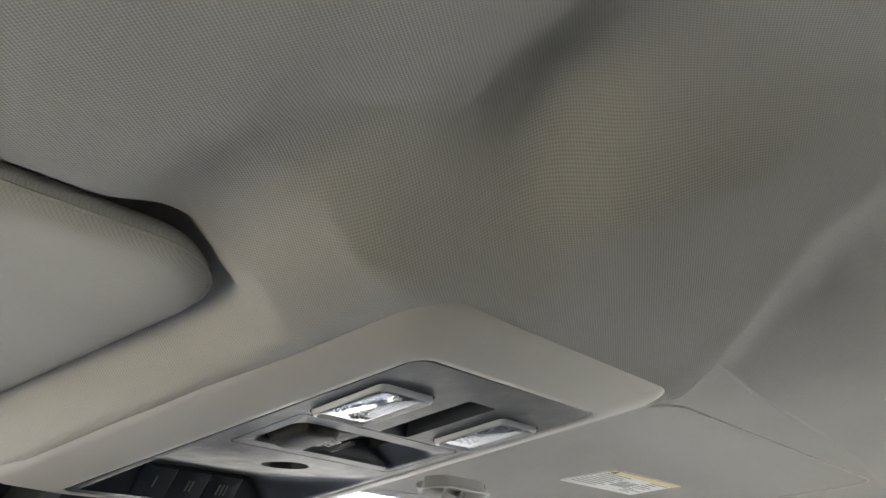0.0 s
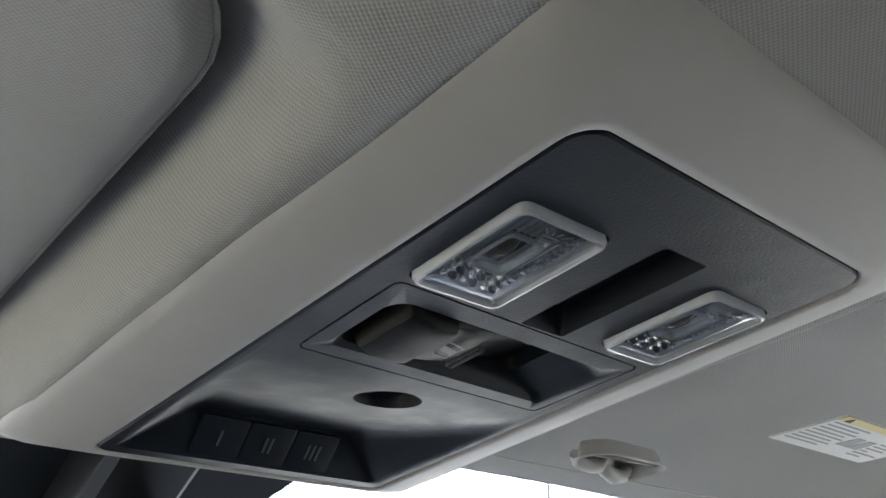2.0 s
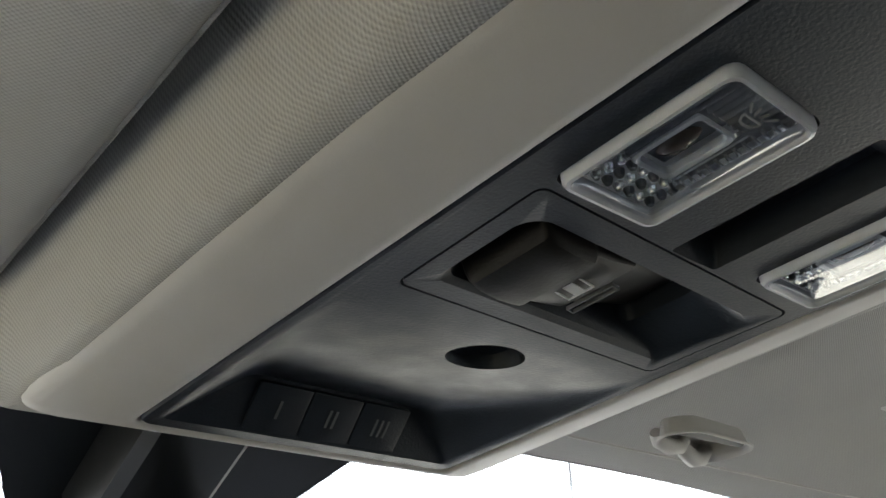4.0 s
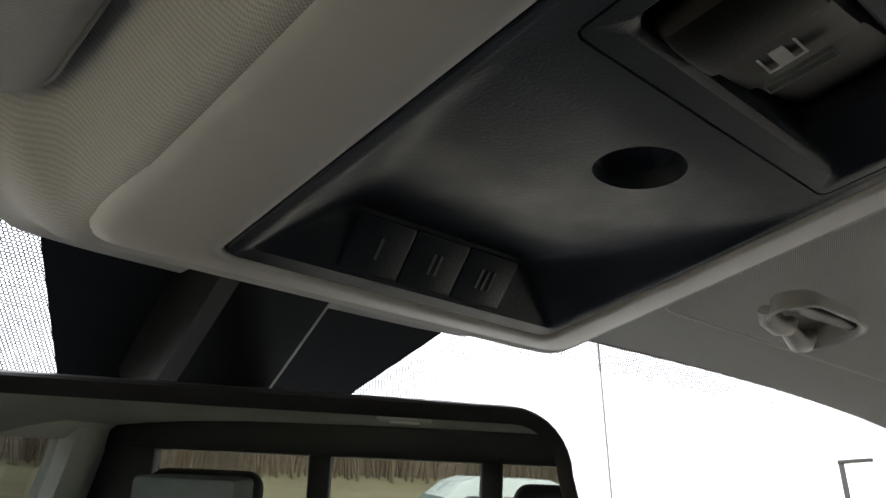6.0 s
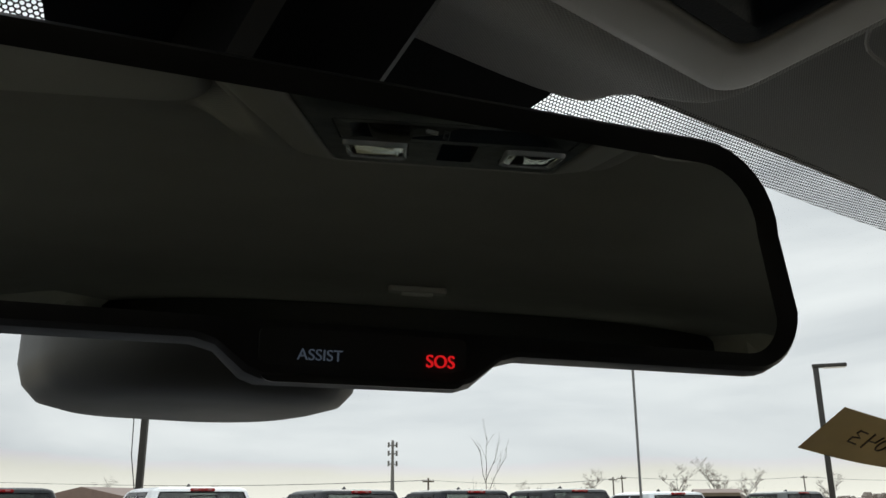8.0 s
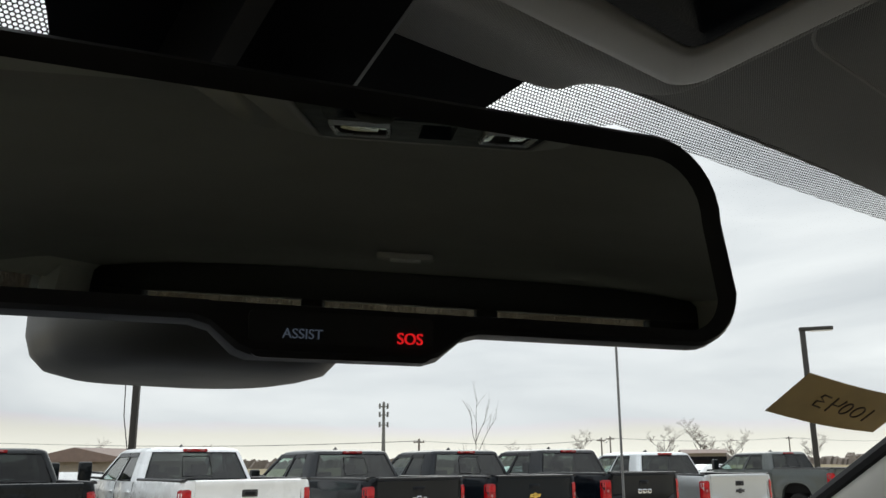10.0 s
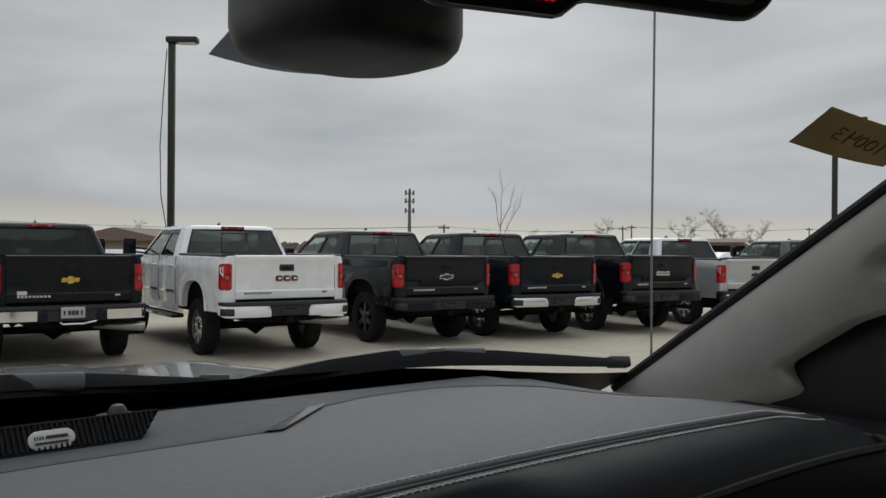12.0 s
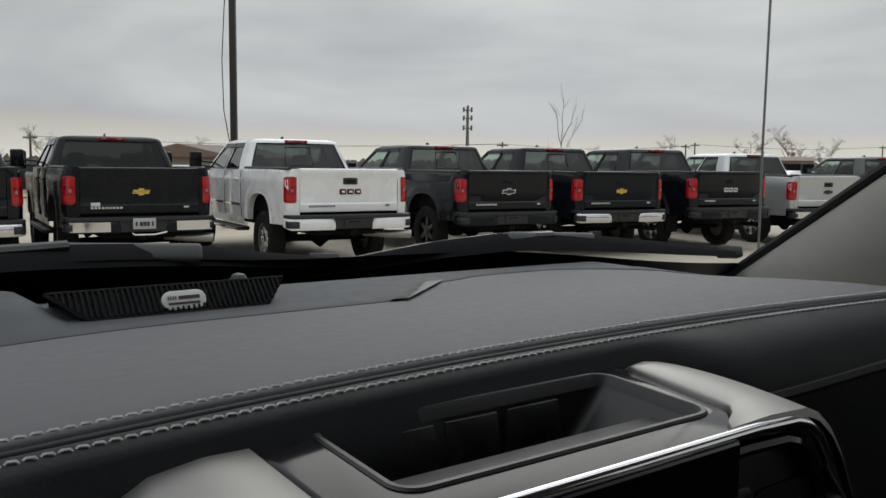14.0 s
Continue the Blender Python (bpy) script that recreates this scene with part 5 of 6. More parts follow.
def wheel(parent, x, y, r, rim, spokes):
    s = 1 if x > 0 else -1
    m = Matrix.Translation((x, y, r)) @ pose(0, 0, 0, 0, 90 * s)
    prof = [(r * 0.60, -0.11), (r * 0.80, -0.128), (r * 0.93, -0.125), (r * 0.985, -0.10), (r, -0.07), (r, 0.07), (r * 0.985, 0.10), (r * 0.93, 0.125), (r * 0.80, 0.128), (r * 0.60, 0.11), (r * 0.60, -0.11)]
    w = part("wheel", turned(prof, 30, m=m, caps=False), TYRE, parent, "black tyre", smooth=40)
    tread = bmesh.new()
    for k in range(30):
        a = 2 * math.pi * k / 30
        box(-0.05, 0.05, -0.022, 0.022, -0.006, 0.006, bm=tread, m=m @ pose(0, 0, 0, 0, 0, math.degrees(a)) @ pose(r, 0, 0.05 * (-1) ** k, 0, 90))
    part("tread", tread, TYRE, w, smooth=None)
    part("barrel", turned([(r * 0.62, 0.10), (r * 0.58, 0.09), (r * 0.56, -0.02), (r * 0.2, -0.05), (0, -0.05)], 26, m=m, caps=False), UNDER if rim is RIMBLACK else SATIN, w, "rim barrel")
    sp = bmesh.new()
    for k in range(spokes):
        rot = m @ pose(0, 0, 0, 0, 0, 360 * k / spokes)
        prism([(r * 0.08, -0.05), (r * 0.60, -0.034), (r * 0.60, 0.034), (r * 0.08, 0.05)], 0.055, 0.085, 0.008, bm=sp, m=rot)
    turned([(0.0, 0.10), (0.05, 0.098), (0.085, 0.085), (0.09, 0.05)], 20, bm=sp, m=m)
    part("spokes", sp, rim, w, "wheel spokes and hub", smooth=30)


def corner_plan(off=0.0):
    """Plan of the bed's rear corner and side on the right: (x, y) from the tailgate's edge round to the cab."""
    return [(0.800, -0.004 - off), (0.850, -0.004 - off), (0.895, 0.002 - off), (0.930, 0.014 - off * 0.9), (0.958, 0.036 - off * 0.6), (0.976 + off * 0.6, 0.070 - off * 0.3), (0.988 + off, 0.12), (0.996 + off, 0.20)]


def arch(y, c, half, top, foot):
    """Height of a wheel opening's edge at y, or the panel's foot outside it."""
    q = abs(y - c) / half
    return foot if q >= 1 else max(foot, foot - 0.10 + (top - foot + 0.10) * (1 - q ** 2.7) ** (1 / 2.7))


def tumble(z, L):
    """Share of the full width at height z."""
    return 1 - 0.022 * smooth01(1.27, 1.47, z - L) - 0.018 * smooth01(0.95, 0.60, z - L)


def panel_with_arch(s, plan, c, half, top, foot, rail, L, bulge=0.022):
    """A body side over plan points (x, y) with a wheel opening; it swells round the opening."""
    rows = []
    for x, y in plan:
        z0 = arch(y, c, half, top, foot)
        row = []
        for t in (0, 0.04, 0.10, 0.2, 0.32, 0.45, 0.58, 0.70, 0.80, 0.88, 0.94, 0.98, 1.0):
            z = z0 + (rail - z0) * t
            q = (abs((y - c) / half) ** 2.7 + max(0, (z - foot) / (top - foot)) ** 2.7) ** (1 / 2.7)
            swell = bulge * smooth01(1.45, 1.12, q) if x > 0.94 else 0
            edge = 0.02 * smooth01(0.97, 1.0, t)
            crease = 0.010 * smooth01(1.20, 1.23, z - L) * smooth01(1.36, 1.25, z - L) if x > 0.94 else 0
            row.append((s * (x * tumble(z, L) + swell + crease - edge), y, z))
        rows.append(row)
    return loft(rows, close=False)


def arch_lip(s, c, half, top, foot, x, wide):
    """The rolled edge of a wheel opening, or a broad flare."""
    rows = []
    for a in span(-1, 1, 33):
        y = c + half * a * 0.999
        z = arch(y, c, half, top, foot)
        n = Vector((0, a * abs(a) ** 0.7, max(0.05, (1 - abs(a) ** 2.7)))).normalized()
        p = Vector((0, y, z))
        rows.append([(s * (x + dx), *(p + n * o)[1:]) for dx, o in ((-0.06, -0.012), (0.024, -0.010), (0.030, 0.004), (0.026, wide), (0.004, wide + 0.016))])
    return loft(rows, close=False)


def pickup(m, label, paint, bumper="chrome", rim=SATIN, spokes=6, lift=0.0, badge="bow_gold", plate=False, dual_exhaust=False, tow_mirrors=False, wr=0.40, flare=False, tail_lip=True, sticker=False, slider=True, dark_glass=False, bars=9):
    t = thing("pickup_truck", m, label, "pickup truck", "parked pickups")
    L, W = lift, 1.0
    white = paint is P_WHITE
    rail, foot = 1.455 + L, 0.66 + L
    ra, rtop = 0.53, 1.085 + L
    # bed sides with their wheel openings
    for s in (-1, 1):
        plan = corner_plan() + [(W, y) for y in span(0.28, 1.96, 44)]
        part("bed_side", panel_with_arch(s, plan, 1.15, ra, rtop, foot, rail, L), paint, t, smooth=35)
        part("wheel_arch", arch_lip(s, 1.15, ra, rtop, foot, 0.998, 0.060 if flare else 0.014), BLACK if flare else paint, t, "black flared arch" if flare else "", smooth=50)
        well = [[(s * x, y, arch(y, 1.15, ra, rtop, foot) - 0.006) for y in span(1.15 - ra * 0.995, 1.15 + ra * 0.995, 25)] for x in (0.985, 0.62)]
        own = loft(well, close=False)
        own.faces.new([own.verts.new((s * 0.63, y, arch(y, 1.15, ra, rtop, foot) - 0.006)) for y in span(1.15 - ra * 0.995, 1.15 + ra * 0.995, 25)])
        part("wheel_well", own, UNDER, t, "dark wheel housing", smooth=40)
        part("rail_cap", prism([(s * 0.895, rail - 0.02), (s * 0.895, rail + 0.016), (s * 0.915, rail + 0.024), (s * 0.968, rail + 0.022), (s * 0.980, rail + 0.006), (s * 0.976, rail - 0.012)], 0.03, 1.96, 0.0, axis="y"), BLACK, t, "black bed rail cap")
        part("inner_wall", box(*sorted((s * 0.89, s * 0.905)), 0.06, 1.96, 0.86 + L, rail - 0.004), UNDER, t, "bed's inner wall")
        if flare:
            part("mud_flap", box(*sorted((s * 0.74, s * 1.01)), 0.60, 0.615, 0.34, 0.72 + L, 0.006), RUBBER, t, "black mud flap")
    part("bed_floor", box(-0.89, 0.89, 0.06, 1.97, 0.80 + L, 0.86 + L), UNDER, t, "dark bed floor")
    # tailgate, hollowed a little between its upper roll and its lower step
    rows = []
    for x in (-0.796, -0.790, -0.77, -0.5, 0, 0.5, 0.77, 0.790, 0.796):
        e = 0.012 if abs(x) > 0.793 else 0.004 if abs(x) > 0.785 else 0.0
        rows.append([(x, dy + e, z + L) for dy, z in ((0.04, 0.842), (-0.004, 0.846), (-0.014, 0.856), (-0.020, 0.905), (-0.020, 0.958), (-0.008, 0.976), (-0.005, 1.10), (-0.008, 1.26), (-0.016, 1.355), (-0.026, 1.385), (-0.034, 1.432), (-0.026, 1.456), (0.0, 1.464), (0.055, 1.464), (0.055, 0.842))])
    tg = part("tailgate", loft(rows, cap0=True, cap1=True), paint, t, smooth=32)
    if tail_lip:
        part("lip", prism([(-0.034, rail - 0.012), (-0.056, rail + 0.010), (-0.046, rail + 0.024), (0.05, rail + 0.026), (0.06, rail + 0.008)], -0.797, 0.797, 0.004, axis="x"), paint if white else BLACK, tg, "tailgate top lip")
    hz = 1.285 + L
    part("handle_bezel", prism(rr(-0.118, 0.118, hz - 0.048, hz + 0.050, 0.018), -0.018, 0.0, 0.005, axis="y"), BLACK if white or paint is P_SILVER else paint, tg, "tailgate handle surround")
    part("handle", prism(rr(-0.074, 0.074, hz - 0.026, hz + 0.020, 0.012), -0.026, -0.014, 0.004, axis="y"), GLOSSBLACK, tg, "tailgate handle")
    if badge.startswith("bow"):
        bow = [(-0.17, 0.012), (-0.155, 0.052), (-0.055, 0.052), (-0.045, 0.078), (0.062, 0.078), (0.052, 0.052), (0.185, 0.052), (0.17, 0.012), (0.155, -0.028), (0.055, -0.028), (0.045, -0.055), (-0.062, -0.055), (-0.052, -0.028), (-0.185, -0.028)]
        z0 = 1.128 + L
        if badge == "bow_chrome":
            part("emblem_edge", prism([(a * 0.80, z0 + 0.01 + (b - 0.011) * 0.82) for a, b in bow], -0.016, -0.004, 0.002, axis="y"), CHROME, tg, "bright edge of the emblem")
        part("emblem", prism([(a * 0.68, z0 + 0.01 + (b - 0.011) * (0.56 if badge == "bow_chrome" else 0.72)) for a, b in bow], -0.022, -0.006, 0.003, axis="y"), {"bow_gold": GOLD}.get(badge, RIMBLACK), tg, "cross-shaped emblem")
    else:
        ink = DARKBADGE if badge == "blocks_red" else CHROME
        for x0, x1 in ((-0.175, -0.070), (-0.055, 0.055), (0.070, 0.175)):
            part("emblem", prism(rr(x0, x1, 1.095 + L, 1.175 + L, 0.022, 4), -0.020, -0.005, 0.003, axis="y"), ink, tg, "maker's mark block")
            part("slot", box(x0 + 0.035, x1 - 0.022, -0.0222, -0.018, 1.122 + L, 1.148 + L), paint, tg)
    for i in range(bars):
        part("name_bar", box(-0.66 + i * 0.047, -0.628 + i * 0.047, -0.026, -0.019, 0.916 + L, 0.943 + L), DARKPRISM if white else BADGE, tg, "name bar")
    part("trim_bar", box(0.58, 0.65, -0.026, -0.019, 0.92 + L, 0.945 + L), DARKPRISM if white else BADGE, tg)
    if sticker:
        part("sticker", box(-0.66, -0.54, -0.024, -0.010, 0.950 + L, 1.000 + L, 0.003), LABELWHITE, tg, "small white sticker")
    # tail lamps that wrap round the corners
    l0, l1 = 0.972 + L, 1.352 + L
    for s in (-1, 1):
        plan = corner_plan(0.010)[1:7]
        rows = []
        for i, (x, y) in enumerate(plan):
            end = 1 - min(1, min(i, len(plan) - 1 - i) / 1.0)
            rows.append([(s * (x * tumble(z, L) - dx), y + dx, z) for z, dx in ((l0 + 0.02 * end, 0.014), (l0 + 0.006 + 0.02 * end, 0.002), (l0 + 0.03, 0), (l1 - 0.03, 0), (l1 - 0.006 - 0.02 * end, 0.002), (l1 - 0.02 * end, 0.014))])
        lp = part("tail_lamp", loft(rows, close=False), RED, t, "red tail lamp", smooth=40)
        for z0, z1, mt, nm in ((l0 + 0.045, l0 + 0.125, REDBRIGHT, "bright_band"), (l0 + 0.160, l0 + 0.205, CLEARLAMP, "reversing_lamp"), (l0 + 0.245, l1 - 0.040, REDBRIGHT, "bright_band")):
            q = corner_plan(0.013)[1:6] if nm == "bright_band" else corner_plan(0.013)[2:4]
            part(nm, loft([[(s * x * tumble(z, L), y, z) for z in (z0, z1)] for x, y in q], close=False), mt, lp, "pale reversing lamp" if nm != "bright_band" else "", smooth=40)
    # bumper
    b0, b1 = 0.600 + L, 0.800 + L
    main = {"chrome": CHROME, "white": P_WHITE, "dark": P_CHARCOAL, "plates": P_CHARCOAL}[bumper]
    for s in (-1, 1):
        rows = []
        for x, dy, drop in ((0.30, -0.150, 0.070), (0.335, -0.168, 0.0), (0.40, -0.176, 0), (0.70, -0.166, 0), (0.88, -0.140, 0), (0.955, -0.105, 0.0), (0.995, -0.055, 0.012), (1.010, 0.02, 0.030), (1.012, 0.10, 0.05)):
            top = b1 - 0.035 - drop * (0.9 if x < 0.32 else 0)
            low = b0 + (drop if x > 0.9 else 0)
            rows.append([(s * x, dy + oy, z) for oy, z in ((0.05, low + 0.004), (0.010, low), (0.0, low + 0.016), (-0.006, (low + top) / 2), (0.0, top - 0.012), (0.012, top), (0.06, top + 0.002))])
        part("bumper_end", loft(rows, close=False), main, t, "%s bumper end" % {"chrome": "chrome", "white": "white painted"}.get(bumper, "dark painted"), smooth=45)
        part("corner_step", loft([[(s * x, y + oy, z) for oy, z in ((0.0, b0 + 0.028), (-0.012, b0 + 0.036), (-0.012, b0 + 0.120), (0.0, b0 + 0.128))] for x, y in ((0.86, -0.145), (0.945, -0.116), (0.992, -0.062), (1.012, 0.02))], close=False), BLACK, t, "black corner step", smooth=45)
        if bumper == "plates":
            part("chrome_plate", loft([[(s * x, y, z) for z in (b0 + 0.022, b1 - 0.050)] for x, y in ((0.44, -0.188), (0.70, -0.180), (0.88, -0.154), (0.95, -0.122))], close=False), CHROME, t, "chrome bumper plate", smooth=40)
    part("bumper_centre", loft([[(x, y, z) for y, z in ((-0.02, b0 + 0.002), (-0.150, b0 + 0.012), (-0.154, b1 - 0.07), (-0.150, b1 - 0.02), (-0.02, b1 - 0.02))] for x in (-0.36, -0.30, 0.30, 0.36)], cap0=True, cap1=True), BLACK, t, "black bumper centre", smooth=30)
    pad_ = [(-1.012, 0.09), (-1.006, -0.02), (-0.985, -0.075), (-0.93, -0.130), (-0.80, -0.160), (-0.40, -0.186), (0.40, -0.186), (0.80, -0.160), (0.93, -0.130), (0.985, -0.075), (1.006, -0.02), (1.012, 0.09)]
    part("step_pad", prism(pad_, b1 - 0.042, b1 + 0.012, 0.010), BLACK, t, "black ribbed top step", smooth=40)
    part("plate_holder", box(-0.165, 0.165, -0.168, -0.148, b0 + 0.040, b0 + 0.150, 0.006), BLACK, t)
    part("plate_light", box(-0.09, 0.09, -0.172, -0.164, b0 + 0.10, b0 + 0.125, 0.003), GLOSSBLACK, t)
    if plate:
        pp = part("number_plate", box(-0.152, 0.152, -0.200, -0.190, b0 + 0.050, b0 + 0.195, 0.003), PLATEWHITE, t, "white number plate with plain bars")
        for x0, x1 in ((-0.12, -0.095), (-0.065, -0.025), (-0.018, 0.022), (0.029, 0.068), (0.095, 0.12)):
            part("print", box(x0, x1, -0.203, -0.199, b0 + 0.090, b0 + 0.150), INK, pp)
        part("grab_bar", tube([(-0.15, -0.17, b0 - 0.005), (-0.13, -0.20, b0 - 0.025), (0.13, -0.20, b0 - 0.025), (0.30, -0.19, b0 + 0.005)], 0.014, 8), CHROME, t, "bright step bar under the plate")
    part("hitch", box(-0.05, 0.05, -0.15, 0.10, b0 - 0.10, b0 - 0.01, 0.012), UNDER, t, "tow receiver")
    part("hitch_bar", tube([(-0.5, 0.02, b0 - 0.03), (0.5, 0.02, b0 - 0.03)], 0.035, 8), UNDER, t)
    part("underbody", box(-0.52, 0.52, 0.10, 5.4, 0.50 + L, 0.78 + L, 0.05), UNDER, t, "dark chassis and axle")
    part("axle", tube([(-0.8, 1.15, wr), (-0.15, 1.15, wr), (0, 1.15, wr), (0.15, 1.15, wr), (0.8, 1.15, wr)], [0.05, 0.06, 0.16, 0.06, 0.05], 12), UNDER, t, "rear axle")
    for s in (-1, 1):
        part("spring", tube([(s * 0.56, 0.45, 0.60 + L), (s * 0.56, 1.15, wr + 0.08), (s * 0.56, 1.85, 0.60 + L)], 0.035, 6), UNDER, t)
    if dual_exhaust:
        part("exhaust_tip", tube([(0.40, 0.35, 0.50 + L), (0.70, -0.02, 0.505 + L), (0.97, -0.12, 0.50 + L)], [0.05, 0.060, 0.064], 16), EXHAUST, t, "wide weathered exhaust tip")
        part("exhaust_mouth", turned([(0.056, 0.004), (0.05, -0.05)], 16, m=Matrix.Translation((0.975, -0.122, 0.50 + L)) @ pose(0, 0, 0, 0, 90, -20), caps=False), UNDER, t, "dark pipe mouth")
    else:
        part("exhaust_tip", tube([(0.66, 0.6, 0.47 + L), (0.72, 0.05, 0.47 + L), (0.80, -0.04, 0.47 + L)], 0.04, 12), EXHAUST if plate else UNDER, t)
    # cab
    c0, c1 = 1.99, 4.15
    belt, roof = 1.42 + L, 1.925 + L
    for s in (-1, 1):
        low = loft([[(s * (0.992 * tumble(z, L) + 0.008 * smooth01(1.20, 1.24, z - L) * smooth01(1.36, 1.25, z - L)), y, z) for z in [0.56 + L, 0.62 + L] + span(0.68 + L, belt + 0.01, 14)] for y in (c0, c0 + 0.02, c1 + 0.08, c1 + 0.1)], close=False)
        part("cab_side", low, paint, t, smooth=40)
        for y0, y1 in ((c0 + 0.12, c0 + 1.00), (c0 + 1.03, c0 + 2.08)):
            own = loft([[(s * (0.992 * tumble(z, L) + 0.006 - (0.008 if y in (y0, y1) else 0) + 0.008 * smooth01(1.20, 1.24, z - L) * smooth01(1.36, 1.25, z - L)), y, z) for z in span(0.68 + L, belt - 0.005, 14)] for y in (y0, y0 + 0.012, y1 - 0.012, y1)], close=False)
            d = part("door", own, paint, t, smooth=40)
            part("handle", box(*sorted((s * (W - 0.010), s * (W + 0.030))), y0 + 0.05, y0 + 0.25, belt - 0.165, belt - 0.130, 0.012), paint if white else BLACK, d, "door handle")
            part("gap", tube([(s * (0.992 * tumble(z, L) + 0.003), y0 - 0.006, z) for z in span(0.68 + L, belt, 8)], 0.006, 4), PIT, d, "dark door joint")
            part("moulding", box(*sorted((s * (W - 0.022), s * (W + 0.006))), y0 + 0.03, y1 - 0.03, 0.855 + L, 0.895 + L, 0.006), CHROME if white else paint, d, "side moulding")
        fy = [(W * 0.992, y) for y in span(c1 + 0.10, c1 + 1.50, 30)]
        part("front_wing", panel_with_arch(s, fy, c1 + 0.74, 0.52, 1.02 + L, foot, 1.34 + L, L), paint, t, smooth=35)
        own = loft([[(s * x, y, arch(y, c1 + 0.74, 0.515, 1.02 + L, foot) - 0.006) for y in span(c1 + 0.23, c1 + 1.25, 21)] for x in (0.98, 0.60)], close=False)
        part("wheel_well", own, UNDER, t, "dark wheel housing", smooth=40)
        part("running_board", box(*sorted((s * 0.86, s * 1.07)), c0 + 0.05, c1 - 0.05, 0.455 + L, 0.520 + L, 0.025, 3), BLACK, t, "black running board")
        if white:
            part("board_trim", box(*sorted((s * 1.066, s * 1.076)), c0 + 0.10, c1 - 0.10, 0.475 + L, 0.500 + L, 0.003), CHROME, t, "bright running board trim")
        mb = c0 + 1.86
        mo = part("door_mirror", box(*sorted((s * (1.14 if tow_mirrors else 1.06), s * (1.36 if tow_mirrors else 1.26))), mb, mb + 0.10, belt + 0.005, belt + (0.31 if tow_mirrors else 0.18), 0.035, 3), BLACK, t, "black door mirror")
        part("mirror_glass", box(*sorted((s * (1.155 if tow_mirrors else 1.075), s * (1.345 if tow_mirrors else 1.245))), mb - 0.006, mb + 0.004, belt + 0.025, belt + (0.29 if tow_mirrors else 0.16), 0.003), AUTOGLASS, mo, "mirror glass")
        for dz in ((0.06, 0.14) if tow_mirrors else (0.06,)):
            part("arm", tube([(s * 0.93, mb + 0.08, belt + dz - 0.02), (s * (1.16 if tow_mirrors else 1.08), mb + 0.05, belt + dz)], 0.018 if tow_mirrors else 0.03, 8), BLACK, mo)
    part("cab_back", box(-0.95, 0.95, c0 - 0.02, c0 + 0.06, 0.85 + L, belt + 0.015, 0.03), paint, t)
    part("bonnet", loft([[(-0.97, c1 + 0.05, 1.30 + L), (-0.93, c1 + 0.05, 1.38 + L), (-0.80, c1 + 0.05, 1.41 + L), (0.80, c1 + 0.05, 1.41 + L), (0.93, c1 + 0.05, 1.38 + L), (0.97, c1 + 0.05, 1.30 + L)], [(-0.97, c1 + 1.5, 1.22 + L), (-0.92, c1 + 1.5, 1.28 + L), (-0.8, c1 + 1.5, 1.30 + L), (0.8, c1 + 1.5, 1.30 + L), (0.92, c1 + 1.5, 1.28 + L), (0.97, c1 + 1.5, 1.22 + L)]], close=False), paint, t, "bonnet")
    part("nose", box(-0.97, 0.97, c1 + 1.42, c1 + 1.58, 0.55 + L, 1.28 + L, 0.06, 3), paint, t)
    part("cabin_floor", box(-0.90, 0.90, c0 + 0.07, c1 + 0.04, 0.70 + L, 1.10 + L), UNDER, t, "dark cabin floor")
    part("dash", box(-0.90, 0.90, c1 - 0.45, c1 - 0.02, 1.10 + L, 1.44 + L, 0.06, 3), UNDER, t, "dark dash")

    def hoop(z):
        k = (z - belt) / (roof - belt)
        xw = 0.955 - 0.165 * k - 0.025 * k * k
        return xw, c0 + 0.0 + 0.20 * k, c1 + 0.02 - 0.72 * k

    rows = []
    for z, inn in ((belt + 0.435, 0.012), (belt + 0.440, 0.0), (belt + 0.470, 0.004), (roof - 0.014, 0.035), (roof + 0.002, 0.10), (roof + 0.010, 0.24)):
        xw, ya, yb = hoop(min(z, roof))
        rows.append([(a, b - (0.018 * (1 - (a / xw) ** 2) if b < (ya + yb) / 2 else 0), z) for a, b in rr(-xw + inn, xw - inn, ya + inn * 0.8, yb - inn * 2, (0.09, 0.09, 0.10, 0.10), 5)])
    part("roof", loft(rows, cap0=True, cap1=True), paint, t, smooth=50)
    zs = span(belt - 0.02, belt + 0.45, 6)
    for s in (-1, 1):
        def post(name, f0, f1, g0, g1, deep=0.05):
            ring = []
            for z in zs:
                xw, ya, yb = hoop(z)
                q = (z - belt) / 0.45
                y0, y1 = (ya + (yb - ya) * (a + (b - a) * q) for a, b in ((f0, g0), (f1, g1)))
                ring.append([(s * xw, y0, z), (s * xw, y1, z), (s * (xw - deep), y1, z), (s * (xw - deep), y0, z)])
            part(name, loft(ring), paint, t, smooth=40)
        post("centre_post", 0.485, 0.520, 0.500, 0.525)
        post("front_post", 0.962, 1.0, 0.905, 0.985)
        ring = []
        for z in zs:
            xw, ya, yb = hoop(z)
            y1 = ya + (yb - ya) * (0.155 + 0.05 * (z - belt) / 0.45)
            ring.append([(s * (xw - 0.115), ya - 0.004, z), (s * (xw - 0.07), ya + 0.004, z), (s * (xw - 0.028), ya + 0.024, z), (s * (xw - 0.006), ya + 0.060, z), (s * xw, ya + 0.11, z), (s * xw, y1, z), (s * (xw - 0.06), y1, z), (s * (xw - 0.115), ya + 0.08, z)])
        part("rear_post", loft(ring), paint, t, smooth=40)

    def onback(u, z, off=0.006):
        xw, ya, yb = hoop(z)
        x = u * (xw - 0.095)
        return (x, ya - 0.018 * (1 - (x / xw) ** 2) - off, z)

    wz0, wz1 = belt + 0.030, belt + 0.435
    tint = DARKPANE if dark_glass else REARPANE
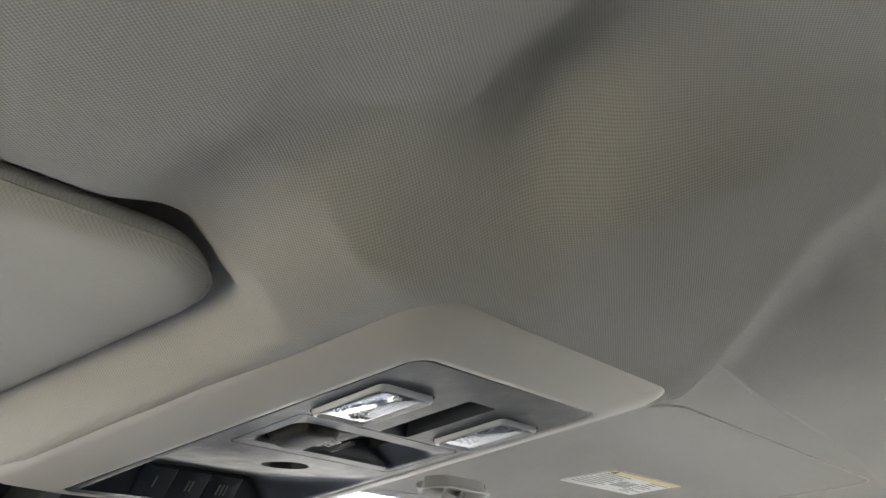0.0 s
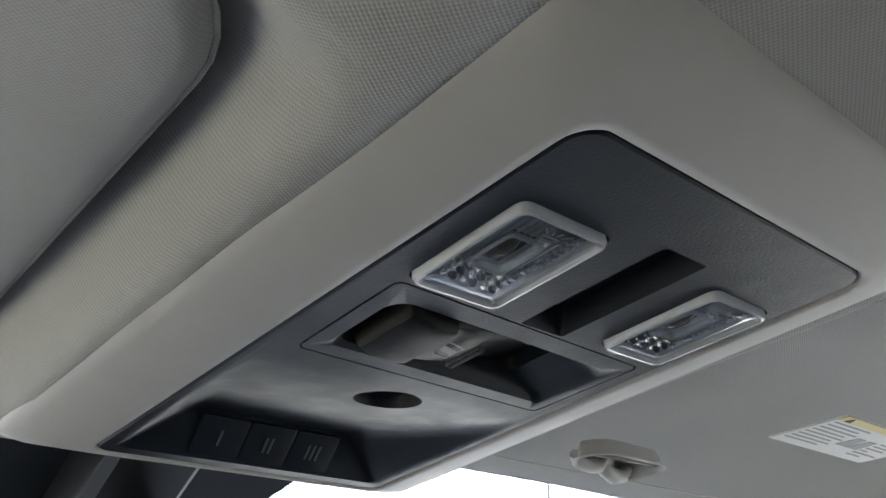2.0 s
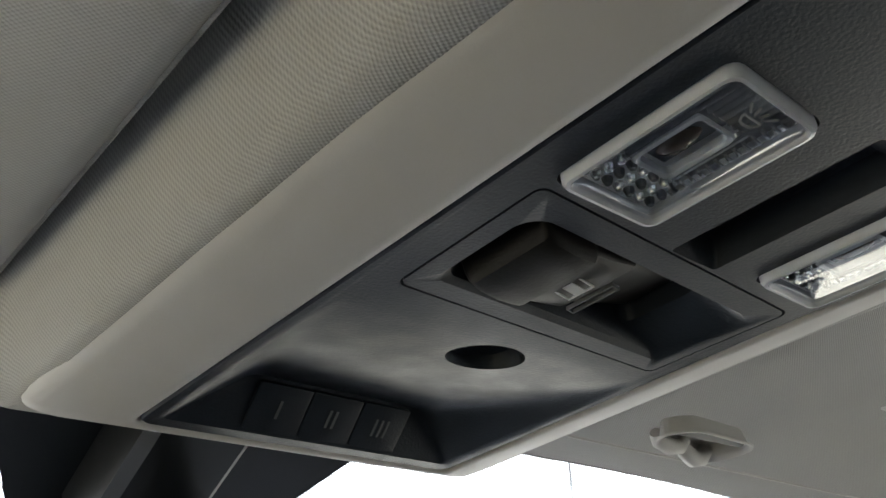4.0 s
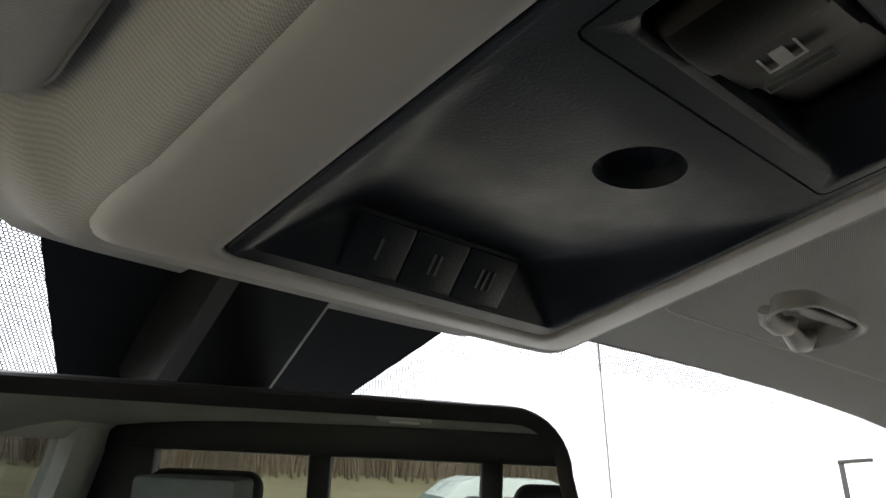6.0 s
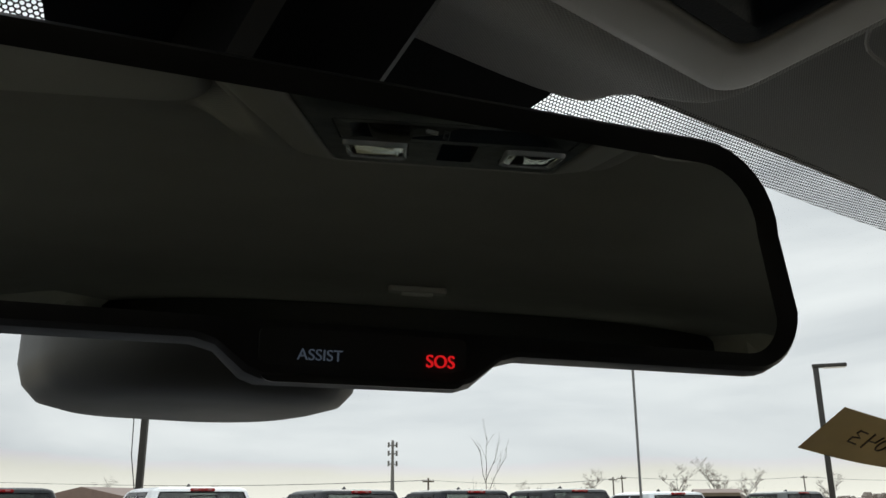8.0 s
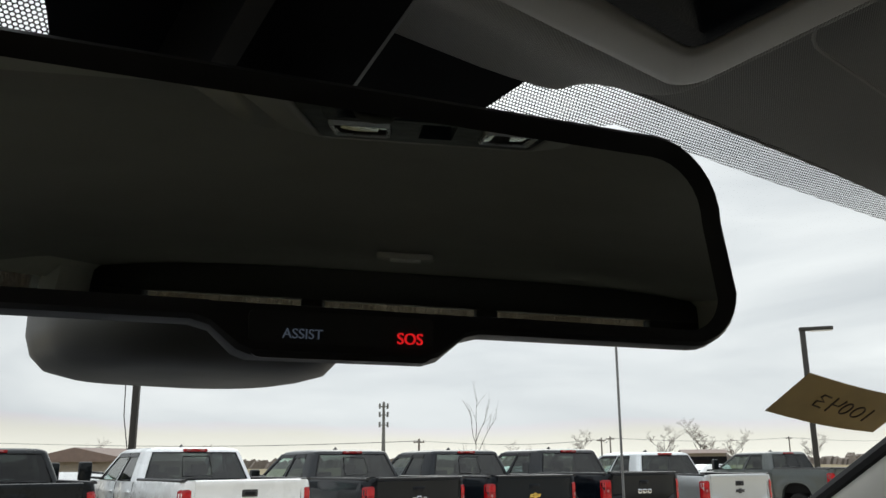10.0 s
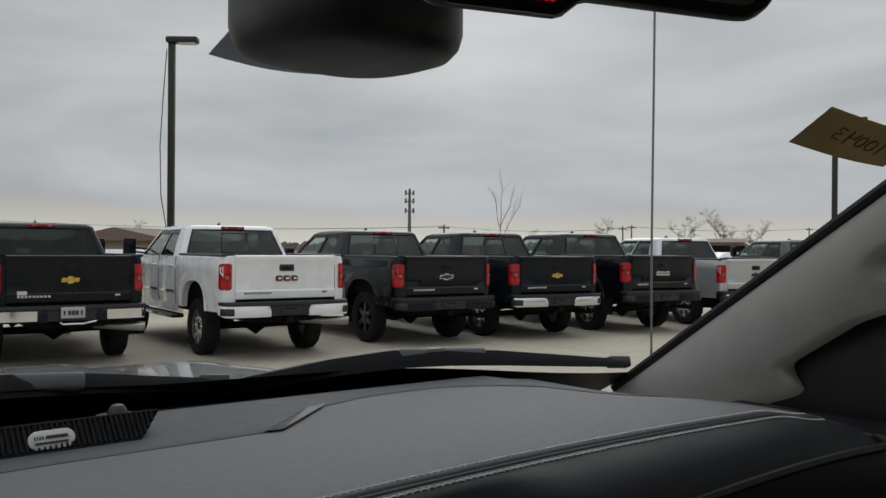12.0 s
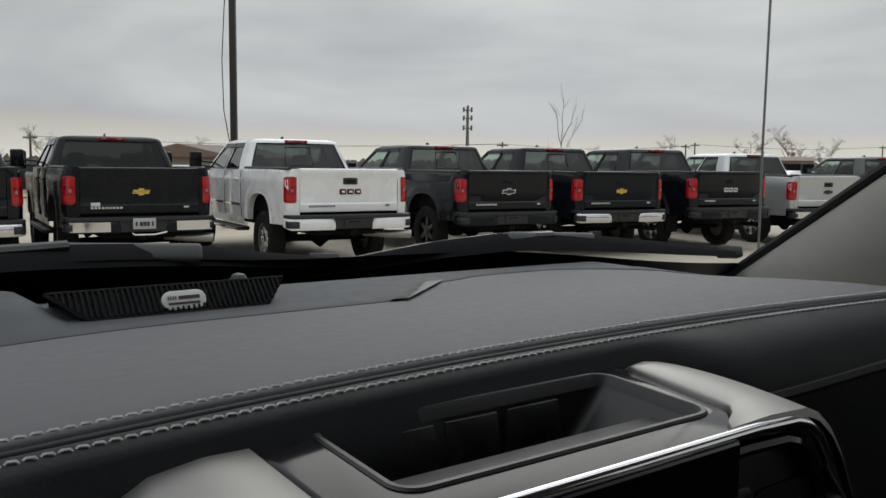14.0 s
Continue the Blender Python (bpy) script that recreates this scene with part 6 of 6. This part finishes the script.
    rw = part("rear_window", sheet(lambda u, z: onback(u, z, 0.004), span(-1.0, 1.0, 13), span(wz0, wz1, 4)), tint, t, "dark tinted rear glass", smooth=60)
    part("border", tube([onback(u, z, 0.006) for u, z in [(u, wz0) for u in span(-0.985, 0.985, 9)] + [(u, wz1 - 0.004) for u in span(0.985, -0.985, 9)] + [(-0.985, wz0)]], 0.012, 5, caps=False), GLOSSBLACK, rw, "black glass border")
    if slider:
        part("slider_frame", tube([onback(u, z, 0.008) for u, z in ((-0.30, wz0 + 0.05), (0.30, wz0 + 0.05), (0.30, wz1 - 0.06), (-0.30, wz1 - 0.06), (-0.30, wz0 + 0.05))], 0.010, 5, caps=False), BLACK, rw, "black slider frame")
    st = part("brake_lamp", prism(rr(-0.20, 0.20, -0.024, 0.022, 0.012), -0.016, 0.03, 0.005, axis="y", m=Matrix.Translation(onback(0, belt + 0.470, 0.0))), RED, t, "red high brake lamp")
    for a in (-0.115, 0.115):
        part("clear_band", box(a - 0.035, a + 0.035, -0.020, -0.014, -0.012, 0.012, 0.003, m=Matrix.Translation(onback(0, belt + 0.470, 0.0))), CLEARLAMP, st, "pale cargo lamp")
    for s in (-1, 1):
        for k, (f0, f1, g0, g1) in enumerate(((0.155, 0.487, 0.205, 0.502), (0.518, 0.964, 0.523, 0.908))):
            def onside(f, z, off):
                xw, ya, yb = hoop(z)
                q = (z - belt) / 0.45
                lo, hi = f0 + (g0 - f0) * q, f1 + (g1 - f1) * q
                return (s * (xw + off), ya + (yb - ya) * (lo + (hi - lo) * f), z)
            w_ = part("side_window", sheet(lambda f, z: onside(f, z, -0.010), span(0, 1, 4), span(belt + 0.01, belt + 0.437, 5)), FRONTPANE if k else REARPANE, t, "pale green side glass" if k else "tinted side glass", smooth=60)
            part("surround", tube([onside(f, z, -0.002) for f, z in ((0.02, belt + 0.02), (0.98, belt + 0.02), (0.98, belt + 0.425), (0.02, belt + 0.425), (0.02, belt + 0.02))], 0.012, 5, caps=False), GLOSSBLACK, w_, "black window surround")
            part("rain_guard", sheet(lambda f, z: onside(f, z, 0.008), span(0.02, 0.98, 4), span(belt + 0.375, belt + 0.437, 3)), GLOSSBLACK, w_, "dark rain guard")
    part("windscreen", sheet(lambda u, z: (u * (hoop(z)[0] - 0.05), hoop(z)[2] - 0.03, z), span(-1, 1, 7), span(belt, belt + 0.44, 4)), FRONTPANE, t, "clear windscreen", smooth=60)
    for x, y in ((-0.42, c0 + 1.05), (0.42, c0 + 1.05), (-0.50, c0 + 0.32), (0.0, c0 + 0.32), (0.50, c0 + 0.32)):
        h = 0.26 if y > c0 + 0.5 else 0.14
        part("headrest", box(x - 0.14, x + 0.14, y - 0.06, y + 0.05, belt + h - 0.20, belt + h, 0.04, 3), UNDER, t, "dark headrest")
        part("seat_back", box(x - 0.25, x + 0.25, y - 0.08, y + 0.10, 1.10 + L, belt + h - 0.21, 0.05, 3), UNDER, t, "dark seat back")
    part("fin", prism([(2.75, roof + 0.004), (2.93, roof + 0.004), (2.81, roof + 0.065)], -0.012, 0.012, 0.004, axis="x"), BLACK, t, "roof aerial fin")
    for x, y in ((-0.85, 1.15), (0.85, 1.15), (-0.85, c1 + 0.74), (0.85, c1 + 0.74)):
        wheel(t, x, y, wr, rim, spokes)
    return t


def parked(x, y, turn, **k):
    """A pickup whose rear left corner stands at x, y."""
    a = radians(turn)
    return pickup(pose(x + math.cos(a), y + math.sin(a), 0, 0, 0, turn) @ Matrix.Diagonal((0.965, 1, 1, 1)), **k)


parked(-0.12, 12.3, -6, label="black pickup with a chrome bumper parked at the row's end", paint=P_BLACK, tow_mirrors=True)
parked(2.22, 11.9, -6, label="dusty black pickup with gold emblem and chrome bumper plates", paint=P_DUSTY, bumper="plates", tow_mirrors=True, plate=True, wr=0.42, lift=0.02, sticker=True, tail_lip=False, slider=False, dark_glass=True, dual_exhaust=True, flare=True)
parked(4.91, 10.96, -6, label="white heavy-duty pickup with a white bumper and chrome wheels", paint=P_WHITE, bumper="white", badge="blocks_red", dual_exhaust=True, lift=0.03, rim=CHROME, spokes=8, tow_mirrors=True, wr=0.42, tail_lip=False)
parked(7.87, 10.9, -7, label="black pickup with black wheels and a dark bumper", paint=P_BLACK, bumper="dark", badge="bow_chrome", rim=RIMBLACK, wr=0.43)
parked(10.10, 10.52, -11, label="charcoal pickup with gold emblem and a chrome bumper", paint=P_CHARCOAL, rim=CHROME)
parked(12.58, 10.03, -11, label="black pickup with mud flaps and a dark bumper", paint=P_BLACK, bumper="dark", badge="blocks", rim=CHROME, flare=True, lift=0.02, slider=False, bars=6)
parked(15.27, 9.67, -15, label="silver pickup with chrome bumper plates", paint=P_SILVER, bumper="plates", badge="bow_dark", rim=CHROME, lift=-0.04, slider=False, tail_lip=False, bars=0)
parked(23.0, 10.6, -15, label="grey-green pickup at the far end of the row", paint=P_GREEN, badge="bow_chrome", rim=CHROME, tow_mirrors=True)


# ---- poles, tower, trees and far things ----
POLE = mat("bronze_pole", (0.035, 0.033, 0.030), rough=0.5, metal=0.3, noise_scale=8, noise_amount=0.15)
POLEGREY = mat("grey_pole", (0.16, 0.16, 0.155), rough=0.6, noise_scale=8, noise_amount=0.15)
WOOD = mat("weathered_pole_wood", (0.11, 0.09, 0.07), rough=0.9, noise_scale=8, noise_amount=0.25)
BARK = mat("grey_bark", (0.085, 0.075, 0.065), rough=0.95, noise_scale=12, noise_amount=0.3)
TWIGS = mat("bare_twigs", (0.19, 0.16, 0.135), rough=0.95, noise_scale=2, noise_amount=0.3)
SIDING = mat("tan_siding", (0.30, 0.26, 0.21), rough=0.8, noise_scale=4, noise_amount=0.08)
ROOFMETAL = mat("brown_roof", (0.21, 0.15, 0.125), rough=0.7, noise_scale=4, noise_amount=0.1)


def street_lamp(x, y, h, turn, arm, label, material=POLE, r=0.09):
    t = thing("street_lamp", pose(x, y, 0, 0, 0, turn), label, "street lamp", "lot lamps")
    part("footing", turned([(0.30, 0), (0.30, 0.7), (0.26, 0.75), (0, 0.76)], 18), CONCRETE, t, "round concrete footing")
    part("pole", box(-r, r, -r, r, 0.7, h, 0.02), material, t)
    hd = part("head", box(-0.12, arm, -0.14, 0.14, h - 0.02, h + 0.12, 0.03), material, t, "flat lamp head")
    part("lens", box(arm * 0.25, arm - 0.06, -0.11, 0.11, h - 0.045, h - 0.015, 0.008), LABELWHITE, hd, "pale lamp lens")
    return t


lp = street_lamp(7.86, 19.69, 6.46, -40, 0.62, "dark square-section lot lamp with a loose hanging cable", r=0.075)
part("cable", tube([(-0.12, 0, 6.3), (-0.20, 0, 5.2), (-0.27, 0, 4.0), (-0.24, 0, 2.8), (-0.10, 0, 2.0)], 0.012, 6), BLACK, lp, "loose dark cable")
street_lamp(32.07, 15.1, 6.55, -60, 1.1, "dark lot lamp with an arm and a flat head", r=0.10)
street_lamp(-14.0, -24.0, 7.0, 60, 0.9, "grey lot lamp behind the cab", POLEGREY)

# cell tower
ct = thing("cell_tower", pose(194.2, 248, 0), "grey lattice mobile phone tower with aerial panels", "tower")
part("mast", turned([(0.8, 0), (0.4, 23.4), (0, 23.6)], 10), POLEGREY, ct)
for z in (15.0, 18.6, 21.6):
    arr = part("platform", turned([(1.5, z), (1.5, z + 0.2), (0.4, z + 0.3)], 12), POLEGREY, ct, "aerial platform")
    for k in range(6):
        a = k * math.pi / 3
        part("aerial_panel", box(-0.25, 0.25, -0.15, 0.15, -0.9, 0.9, m=Matrix.Translation((1.7 * math.cos(a), 1.7 * math.sin(a), z + 0.3)) @ pose(0, 0, 0, 0, 0, 60 * k + 90)), POLEGREY, arr)


def bare_tree(m, h, spread, seed, label, depth=4, thin=1.0, name="tree"):
    """A leafless tree: tapered trunk with limbs, branching to fine twigs."""
    rnd = random.Random(seed)
    t = thing(name, m, label, "tree")
    trunk, limbs, twigs = bmesh.new(), bmesh.new(), bmesh.new()

    def grow(p, d, length, r, level):
        k = 4
        pts, rs = [p], [r]
        for i in range(k):
            d = (d + Vector((rnd.uniform(-1, 1), rnd.uniform(-1, 1), rnd.uniform(-0.4, 0.9))) * (0.10 + 0.05 * level)).normalized()
            p = p + d * (length / k)
            pts.append(p)
            rs.append(r * (1 - 0.62 * (i + 1) / k))
        tube(pts, rs, 6 if level < 2 else 4, bm=trunk if level == 0 else limbs if level < 3 else twigs)
        if level < depth:
            for i in range(rnd.randint(3, 5) if level else 6):
                q = rnd.uniform(0.35, 1.0)
                j = min(k - 1, int(q * k))
                base = pts[j].lerp(pts[j + 1], q * k - j)
                side = Vector((rnd.uniform(-1, 1), rnd.uniform(-1, 1), 0)).normalized()
                nd = (d * 0.75 + side * spread + Vector((0, 0, 0.25))).normalized()
                grow(base, nd, length * rnd.uniform(0.42, 0.66), max((0.006 if depth < 5 else 0.010) * thin, r * (0.52 if depth < 5 else 0.46)), level + 1)

    grow(Vector((0, 0, 0)), Vector((0, 0, 1)), h * 0.62, h * 0.020 * thin, 0)
    part("trunk", trunk, BARK, t)
    part("limbs", limbs, BARK, t)
    tagged(part("twigs", twigs, TWIGS, t), kind="stuff")
    return t


# the slim tree beyond the row, and the round trees on the horizon
bare_tree(pose(26.0, 27.0, 0), 4.6, 0.55, 23, "slim young leafless tree beyond the row", depth=2, thin=0.36)
far = bare_tree(pose(114, 70, 0), 6.6, 1.0, 5, "round leafless tree on the horizon", depth=5, thin=0.9)
for x, y, k, r in ((108, 72, 0.85, 80), (120, 68, 0.8, 150), (98, 80, 0.8, 220), (92, 86, 0.6, 300), (17, 85, 0.62, 20), (31, 86, 0.55, 200), (13, 88, 0.5, 40), (150, 70, 0.8, 120), (62, 120, 0.6, 10), (176, 60, 0.7, 50)):
    copy_thing(far, pose(x, y, 0, 0, 0, r) @ Matrix.Diagonal((k, k, k, 1)))

# low line of far woods
rnd = random.Random(8)
wood = bmesh.new()
for i in range(420):
    a = radians(-10 + 100 * i / 420)
    d = rnd.uniform(330, 420)
    x, y = d * math.sin(a), d * math.cos(a)
    h = rnd.uniform(2.0, 4.5)
    for j in range(3):
        w = rnd.uniform(1.5, 4)
        ox = rnd.uniform(-3, 3)
        prism([(x + ox - w, 0), (x + ox + w, 0), (x + ox + w * 0.7, h * 0.6), (x + ox + w * 0.2, h * rnd.uniform(0.8, 1.1)), (x + ox - w * 0.5, h * 0.75)], y + j, y + j + 1.2, bm=wood, axis="y")
single("far_woods", wood, TWIGS, "low brown line of leafless woods on the horizon", "woods", kind="stuff", smooth=None)


# woods behind the truck, seen in the mirror
BRUSH = mat("brown_woods", (0.22, 0.165, 0.125), rough=0.95, noise_scale=1.5, noise_amount=0.35, big=0.2)
wood = bmesh.new()
rnd = random.Random(4)
for i in range(900):
    x, y = rnd.uniform(-75, 75), rnd.uniform(-78, -56)
    h = rnd.uniform(7, 12)
    tube([(x, y, 0), (x + rnd.uniform(-1.0, 1.0), y, h * 0.5), (x + rnd.uniform(-2.4, 2.4), y, h)], [0.10, 0.06, 0.02], 4, bm=wood)
    for j in range(8):
        z = rnd.uniform(0.25, 0.9) * h
        dx = rnd.uniform(-3.2, 3.2)
        tube([(x, y, z), (x + dx, y + rnd.uniform(-1, 1), z + rnd.uniform(0.3, 2.6))], [0.055, 0.02], 3, bm=wood, caps=False)
single("woods", wood, BRUSH, "dense brown leafless woods behind the lot", "woods", kind="stuff", smooth=None)
single("brush_bank", sheet(lambda x, v: (x, -79 + 4 * v, 6.5 * (1 - v) + 0.8 * math.sin(x * 0.7) * (1 - v)), span(-120, 120, 80), span(0, 1, 5)), BRUSH, "brown brush bank at the back of the woods", "brush", kind="stuff", smooth=80)


# utility poles and wires
UP = []
for i, (x, y, h) in enumerate(((30, 160, 6.2), (119, 140, 6.6), (181, 140, 7.6), (190, 144, 8.2), (283, 140, 9.4), (380, 130, 10))):
    t = thing("utility_pole", pose(x, y, 0, 0, 0, -30), "brown wooden utility pole with a crossarm", "utility pole", "utility poles")
    part("pole", turned([(0.24, 0), (0.18, h), (0, h + 0.1)], 8), WOOD, t)
    part("crossarm", box(-1.2, 1.2, -0.07, 0.07, h - 0.8, h - 0.55), WOOD, t)
    for s in (-1.0, -0.4, 0.4, 1.0):
        part("insulator", turned([(0.06, h - 0.55), (0.05, h - 0.3), (0, h - 0.28)], 6, m=Matrix.Translation((s, 0, 0))), POLEGREY, t)
    UP.append(Vector((x, y, h - 0.4)))
for a, b in zip(UP, UP[1:]):
    for off in (-0.9, 0.9):
        pts = [a.lerp(b, q) + Vector((off * 0.8, off * 0.5, -1.0 * math.sin(math.pi * q))) for q in span(0, 1, 9)]
        single("overhead_wire", tube(pts, 0.03, 4), BLACK, "sagging black overhead wire", "wire", group="overhead wires")


def building(m, w, d, h, ridge, label, wall=SIDING, doors=3):
    t = thing("building", m, label, "building", "far buildings")
    part("wall", box(-w / 2, w / 2, -d / 2, d / 2, 0, h), wall, t)
    roof = prism([(-d / 2 - 0.4, h), (d / 2 + 0.4, h), (0, h + ridge)], -w / 2 - 0.4, w / 2 + 0.4, axis="x")
    part("roof", roof, ROOFMETAL, t, "brown metal roof")
    for i in range(doors):
        x = -w / 2 + w * (i + 0.5) / doors
        q = part("window", box(x - 0.9, x + 0.9, -d / 2 - 0.06, -d / 2, 1.0, min(h - 0.4, 2.4)), GLOSSBLACK, t, "dark window")
        part("frame", box(x - 1.0, x + 1.0, -d / 2 - 0.10, -d / 2 - 0.06, 0.92, 1.0), LABELWHITE, q)
    return t


building(pose(24.6, 63, 0, 0, 0, 35), 9, 9, 1.95, 0.95, "low tan building with a brown roof")
building(pose(101, 62, 0, 0, 0, -50), 5, 5, 2.6, 0.5, "small tan block building under the trees")


# low far cars
def far_car(m, paint, label, group):
    t = thing("car", m, label, "car", group)
    lower = [(-2.2, 0.35), (2.2, 0.35), (2.25, 0.75), (1.2, 0.92), (-1.6, 0.98), (-2.25, 0.85)]
    part("body", prism(lower, -0.88, 0.88, 0.08, axis="x"), paint, t, smooth=40)
    cab = loft([[(x, y, z) for x, y in rr(-w, w, a, b, 0.12, 4)] for w, a, b, z in ((0.84, -1.75, 1.30, 0.90), (0.72, -1.35, 0.75, 1.35), (0.66, -1.10, 0.45, 1.45))], cap1=True)
    part("cabin", cab, paint, t, smooth=40)
    part("rear_window", sheet(lambda u, v: (u * (0.70 - 0.08 * v), -1.70 + 0.36 * v - 0.02, 0.98 + 0.32 * v), span(-1, 1, 3), span(0, 1, 3), thick=0.01), AUTOGLASS, t)
    part("windscreen", sheet(lambda u, v: (u * (0.72 - 0.08 * v), 1.20 - 0.45 * v + 0.03, 0.96 + 0.36 * v), span(-1, 1, 3), span(0, 1, 3), thick=0.01), SIDEGLASS, t)
    for s in (-1, 1):
        part("side_window", sheet(lambda u, v: (s * (0.825 - 0.10 * v), -1.25 + 2.0 * u * (1 - 0.2 * v) + 0.15 * v, 0.98 + 0.32 * v), span(0, 1, 4), span(0, 1, 3), thick=0.01), AUTOGLASS, t)
        for y in (-1.35, 1.4):
            part("wheel", turned([(0.14, -0.10), (0.31, -0.10), (0.33, 0), (0.31, 0.10), (0.14, 0.10)], 18, m=Matrix.Translation((s * 0.80, y, 0.33)) @ pose(0, 0, 0, 0, 90)), TYRE, t)
    return t


c = far_car(pose(1.4, -16.5, 0, 0, 0, 75), P_WHITE, "white car parked behind the truck", "cars behind")
copy_thing(c, pose(4.4, -17.6, 0, 0, 0, 60))
copy_thing(c, pose(8.4, -18.2, 0, 0, 0, 70))
c = far_car(pose(12.6, 37, 0, 0, 0, 70), P_WHITE, "white car far across the lot", "far cars")
copy_thing(c, pose(9.6, 39, 0, 0, 0, 66))
c2 = far_car(pose(6.6, 40, 0, 0, 0, 90), P_CHARCOAL, "dark car far across the lot", "far cars")
copy_thing(c2, pose(32, 40, 0, 0, 0, 60))
copy_thing(c, pose(40, 38, 0, 0, 0, 60))
copy_thing(c2, pose(47, 35, 0, 0, 0, 70))
copy_thing(c, pose(54, 33, 0, 0, 0, 70))
